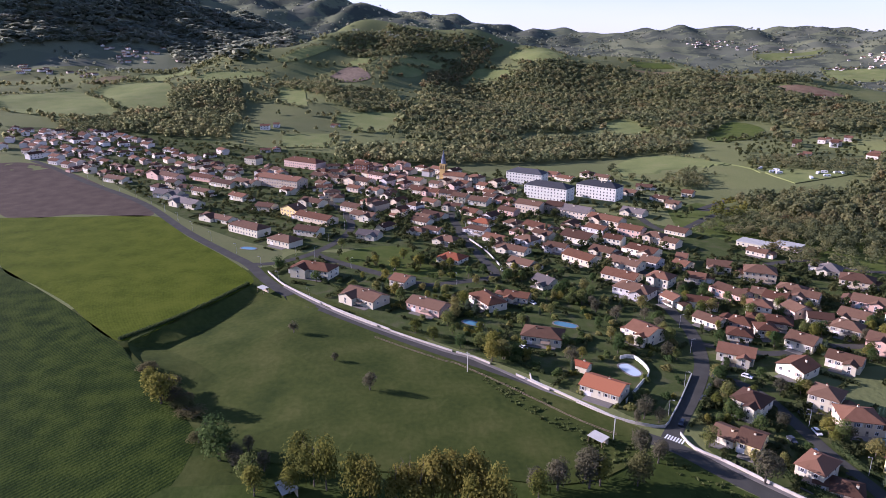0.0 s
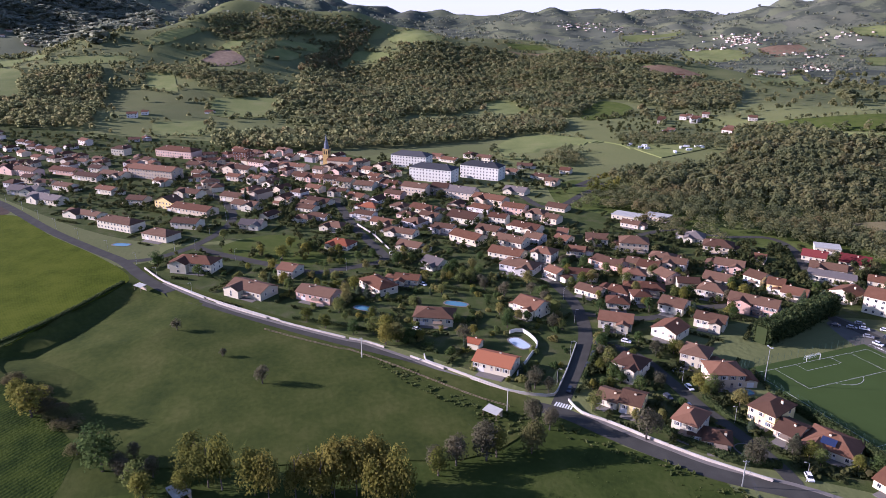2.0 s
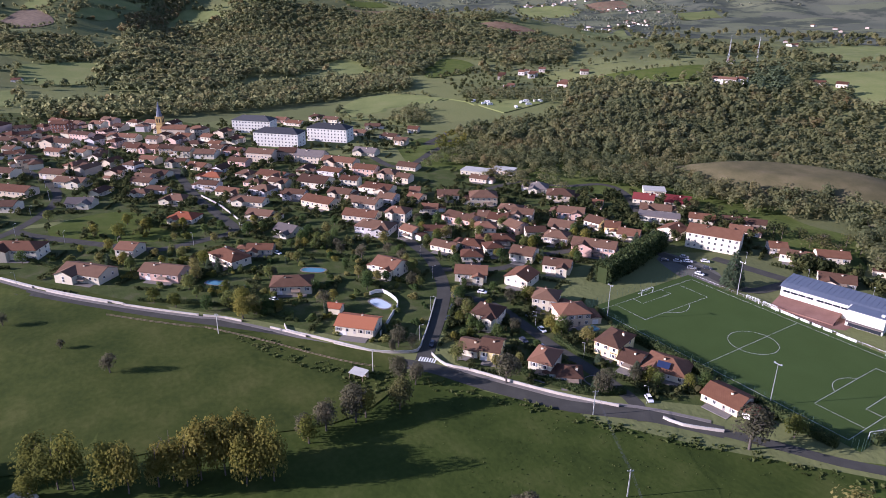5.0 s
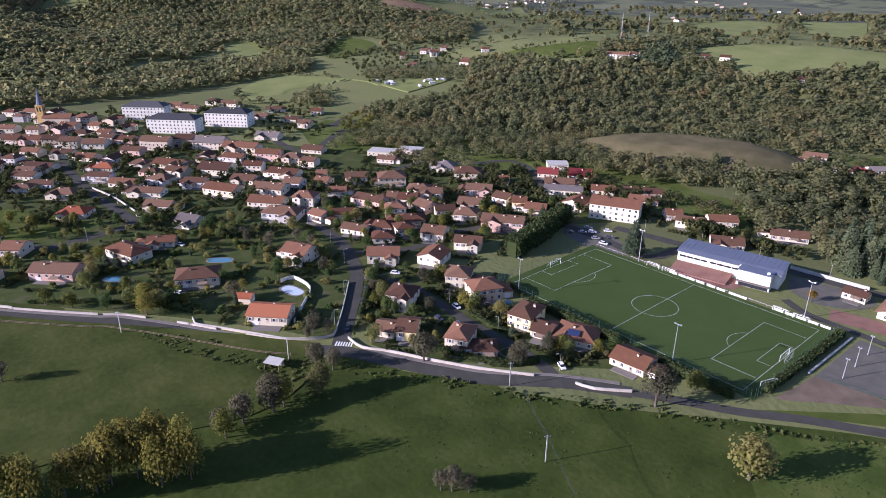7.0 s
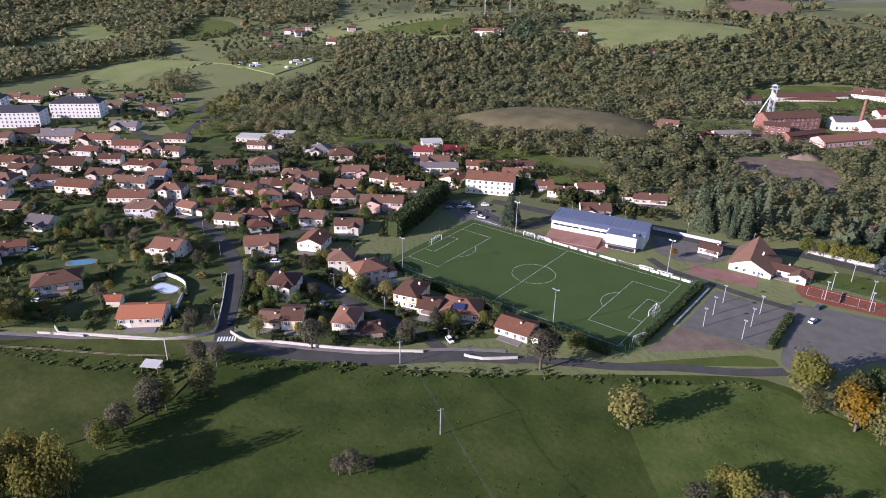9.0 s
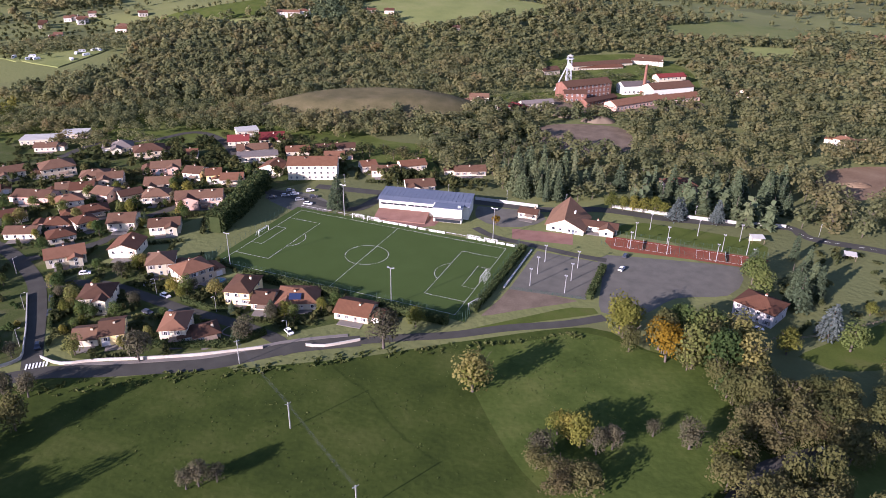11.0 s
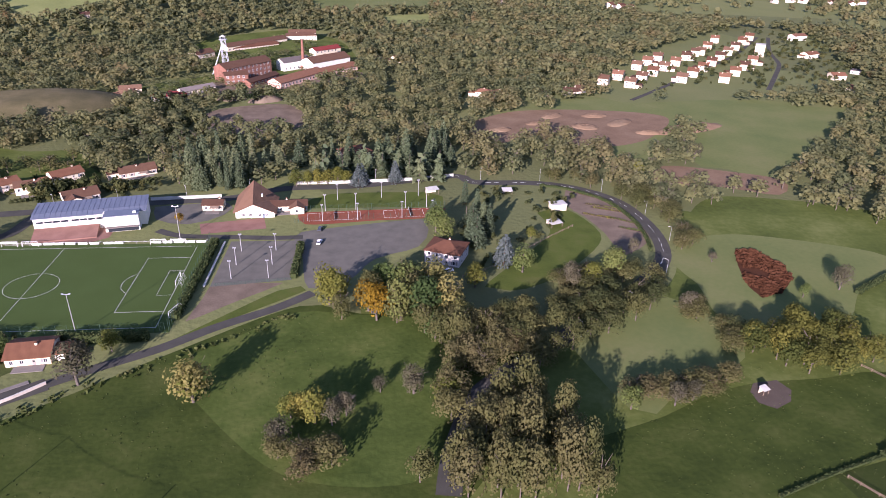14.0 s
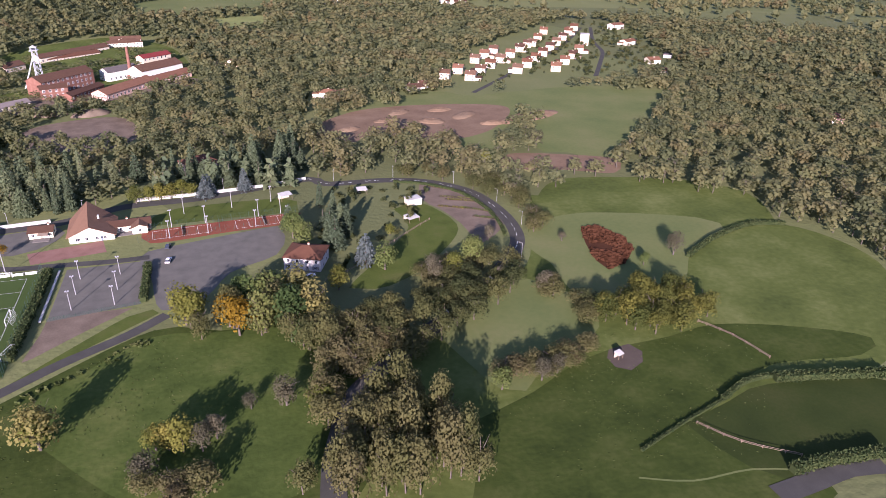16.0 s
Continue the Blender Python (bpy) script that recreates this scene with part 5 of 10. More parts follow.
        (-605.7, -372.0, 115, 15.6, 9.0, 1, "p", "g", "r"),
        (-591.9, -359.9, 127, 11.3, 9.0, 1.5, "w", "g", "d"),
        (-796.6, -468.7, 28, 15.0, 9.0, 1.5, "w", "g", "d"),
        (-764.4, -448.1, 116, 12.4, 9.0, 1.5, "c", "h", "d"),
        (-739.2, -429.9, 116, 12.6, 9.0, 1, "w", "g", "r"),
        (-713.4, -410.9, 26, 13.4, 9.0, 1, "b", "g", "d"),
        (-687.5, -393.7, 120, 12.6, 9.0, 1.5, "c", "h", "r"),
    ]),
    ("terraces", [
        (-654.8, -377.2, 31, 12.0, 9.0, 1.5, "c", "g", "r"),
        (-631.4, -360.7, 37, 12.9, 9.0, 1, "c", "g", "r"),
        (-662.4, -352.0, 38, 14.3, 9.0, 2, "b", "g", "d"),
        (-635.7, -336.7, 122, 14.1, 9.0, 1.5, "c", "h", "r"),
        (-620.1, -323.3, 121, 12.1, 9.0, 1.5, "b", "h", "r"),
        (-685.1, -338.6, 124, 11.7, 9.0, 1, "p", "g", "d"),
        (-703.9, -326.3, 33, 14.5, 9.0, 2, "b", "g", "d"),
        (-603.8, -304.7, 40, 11.5, 9.0, 1, "c", "g", "r"),
        (-712.2, -278.6, 91, 11.5, 9.0, 1, "b", "g", "r"),
        (-718.1, -265.7, 6, 15.3, 9.0, 1, "w", "h", "r"),
        (-663.7, -283.7, 10, 15.0, 9.0, 1, "c", "h", "d"),
        (-597.9, -269.7, 2, 14.7, 9.0, 1, "c", "g", "d"),
    ]),
    ("terraces", [
        (-557.5, -254.9, 14, 12.2, 9.0, 1.5, "b", "g", "r"),
        (-587.3, -204.0, 85, 14.0, 9.0, 1.5, "c", "g", "r"),
        (-548.7, -200.1, 89, 15.9, 9.0, 2, "b", "g", "r"),
        (-480.8, -216.0, 84, 13.0, 9.0, 1.5, "w", "g", "r"),
        (-451.9, -210.6, 96, 13.6, 9.0, 2, "c", "h", "r"),
        (-437.9, -205.6, -4, 12.0, 9.0, 1.5, "w", "h", "d"),
        (-439.5, -162.8, -49, 15.3, 9.0, 1.5, "w", "g", "r"),
        (-417.4, -158.4, -52, 12.9, 9.0, 1.5, "c", "g", "r"),
        (-400.5, -176.4, -52, 15.3, 9.0, 2, "b", "g", "d"),
        (-425.3, -180.8, -52, 15.2, 9.0, 1, "c", "h", "r"),
        (-842.7, -596.0, 51, 14.2, 9.9, 1, "g", "h", "r"),
        (-855.5, -586.0, 139, 13.2, 10.2, 1, "w", "g", "r"),
    ]),
    ("terraces", [
        (-855.4, -563.6, 48, 14.8, 8.6, 1.5, "w", "h", "d"),
        (-831.8, -557.9, 44, 13.3, 8.5, 1.5, "g", "g", "d"),
        (-843.5, -544.1, 144, 13.8, 8.7, 2, "b", "g", "r"),
        (-859.1, -533.8, 55, 11.9, 9.4, 1, "w", "h", "d"),
        (-817.2, -541.4, 47, 13.7, 9.2, 1, "w", "h", "r"),
        (-856.2, -507.2, 48, 14.3, 9.5, 1.5, "b", "h", "r"),
        (-773.9, -554.5, 47, 12.6, 8.5, 1.5, "p", "g", "r"),
        (-792.3, -540.4, 135, 11.3, 10.1, 2, "w", "h", "r"),
        (-803.7, -526.5, 43, 10.6, 9.5, 2, "c", "g", "r"),
        (-843.9, -496.0, 137, 13.3, 9.6, 1.5, "p", "g", "r"),
        (-856.0, -483.1, 136, 10.0, 8.6, 1.5, "c", "g", "d"),
        (-761.8, -539.9, 43, 13.0, 8.6, 1.5, "c", "g", "d"),
    ]),
    ("terraces", [
        (-789.8, -515.0, 52, 11.0, 9.2, 1.5, "w", "g", "r"),
        (-806.1, -504.0, 50, 13.3, 9.7, 2, "b", "g", "d"),
        (-830.6, -483.1, 144, 12.1, 8.7, 2, "b", "g", "r"),
        (-740.1, -538.3, 48, 13.8, 10.0, 1.5, "p", "g", "r"),
        (-778.7, -504.7, 135, 12.8, 9.6, 1.5, "c", "g", "r"),
        (-820.3, -463.7, 53, 13.6, 9.9, 1.5, "c", "g", "d"),
        (-709.9, -534.6, 55, 11.5, 9.6, 1.5, "p", "g", "r"),
        (-724.3, -521.3, 55, 12.9, 9.9, 1.5, "p", "g", "r"),
        (-764.6, -487.2, 50, 13.6, 9.4, 1.5, "c", "h", "r"),
        (-809.1, -452.3, 44, 11.4, 10.3, 1, "p", "g", "d"),
        (-711.1, -509.4, 49, 12.6, 8.7, 1, "p", "g", "r"),
        (-727.2, -500.4, 44, 10.3, 10.0, 1.5, "g", "g", "r"),
    ]),
    ("terraces", [
        (-740.4, -485.9, 139, 10.7, 8.6, 1.5, "g", "g", "r"),
        (-792.4, -439.5, 51, 11.5, 8.8, 1.5, "w", "h", "r"),
        (-700.4, -492.4, 42, 14.7, 8.9, 1, "w", "g", "r"),
        (-725.4, -471.0, 51, 10.6, 9.9, 2, "p", "g", "r"),
        (-782.5, -424.9, 136, 10.2, 9.9, 1.5, "w", "g", "r"),
        (-670.3, -493.8, 49, 14.0, 9.8, 2, "c", "g", "r"),
        (-710.7, -456.5, 144, 10.7, 9.8, 1, "w", "h", "d"),
        (-753.3, -418.5, 46, 14.5, 9.9, 2, "w", "g", "r"),
        (-648.9, -467.0, 42, 14.3, 9.7, 1.5, "c", "g", "r"),
        (-728.8, -389.8, 51, 12.4, 8.6, 1, "c", "h", "r"),
        (-634.9, -449.0, 44, 12.7, 9.2, 1.5, "w", "h", "d"),
        (-715.1, -379.6, 42, 10.2, 8.7, 1, "w", "g", "d"),
    ]),
    ("terraces", [
        (-690.5, -373.4, 50, 12.0, 10.3, 1.5, "w", "h", "r"),
        (-678.0, -362.3, 45, 14.6, 10.0, 1, "p", "g", "r"),
        (-585.3, -423.4, 45, 12.2, 8.6, 1.5, "c", "h", "r"),
        (-614.4, -344.1, 47, 10.5, 10.1, 1.5, "w", "h", "r"),
        (-600.1, -330.0, 135, 14.6, 8.6, 1.5, "b", "g", "r"),
        (-573.7, -327.2, 42, 11.5, 8.7, 1.5, "g", "h", "r"),
        (-587.2, -316.0, 49, 10.4, 9.2, 1.5, "w", "g", "d"),
        (-506.4, -360.1, 46, 12.2, 9.7, 1.5, "g", "h", "r"),
        (-518.9, -349.7, 50, 11.0, 9.4, 2, "c", "g", "r"),
        (-576.4, -301.5, 51, 14.0, 9.4, 1.5, "w", "h", "r"),
        (-505.0, -336.1, 51, 14.7, 9.1, 1, "b", "g", "r"),
        (-550.6, -301.6, 49, 13.3, 10.1, 1.5, "w", "g", "d"),
    ]),
    ("old town", [
        (-565.7, -271.7, 42, 13.6, 10.3, 1.5, "g", "g", "r"),
        (-576.4, -260.0, 38, 10.5, 10.0, 1.5, "b", "g", "d"),
        (-535.2, -270.9, 48, 12.1, 10.3, 2, "p", "g", "r"),
        (-560.0, -213.8, 41, 12.5, 10.3, 1.5, "c", "h", "r"),
        (-584.9, -187.8, 42, 10.6, 9.8, 1.5, "p", "h", "r"),
        (-600.2, -173.8, 37, 13.3, 10.3, 2, "w", "g", "r"),
        (-585.8, -160.6, 40, 11.3, 10.5, 1.5, "p", "g", "d"),
        (-474.0, -246.3, 38, 14.4, 9.1, 1.5, "w", "g", "r"),
        (-499.9, -217.1, 43, 10.0, 10.0, 1.5, "w", "g", "d"),
        (-517.0, -202.0, 45, 10.5, 9.8, 2, "c", "h", "d"),
        (-530.0, -184.9, 38, 11.0, 9.0, 1, "w", "g", "d"),
        (-543.3, -170.3, 127, 13.7, 8.8, 1.5, "w", "h", "r"),
    ]),
    ("old town", [
        (-567.3, -144.3, 42, 11.9, 10.2, 2, "w", "g", "r"),
        (-582.4, -131.8, 35, 14.4, 9.8, 2, "p", "g", "r"),
        (-542.3, -142.5, 41, 13.4, 10.0, 1, "p", "h", "r"),
        (-551.3, -128.6, 37, 10.7, 9.7, 1.5, "c", "g", "d"),
        (-565.2, -113.8, 38, 12.4, 8.8, 1.5, "w", "h", "r"),
        (-473.6, -189.1, 43, 13.9, 8.9, 1.5, "b", "g", "r"),
        (-495.2, -158.4, 126, 11.1, 10.1, 2, "g", "g", "d"),
        (-536.7, -112.3, 135, 10.6, 9.1, 2, "g", "h", "d"),
        (-547.5, -100.5, 39, 13.7, 9.8, 2, "w", "g", "r"),
        (-454.9, -173.6, 39, 11.8, 8.6, 2, "w", "g", "r"),
        (-469.0, -163.9, 35, 14.0, 10.2, 1, "p", "g", "d"),
        (-480.9, -144.5, 129, 11.4, 9.2, 2, "p", "h", "r"),
    ]),
    ("old town", [
        (-521.3, -98.1, 47, 11.7, 10.4, 1.5, "w", "g", "r"),
        (-535.4, -87.0, 128, 13.5, 10.5, 2, "w", "g", "r"),
        (-481.6, -115.0, 44, 10.4, 8.8, 1.5, "b", "g", "r"),
        (-492.7, -104.1, 138, 12.4, 9.1, 1.5, "c", "g", "r"),
        (-505.6, -88.5, 134, 12.4, 9.4, 1.5, "p", "g", "r"),
        (-464.4, -101.2, 129, 14.0, 10.2, 2, "p", "g", "r"),
        (-479.5, -89.9, 43, 13.4, 9.5, 1.5, "b", "g", "r"),
        (-380.0, -161.9, 135, 11.8, 8.9, 2, "c", "g", "r"),
        (-393.7, -148.0, 38, 10.4, 9.9, 2, "g", "h", "d"),
        (-409.3, -132.9, 39, 13.7, 9.5, 1.5, "c", "g", "r"),
        (-450.7, -88.8, 37, 13.7, 9.5, 1, "w", "h", "d"),
        (-465.8, -73.7, 36, 10.3, 9.8, 1.5, "w", "g", "r"),
    ]),
    ("old town", [
        (-474.4, -59.0, 131, 14.7, 9.7, 2, "c", "g", "r"),
        (-342.2, -178.3, 134, 11.9, 8.7, 1, "w", "g", "r"),
        (-391.4, -117.5, 48, 14.2, 9.0, 1.5, "w", "g", "d"),
        (-436.6, -75.4, 36, 11.0, 9.2, 1.5, "c", "g", "r"),
        (-446.2, -58.5, 135, 14.1, 9.4, 1.5, "w", "g", "r"),
        (-375.1, -106.9, 36, 14.7, 10.3, 1, "c", "g", "r"),
        (-360.1, -95.8, 126, 11.2, 10.2, 1, "g", "g", "d"),
        (-369.4, -78.4, 39, 14.7, 9.8, 1.5, "p", "g", "d"),
        (-318.9, -115.1, 42, 13.8, 8.7, 1.5, "g", "g", "d"),
        (-311.7, -87.3, 37, 12.8, 8.8, 1, "p", "h", "r"),
        (-289.4, -89.1, 33, 13.3, 10.4, 1.5, "g", "h", "r"),
        (-300.5, -74.2, 35, 14.2, 8.9, 1.5, "w", "g", "r"),
    ]),
    ("old town", [
        (-326.3, -44.7, 133, 12.2, 9.8, 1, "w", "g", "d"),
        (-270.5, -75.2, 44, 13.5, 8.5, 1.5, "g", "g", "d"),
        (-307.1, -32.0, 32, 14.8, 9.8, 1.5, "g", "g", "r"),
        (-276.9, -33.5, 43, 12.0, 9.4, 2, "w", "g", "r"),
        (-160.1, 18.6, 40, 12.0, 9.6, 2, "b", "g", "r"),
    ]),
]
TREES = [  # x, y, height, kind
    ("single trees", [
        (-112.9, -286.4, 13, "y"),
        (-79.0, -263.7, 12, "o"),
        (-168.9, -239.4, 6, "b"),
        (-136.5, -222.4, 4, "b"),
        (-108.8, -210.2, 8, "b"),
        (-159.0, -184.8, 7, "y"),
        (-124.7, -157.9, 10, "y"),
        (-136.2, -159.9, 8, "o"),
        (-143.4, -167.1, 5, "o"),
        (-149.8, -178.0, 7, "y"),
        (-139.4, -168.1, 7, "o"),
        (-130.8, -155.8, 11, "y"),
        (-126.2, -152.6, 9, "o"),
        (-136.7, -99.4, 6, "o"),
        (-70.7, -116.4, 9, "b"),
        (-67.3, -112.5, 6, "b"),
        (-68.5, -120.2, 5, "b"),
        (-112.5, -80.4, 5, "o"),
        (-89.0, -57.3, 6, "o"),
        (-29.1, -97.9, 12, "b"),
    ]),
    ("single trees", [
        (-56.3, -72.1, 6, "b"),
        (-92.5, -74.8, 7, "o"),
        (-36.9, -151.3, 12, "b"),
        (-50.2, -128.0, 8, "b"),
        (38.2, -59.8, 15, "b"),
        (42.3, -43.3, 8, "y"),
        (73.1, -69.7, 14, "o"),
        (23.9, -132.9, 8, "b"),
        (21.7, -134.9, 7, "b"),
        (27.1, -129.9, 6, "b"),
        (-36.0, 37.8, 19, "f"),
        (-87.6, 43.8, 12, "f"),
        (-253.7, -166.8, 8, "y"),
        (-271.0, -174.7, 7, "y"),
        (-133.2, -122.7, 6, "o"),
        (-312.1, -68.3, 8, "f"),
        (-282.2, -71.5, 9, "f"),
        (-421.5, -157.9, 12, "f"),
        (-396.7, -187.9, 11, "f"),
        (-358.5, -121.5, 10, "f"),
    ]),
    ("single trees", [
        (-260.3, -248.5, 9, "o"),
        (-236.9, -228.0, 7, "o"),
        (-261.1, -192.7, 7, "y"),
        (-248.7, -182.4, 9, "y"),
        (-251.5, -168.7, 8, "y"),
        (-299.7, -210.7, 7, "o"),
        (-175.7, -92.3, 6, "b"),
        (-193.9, -101.8, 7, "o"),
        (72.6, -68.8, 12, "y"),
        (108.4, -18.3, 15, "y"),
        (122.3, -23.5, 13, "a"),
        (151.1, 39.1, 13, "o"),
        (175.7, 8.4, 14, "n"),
        (173.6, 34.4, 16, "f"),
        (166.9, 25.6, 15, "f"),
        (150.8, 49.9, 12, "f"),
        (167.6, 71.0, 13, "f"),
        (168.0, 45.0, 12, "f"),
        (182.0, 1.9, 12, "o"),
        (161.8, -5.7, 9, "y"),
    ]),
    ("single trees", [
        (205.8, -10.9, 11, "y"),
        (135.6, -69.7, 10, "b"),
        (125.9, -68.5, 6, "b"),
        (116.4, -78.2, 8, "b"),
        (145.6, -76.1, 10, "y"),
        (261.4, 6.7, 5, "b"),
        (301.2, -17.5, 11, "b"),
        (234.8, -31.0, 9, "b"),
        (197.3, -80.4, 8, "o"),
        (210.7, -79.6, 8, "b"),
        (216.9, -77.7, 7, "b"),
        (307.2, 129.1, 11, "b"),
        (110.6, -16.0, 12, "y"),
        (124.3, -25.2, 12, "a"),
        (144.2, -41.6, 10, "o"),
        (283.7, -22.3, 6, "o"),
        (-5.6, -74.9, 10, "b"),
        (-72.2, -261.4, 13, "o"),
        (-68.5, -256.8, 8, "b"),
        (-63.6, -247.1, 7, "b"),
    ]),
    ("trees by the car park", [
        (133.2, -30.1, 16, "o"),
        (141.4, -31.5, 17, "o"),
        (149.9, -28.6, 16, "o"),
        (136.2, -15.7, 15, "o"),
        (128.2, -13.8, 14, "o"),
        (146.3, -13.9, 15, "o"),
        (110.1, -21.1, 14, "y"),
        (125.1, -29.7, 14, "a"),
        (161.8, -9.1, 9, "y"),
        (153.9, -36.9, 11, "o"),
        (104.5, -79.0, 9, "y"),
        (101.2, -78.2, 8, "y"),
        (99.5, -88.8, 9, "b"),
        (112.7, -81.9, 9, "b"),
        (108.0, -80.8, 11, "y"),
    ]),
    ("cedars by the wall", [
        (116.7, 96.3, 12, "n"),
        (135.1, 100.3, 12, "n"),
        (118.1, 99.2, 11, "n"),
        (135.4, 100.7, 12, "n"),
        (215.3, -5.2, 14, "o"),
        (197.5, -13.0, 12, "b"),
        (153.5, 30.3, 12, "o"),
        (191.6, 32.0, 6, "y"),
        (230.8, 15.5, 8, "b"),
        (264.1, 104.3, 9, "y"),
        (39.8, 52.8, 5, "a"),
    ]),
    ("row behind the lawn", [
        (85.8, 96.0, 9, "y"),
        (91.4, 96.6, 8, "y"),
        (96.1, 97.2, 9, "y"),
        (101.1, 97.9, 8, "y"),
        (106.2, 99.3, 9, "y"),
        (110.1, 100.0, 7, "y"),
    ]),
    ("single trees", [
        (-57.8, -251.3, 10, "o"),
        (-51.0, -239.0, 9, "y"),
        (-75.3, -252.7, 6, "b"),
        (-65.9, -255.4, 7, "b"),
        (-51.8, -249.4, 10, "y"),
        (-120.0, -290.8, 12, "y"),
        (-45.0, -124.6, 9, "b"),
        (-39.2, -160.4, 10, "b"),
        (-35.1, -167.8, 10, "y"),
        (-41.0, -150.8, 12, "b"),
        (-37.6, -147.5, 10, "y"),
        (-37.8, -160.9, 10, "b"),
        (-38.3, -168.1, 9, "b"),
        (-53.0, -126.7, 8, "b"),
    ]),
]
ESTATE = [(293, 287), (382, 432), (541, 588), (615, 612), (627, 542), (542, 314), (427, 270), (315, 259)]
VALLEY = [(-289, 87), (-233, 101), (-226, 153), (-167, 125), (-126, 133), (-92, 139), (-66, 161), (-43, 164), (-69, 122), (-20, 113), (16, 107), (35, 90), (80, 97), (143, 106), (168, 110), (180, 107), (220, 108), (244, 84), (262, 53), (303, 49), (342, 31), (372, 17), (382, -50), (497, -31), (1009, 240), (903, 400), (769, 537), (548, 677), (300, 755), (40, 747), (-122, 698), (-266, 614), (-376, 517), (-452, 460), (-506, 382), (-377, 257)]
GARDENS = [  # outline, trees, shrubs
    ([(-272, -254), (-235, -216), (-192, -190), (-123, -151), (-81, -125), (-70, -108), (-109, -71), (-157, -61), (-213, -92), (-252, -141), (-274, -200), (-293, -241)], 75, 230),
    ([(-106, -63), (-92, -5), (-87, 51), (-135, 87), (-198, 69), (-256, 0), (-219, -31), (-145, -56)], 120, 200),
    ([(-95, -78), (-82, -44), (-33, -52), (4, -42), (20, -41), (0, -69), (-20, -88), (-50, -105), (-70, -95)], 36, 110),
    ([(-491, -138), (-408, -64), (-285, 9), (-224, -20), (-163, -77), (-192, -123), (-252, -158), (-289, -176)], 210, 260),
    ([(-533, -74), (-519, 27), (-423, 104), (-332, 58), (-373, -8), (-427, -74)], 120, 105),
    ([(-740, -541), (-612, -370), (-562, -244), (-490, -151), (-346, -145), (-310, -197), (-319, -248), (-372, -297), (-478, -369)], 300, 316),
    ([(-837, -606), (-850, -482), (-737, -313), (-678, -220), (-546, -144), (-564, -255), (-647, -376), (-696, -491)], 240, 140),
    ([(-196, 52), (-160, 116), (-83, 132), (-63, 94), (-93, 58), (-160, 58)], 90, 105),
    ([(323, 324), (557, 547), (627, 542), (537, 314), (442, 297), (418, 319), (338, 284)], 120, 105),
    ([(522, 611), (759, 548), (594, 289), (511, 255), (503, 338)], 90, 35),
    ([(-61, 94), (-7, 98), (27, 95), (-25, 80)], 42, 48),
    ([(169, 93), (204, 90), (228, 72), (203, 41), (177, 11), (162, 23)], 12, 30),
    ([(-685, 298), (-645, 506), (-441, 323), (-437, 178)], 210, 70),
    ([(-64, 192), (-5, 283), (29, 176), (-26, 138)], 150, 70),
]
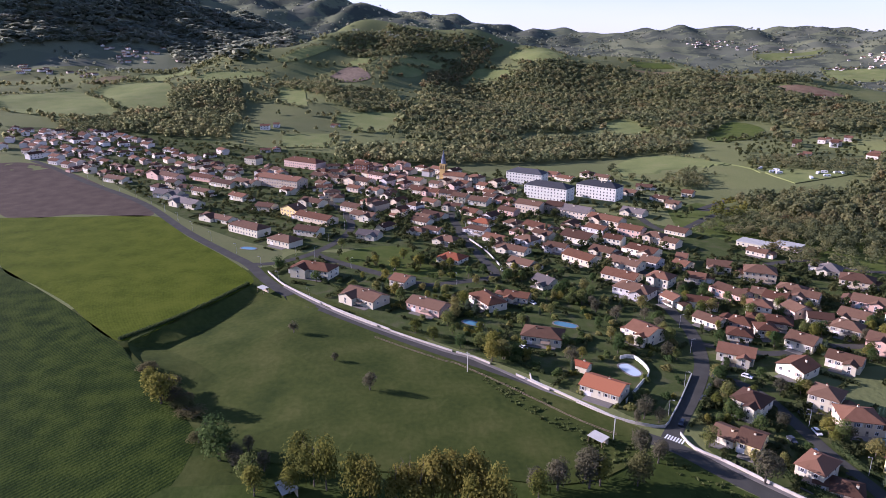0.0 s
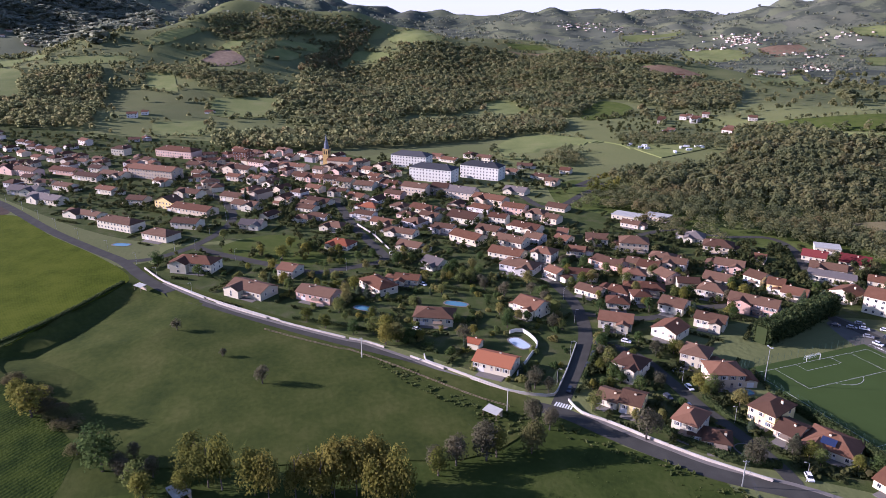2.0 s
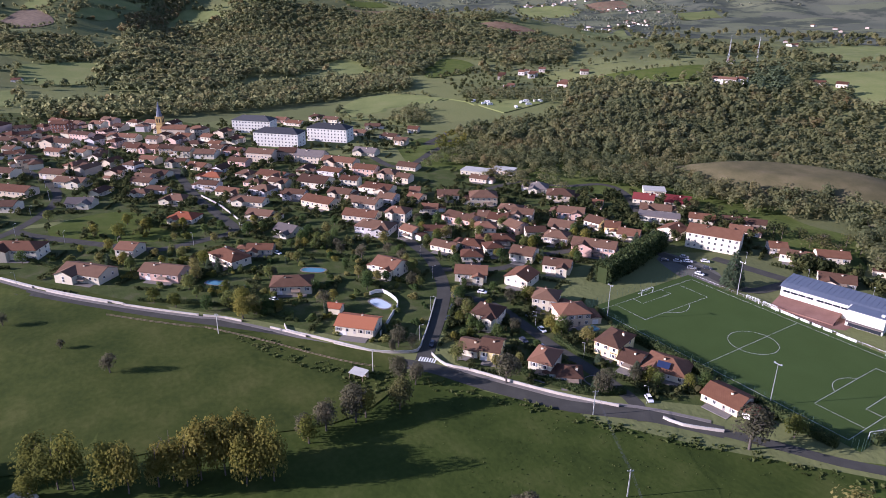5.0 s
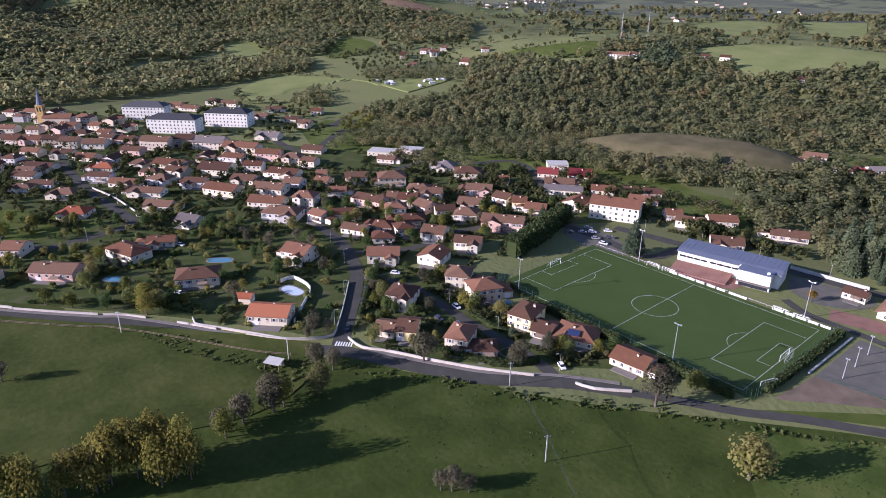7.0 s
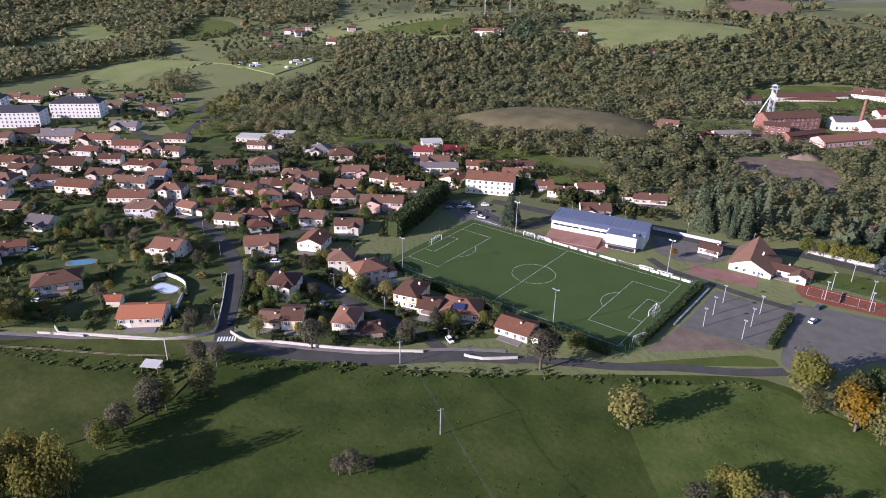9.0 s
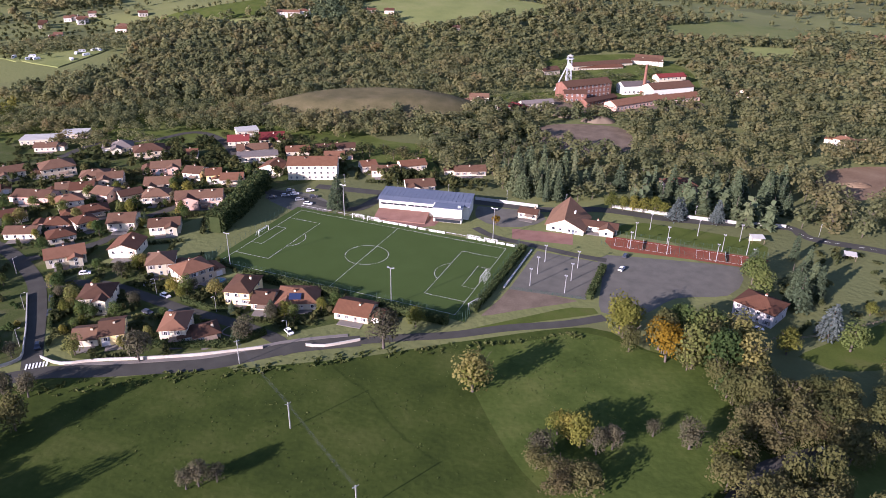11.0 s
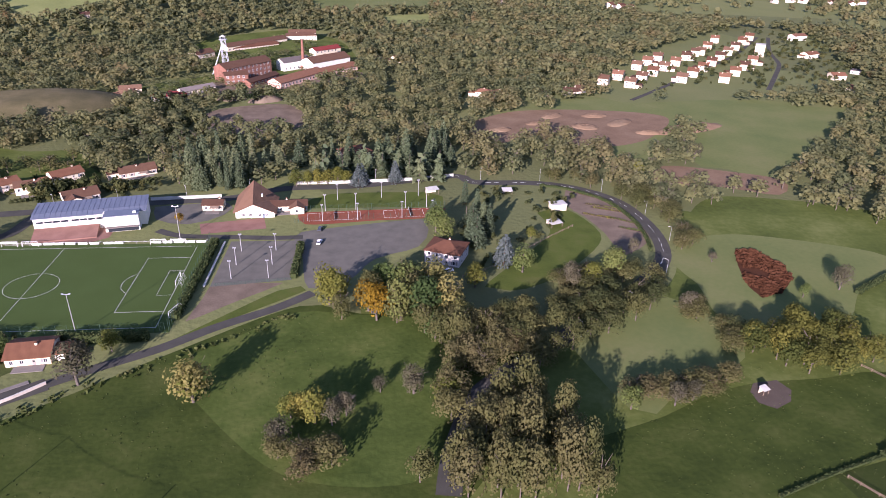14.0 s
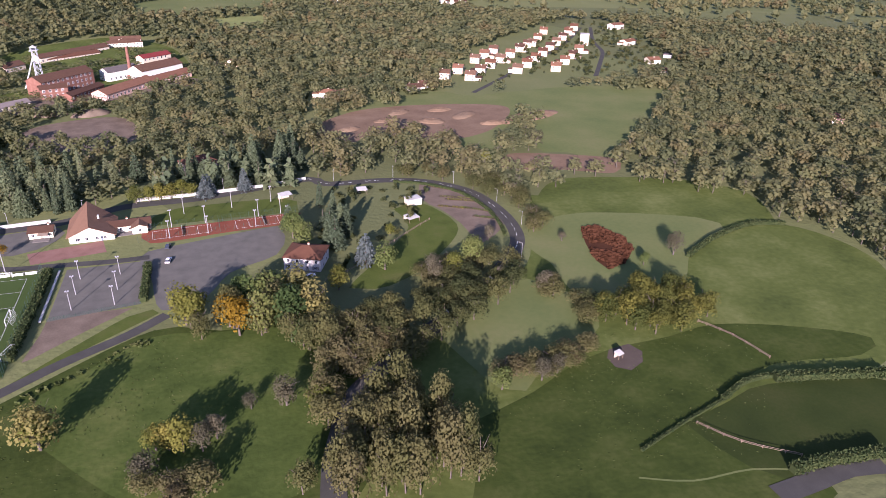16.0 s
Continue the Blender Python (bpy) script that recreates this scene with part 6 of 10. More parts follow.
WOODS = [  # name, spacing, height, kind, outline
    ("river_wood", 8.5, 12, "o", [(-379, 134), (-375, 168), (-367, 207), (-387, 273), (-420, 344), (-408, 372), (-356, 394), (-326, 421), (-286, 438), (-200, 315), (-199, 254), (-226, 173), (-251, 158), (-281, 129), (-308, 128), (-334, 108), (-365, 115)]),
    ("mill_wood", 8.0, 10, "o", [(-249, 140), (-225, 166), (-195, 249), (-176, 278), (-138, 219), (-161, 168), (-165, 127), (-192, 111)]),
    ("lane_trees", 8.0, 9, "y", [(-365, 91), (-375, 122), (-335, 103), (-304, 76), (-319, 65)]),
    ("field_copse", 7, 9, "o", [(-457, 96), (-492, 132), (-479, 153), (-424, 124), (-430, 103)]),
    ("lane_belt", 8, 7, "o", [(-513, 218), (-512, 273), (-472, 323), (-423, 316), (-374, 283), (-409, 265), (-453, 241), (-484, 204)]),
    ("russet_wood", 8, 9, "b", [(-664, 157), (-724, 203), (-670, 244), (-593, 208), (-608, 170)]),
    ("mine_trees", 15, 6, "o", [(-56, 268), (-14, 249), (17, 263), (57, 276), (88, 308), (114, 345), (109, 401), (95, 466), (70, 496), (37, 504), (-18, 463), (-37, 424), (-23, 367), (-2, 346), (-42, 310)]),
    ("mill_trees", 8.5, 9, "o", [(-322, 65), (-318, 142), (-232, 160), (-171, 196), (-146, 162), (-162, 132), (-190, 116), (-222, 91), (-260, 71)]),
    ("shed_trees", 9.5, 8, "o", [(-144, 109), (-101, 130), (-64, 127), (-40, 145), (-22, 117), (-56, 114), (-89, 105), (-127, 99)]),
    ("park_trees", 11, 8, "o", [(-323, 61), (-302, 83), (-251, 85), (-204, 96), (-184, 76), (-220, 58), (-270, 49), (-289, 33)]),
    ("hedgerow_east", 5, 7, "b", [(195, -72), (210, -70), (222, -71), (236, -68), (236, -72), (219, -78), (206, -78), (196, -81)]),
    ("pasture_row", 5.5, 8, "b", [(236, -21), (241, -27), (246, -36), (245, -53), (240, -55), (240, -41), (234, -32)]),
    ("road_trees", 6.5, 11, "o", [(171, -32), (183, -37), (208, -22), (233, -6), (233, -20), (209, -43), (192, -49), (174, -62), (169, -58)]),
    ("road_trees_b", 6.5, 11, "o", [(144, -41), (164, -36), (174, -44), (168, -63), (155, -71), (143, -88), (138, -86), (149, -62)]),
    ("bend_trees", 8, 9, "o", [(205, 96), (241, 76), (251, 57), (258, 40), (252, 12), (261, 22), (263, 52), (261, 83), (219, 104)]),
    ("conifer_row", 8, 13, "f", [(174, 68), (177, 53), (173, 31), (167, 21), (162, 32), (164, 55)]),
    ("wood_north", 8.5, 11, "o", [(-312, 105), (-309, 144), (-251, 180), (-174, 156), (-147, 209), (-112, 233), (-75, 214), (-70, 161), (-94, 142), (-127, 135), (-167, 125), (-198, 141), (-229, 109), (-248, 92), (-271, 78)]),
    ("conifers", 8.5, 17, "f", [(18, 128), (50, 146), (91, 125), (114, 142), (140, 138), (171, 168), (171, 117), (151, 111), (127, 112), (88, 115), (75, 123), (62, 94), (36, 84)]),
    ("conifers_east", 8.5, 17, "f", [(96, 115), (137, 130), (168, 109), (178, 114), (158, 100), (130, 100), (93, 101)]),
    ("grove", 5.2, 17, "o", [(146, -91), (153, -87), (165, -76), (175, -88), (175, -103), (181, -106), (183, -116), (143, -110)]),
    ("grove_b", 7, 10, "o", [(130, -100), (139, -99), (140, -110), (128, -108)]),
    ("copse", 7.5, 14, "o", [(108, -33), (119, -11), (135, -11), (150, -23), (157, -31), (162, -45), (150, -56), (134, -32), (119, -30)]),
    ("copse_b", 7, 11, "o", [(157, -28), (174, -34), (181, -45), (177, -47), (160, -57), (157, -44)]),
    ("copse_c", 7, 8, "b", [(186, -11), (207, 1), (227, -6), (228, -15), (207, -29), (193, -38), (186, -26)]),
    ("copse_d", 6, 11, "y", [(240, -60), (249, -46), (266, -43), (287, -50), (284, -63), (276, -70), (258, -68)]),
    ("thicket", 6, 8, "b", [(96, -92), (103, -89), (113, -92), (120, -101), (108, -101), (96, -94)]),
    ("bank_trees", 5.5, 18, "y", [(-62, -237), (-48, -222), (-44, -211), (-42, -195), (-36, -184), (-28, -182), (-23, -181), (-36, -207), (-49, -238)]),
    ("gully", 4.5, 14, "o", [(-39, -173), (-41, -158), (-33, -150), (-34, -132), (-38, -129), (-38, -143), (-37, -159), (-43, -168)]),
    ("hedge_field", 5, 3.5, "b", [(-163, -309), (-145, -300), (-109, -279), (-88, -270), (-72, -270), (-81, -267), (-91, -268), (-106, -274), (-145, -297)]),
    ("orchard", 14, 5, "b", [(-941, 469), (-914, 536), (-857, 529), (-833, 441), (-897, 443)]),
    ("wood_hill_a", 12, 12, "o", [(-1222, -7), (-1381, 88), (-1370, 175), (-1425, 256), (-1410, 372), (-1369, 479), (-1274, 566), (-1154, 636), (-922, 625), (-854, 708), (-628, 498), (-632, 404), (-684, 404), (-795, 432), (-848, 419), (-700, 283), (-701, 251), (-930, 278), (-815, 137), (-847, 96), (-709, -1), (-720, -79), (-942, -84), (-1040, -37)]),
    ("wood_hill_b", 9, 11, "o", [(-725, -191), (-711, -81), (-700, -4), (-778, 123), (-701, 251), (-585, 207), (-598, 143), (-596, 81), (-584, 23), (-582, -29), (-606, -137), (-637, -196)]),
    ("wood_hill_c", 9.5, 11, "b", [(-1256, -5), (-1400, 41), (-1532, 147), (-1572, 213), (-1539, 222), (-1483, 177), (-1371, 86)]),
    ("wood_hill_d", 11, 11, "o", [(-1591, -143), (-1705, -8), (-1635, 140), (-1626, 182), (-1598, 271), (-1570, 241), (-1553, 166), (-1547, 122), (-1490, -22), (-1449, -103), (-1502, -149)]),
    ("wood_hill_e", 10.5, 11, "o", [(-1153, -460), (-1241, -444), (-1222, -351), (-1087, -332), (-788, -331), (-817, -405), (-862, -473), (-983, -500), (-1013, -437)]),
    ("wood_hill_h", 10.5, 10, "o", [(-1207, -280), (-1303, -206), (-1148, -169), (-1161, -65), (-1013, -70), (-976, -143), (-1018, -176), (-1134, -224)]),
    ("wood_hill_f", 11, 11, "o", [(-1154, 662), (-1078, 731), (-1033, 710), (-1075, 633)]),
    ("wood_hill_g", 10, 10, "o", [(-925, -572), (-977, -499), (-846, -470), (-843, -547)]),
    ("wood_far", 22, 15, "h", [(-1851, -978), (-2046, -832), (-2033, -620), (-1433, -367), (-2209, -239), (-3033, -310), (-2579, -457), (-2547, -604), (-2461, -751), (-2497, -1019), (-2311, -1119)]),
    ("farm_wood", 9, 12, "f", [(-309, 442), (-345, 512), (-326, 540), (-273, 474), (-279, 447)]),
]

PATHS = [
    [(-114, -284), (-116, -268), (-121, -250), (-128, -234), (-135, -221), (-141, -211)],
    [(217, -123), (230, -128), (247, -129), (262, -134)],
]
HEDGES = [  # line, height, thickness
    ([(59, 33), (58.3, 0), (57, -26)], 2.4, 2.6),
    ([(94.3, 29), (94, 1)], 2.2, 2.2),
    ([(-72, -8), (-78, 18), (-85, 40), (-87, 50)], 8.5, 6.0),
    ([(-35, -91), (-22, -85.5), (-9, -79), (-2.5, -68)], 2.2, 1.8),
    ([(-18, -60), (-30, -63), (-44, -62)], 1.8, 1.2),
    ([(-34, -38), (-10, -37.2), (8, -37)], 3.6, 1.8),
    ([(24, -37.4), (40, -37.8), (52, -37)], 3.2, 2.2),
    ([(-175, -315.5), (-200, -292.2), (-240, -264.5)], 1.2, 1.8),
    ([(-93, -72), (-105, -62), (-122, -56)], 2.0, 1.6),
    ([(-70, -96), (-84, -83), (-92, -76)], 1.6, 1.2),
    ([(-104, -70), (-100, -66)], 1.6, 1.2),
    ([(223, -115), (240, -109), (258, -103.5)], 0.8, 0.9),
    ([(258, -103.5), (277.2, -98.1), (317.5, -106.9)], 1.5, 1.3),
    ([(306, -21), (320, -13), (333, -7), (355, -1), (371, -5)], 1.8, 1.8),
    ([(-253, -232), (-235, -222), (-222, -215)], 1.5, 1.2),
    ([(-165, -190), (-150, -172), (-140, -160)], 1.4, 1.0),
    ([(-128, -152), (-110, -140)], 1.4, 1.0),
    ([(-150, -100), (-120, -84)], 1.8, 1.4),
    ([(-180, -115), (-160, -90)], 1.6, 1.3),
    ([(280, -100), (295, -103), (316, -108)], 2.4, 2.6),
    ([(256, -133), (267, -133), (285, -135)], 2.6, 2.5),
]
FENCES = [
    [(158, -1), (172, 7), (195, 28), (213, 43)],
    [(278, -65), (284, -76), (287, -90)],
    [(244, -110), (251, -120), (263, -129)],
]
ROUGH = [  # name, outline, count, size, tone
    ("pasture_tufts", [(-223, -252), (-151, -195), (-109, -155), (-71, -125), (-54, -123), (-57, -151), (-60, -170), (-70, -205), (-72, -235), (-115, -264), (-172, -294)], 1400, 0.11, 0.32),
    ("bank_weeds", [(-123, -171), (-99, -153), (-80, -140), (-53, -126), (-46, -139), (-68, -148), (-93, -161)], 1500, 0.42, 0.35),
    ("low_meadow", [(-34, -124), (-20, -107), (1, -88), (30, -68), (57, -45), (84, -67), (105, -84), (96, -106), (20, -138), (-15, -141)], 1400, 0.11, 0.22),
    ("road_bank", [(-49, -119), (-24, -103), (2, -87), (32, -64), (63, -45), (98, -22), (99, -26), (65, -50), (35, -69), (6, -91), (-19, -107), (-42, -124)], 2500, 0.4, 0.45),
    ("east_meadow", [(210, -63), (244, -61), (308, -62), (256, -125), (195, -117), (195, -92)], 1000, 0.11, 0.35),
    ("middle_meadow", [(69, -58), (97, -22), (119, -35), (129, -55), (119, -73), (98, -79)], 700, 0.11, 0.3),
]
BRACKEN = [(276, 16), (284, 16), (289, 4), (287, -9), (276, -19), (268, -22), (267, -14), (271, 3)]
CARS = [
    (101.5, 31, 80, "carwhite"),
    (101, 44, 80, "cardark"),
    (153, 3.6, 20, "carwhite"),
    (146, -1.5, 20, "cargrey"),
    (-48.3, -74.1, -5, "cardark"),
    (4.6, -64.6, -30, "carwhite"),
    (-69.5, 42.6, 40, "cargrey"),
    (-66.5, 46.6, 40, "carwhite"),
    (-60, 41, 40, "cargrey"),
    (-53.3, 38.2, 10, "carwhite"),
    (-71.3, 49.8, 40, "cargrey"),
    (-74, 38, 40, "cardark"),
    (-55.7, 47.3, 40, "cardark"),
    (-62, 54, 40, "carwhite"),
    (-86.9, -80.9, -45, "cardark"),
    (-79, -88.5, -45, "cardark"),
    (-65, -105, -45, "cardark"),
    (-134, -141, 30, "carwhite"),
    (-184.8, -120.1, 20, "carwhite"),
    (-238.2, -121.3, -10, "carwhite"),
    (-51.1, -62.3, -10, "carwhite"),
    (-40, -71.5, -10, "cargrey"),
    (-92.3, -61.1, 40, "carwhite"),
    (-62.7, -58.1, 30, "cargrey"),
]
FAR = [  # x, y, turn, width
    ("left hamlet", [(-1990, -750, 166, 16), (-1961, -653, 63, 10), (-1970, -683, 120, 12), (-1944, -707, 63, 10), (-1990, -707, 46, 14), (-1916, -651, 35, 16), (-1963, -713, 0, 10), (-1939, -686, 42, 12), (-1873, -704, 138, 12), (-1882, -640, 50, 14), (-1930, -702, 42, 12), (-1932, -695, 154, 16), (-1969, -638, 86, 10), (-1902, -712, 123, 12), (-1931, -674, 45, 10), (-1887, -687, 91, 14), (-1956, -626, 93, 14), (-1956, -701, 11, 12), (-2038, -785, 30, 12), (-2023, -620, 88, 16), (-1921, -718, 118, 10), (-1983, -760, 94, 12)]),
    ("left hamlet", [(-1954, -479, 23, 12), (-1881, -560, 37, 12), (-1874, -545, 23, 12), (-1928, -555, 20, 12), (-1934, -550, 123, 12), (-1919, -546, 153, 16), (-1916, -537, 152, 12), (-1961, -535, 107, 12), (-1923, -483, 8, 14), (-1893, -550, 144, 12), (-1761, -906, 27, 12), (-1695, -867, 107, 12), (-1666, -812, 158, 12), (-1702, -830, 124, 12), (-1702, -877, 103, 12), (-1676, -815, 136, 12), (-1745, -892, 86, 12), (-1685, -835, 140, 16), (-1671, -875, 91, 16), (-1768, -900, 93, 16), (-2105, -742, 124, 12), (-2112, -737, 75, 12)]),
    ("left hamlet", [(-2109, -750, 2, 14), (-2099, -748, 70, 14), (-2086, -739, 91, 12), (-1465, -683, 104, 12), (-1502, -681, 115, 12), (-1490, -667, 135, 12), (-1457, -673, 122, 12), (-1593, -726, 106, 12), (-1683, -773, 132, 14)]),
    ("valley village", [(-2486, 2017, 56, 10), (-2387, 2106, 169, 16), (-2260, 2093, 58, 10), (-2350, 2216, 30, 12), (-2143, 2048, 131, 12), (-2302, 2172, 147, 10), (-2225, 2094, 43, 16), (-2312, 2009, 134, 16), (-2394, 1955, 156, 10), (-2333, 2031, 138, 14), (-2319, 2061, 56, 12), (-2147, 2009, 30, 12), (-2296, 2034, 32, 10), (-2421, 2038, 102, 10), (-2342, 2073, 158, 16), (-2352, 2055, 82, 10), (-2303, 2121, 11, 10), (-2240, 2064, 8, 10), (-2420, 2047, 40, 12), (-2252, 2059, 99, 16), (-2320, 2031, 84, 14), (-2232, 2043, 97, 10)]),
    ("valley village", [(-2350, 2057, 117, 16), (-2414, 2076, 162, 10), (-2411, 2071, 95, 14), (-2345, 2077, 107, 14), (-2274, 2065, 69, 16), (-2246, 2058, 109, 12), (-2330, 2200, 95, 16), (-2328, 2073, 118, 10), (-2263, 2119, 135, 14), (-2428, 2082, 144, 16), (-2219, 2042, 1, 14), (-2182, 2008, 11, 16), (-2290, 2055, 96, 12), (-2316, 2078, 31, 10), (-2306, 2104, 72, 16), (-2318, 2040, 144, 16), (-2391, 2057, 141, 10), (-2300, 2059, 83, 16), (-2198, 1769, 46, 12), (-2221, 1727, 100, 12), (-2206, 1744, 89, 16), (-2208, 1758, 128, 12)]),
    ("valley village", [(-2190, 1793, 41, 14), (-2236, 1771, 132, 14), (-1731, 1860, 38, 12), (-1708, 1880, 132, 14), (-1884, 1895, 34, 12), (-1804, 1908, 131, 12), (-1750, 1950, 137, 12), (-1873, 1927, 152, 16), (-1827, 1894, 55, 12), (-1732, 1892, 97, 12), (-1734, 1857, 82, 14), (-1799, 1907, 122, 16), (-1730, 1848, 167, 16), (-1683, 1947, 18, 14), (-1612, 1724, 11, 14), (-1537, 1711, 165, 10), (-1495, 1668, 61, 12), (-1517, 1602, 159, 10), (-1503, 1614, 11, 12), (-1484, 1571, 21, 10), (-1433, 1582, 74, 10), (-1484, 1524, 86, 10)]),
    ("valley village", [(-1477, 1597, 97, 14), (-1454, 1591, 125, 14), (-1466, 1573, 70, 10), (-1518, 1587, 135, 12), (-1414, 1579, 95, 12), (-1531, 1616, 167, 12), (-1337, 1333, 86, 16), (-1407, 1328, 126, 16), (-1372, 1278, 144, 12), (-1444, 1348, 38, 12), (-1059, 948, 116, 10), (-1365, 1333, 84, 16), (-1973, 2245, 47, 14), (-2037, 2237, 17, 10), (-1999, 2302, 139, 16), (-1964, 2286, 68, 12), (-1990, 2205, 10, 14), (-1987, 2260, 131, 12), (-1912, 2366, 114, 16), (-1939, 2274, 127, 10), (-1880, 2258, 28, 16), (-1960, 2309, 47, 12)]),
    ("valley village", [(-2035, 2264, 100, 12), (-1973, 2265, 101, 12), (-1977, 2261, 45, 12), (-1919, 2291, 75, 10), (-1157, 1279, 104, 14), (-1096, 1200, 79, 14), (-2949, 1900, 76, 14), (-2974, 1827, 162, 10), (-2867, 1824, 59, 14), (-2906, 1784, 50, 12), (-3035, 1815, 128, 14), (-2958, 1815, 168, 12), (-2861, 1806, 159, 10), (-2939, 1879, 129, 10), (-3026, 1775, 86, 12), (-3011, 1742, 34, 10)]),
    ("plain village", [(-3196, 1870, 8, 10), (-3188, 1788, 52, 10), (-3186, 1849, 56, 14), (-3056, 1659, 104, 10), (-3212, 1882, 100, 14), (-3092, 1706, 108, 12), (-3144, 1725, 118, 14), (-3236, 1826, 46, 14), (-3159, 1882, 93, 12), (-3102, 1669, 102, 12), (-3123, 1901, 66, 12), (-3045, 1763, 49, 12), (-3064, 1732, 103, 16), (-3121, 1763, 28, 16), (-3045, 1754, 15, 10), (-3083, 1672, 8, 10), (-3082, 1731, 126, 10), (-3158, 1920, 61, 10), (-3079, 1688, 85, 16), (-2984, 1802, 152, 10), (-3201, 1825, 119, 12), (-3141, 1661, 7, 12)]),
    ("plain village", [(-3140, 1712, 23, 10), (-3296, 1764, 151, 16), (-2786, 1938, 23, 10), (-2779, 1923, 13, 12), (-2951, 1915, 51, 14), (-2783, 1857, 89, 10), (-2806, 1816, 161, 14), (-2768, 1970, 105, 10), (-2845, 1839, 137, 14), (-2694, 1918, 98, 16), (-2248, 1997, 106, 14), (-2115, 1934, 123, 12), (-2189, 1973, 155, 14), (-2187, 2004, 43, 10), (-2227, 2034, 169, 10), (-2186, 1924, 164, 10), (-2233, 2163, 115, 14), (-2146, 2060, 85, 12), (-2147, 2002, 26, 12), (-2284, 2025, 20, 12), (-2195, 1988, 39, 12), (-2250, 2024, 58, 12)]),
    ("plain village", [(-2153, 2010, 143, 16), (-2295, 1931, 154, 12), (-2259, 2073, 48, 14), (-2177, 1986, 28, 16), (-2027, 2063, 51, 12), (-2107, 1993, 57, 16), (-2106, 1986, 88, 14), (-2331, 2025, 28, 12), (-2233, 2086, 97, 12), (-2203, 2002, 76, 10), (-2235, 1990, 18, 16), (-2300, 2045, 165, 10), (-2297, 2026, 89, 10), (-2214, 1953, 21, 12), (-2188, 1750, 52, 12), (-2177, 1868, 156, 14), (-2178, 1807, 107, 12), (-2148, 1841, 104, 14), (-2168, 1871, 120, 16), (-2191, 1792, 4, 12), (-2201, 1765, 38, 12), (-2211, 1738, 120, 10)]),
    ("ridge village", [(-1453, 1525, 125, 14), (-1449, 1549, 50, 12), (-1436, 1520, 105, 14), (-1459, 1540, 72, 14), (-1453, 1585, 95, 12), (-1469, 1463, 121, 16), (-780, 1320, 73, 12), (-775, 1318, 91, 12), (-843, 1406, 133, 10), (-773, 1325, 38, 16), (-764, 1336, 0, 12), (-776, 1340, 90, 12), (-673, 1767, 47, 12), (-649, 1776, 86, 10), (-765, 1832, 115, 12), (-641, 1661, 127, 14), (-721, 1845, 7, 14), (-580, 1791, 42, 16), (-665, 1727, 105, 16), (-995, 1910, 34, 12), (-947, 1851, 124, 10), (-942, 1987, 119, 16)]),
    ("ridge village", [(-1090, 1961, 154, 16), (-966, 1756, 43, 12), (-889, 1773, 140, 10)]),
    ("east village", [(283, 753, 116, 12), (306, 785, 135, 12), (290, 768, 9, 14), (285, 761, 117, 16), (294, 767, 147, 16), (279, 765, 71, 12), (314, 755, 95, 10), (262, 758, 164, 14), (304, 733, 46, 14), (314, 778, 12, 12), (297, 760, 81, 12), (283, 775, 9, 12), (342, 701, 20, 14), (347, 697, 20, 16), (351, 692, 31, 10), (371, 743, 17, 14), (343, 686, 68, 12), (348, 715, 60, 14), (477, 773, 45, 14), (465, 782, 36, 14), (489, 769, 45, 12), (473, 756, 37, 10)]),
    ("east village", [(462, 768, 54, 14), (476, 782, 46, 10), (795, 882, 37, 12), (821, 889, 154, 10), (810, 898, 94, 12), (833, 905, 90, 16), (847, 910, 80, 14), (837, 902, 113, 16), (760, 867, 78, 14), (818, 884, 98, 12), (881, 888, 45, 12), (931, 882, 42, 12), (860, 861, 13, 16), (902, 876, 45, 10), (858, 877, 31, 14), (916, 876, 134, 12), (893, 863, 112, 12), (882, 856, 82, 14)]),
]
CARAVANS = [(-478.4, 161.8, 129), (-475.3, 166.5, 144), (-462.4, 164.4, 95), (-453.8, 166.4, 163), (-475.7, 187.5, 81), (-452.3, 175.6, 151), (-451.4, 180.4, 91), (-442.3, 179.2, 179), (-457.7, 195.6, 153), (-429.8, 179.5, 88), (-443.1, 195.2, 176), (-421.8, 180.3, 87), (-453.9, 210.7, 73), (-447.3, 212.9, 76), (-421.7, 196.9, 69), (-458.5, 218.0, 46), (-469.8, 192.4, 31), (-419.2, 225.5, 154), (-433.0, 243.3, 128), (-434.1, 251.3, 56), (-428.9, 260.2, 87), (-424.3, 262.5, 165), (-420.1, 243.0, 63), (-469.1, 172.4, 72), (-472.0, 209.9, 111)]  # x, y, turn
AERIALS = [(-387.8, 524.4), (-363.7, 545.0)]
HEADFRAME = (5.6, 346.6, 0, 27.1)
CHIMNEY = (65.4, 368.0, 24.5)

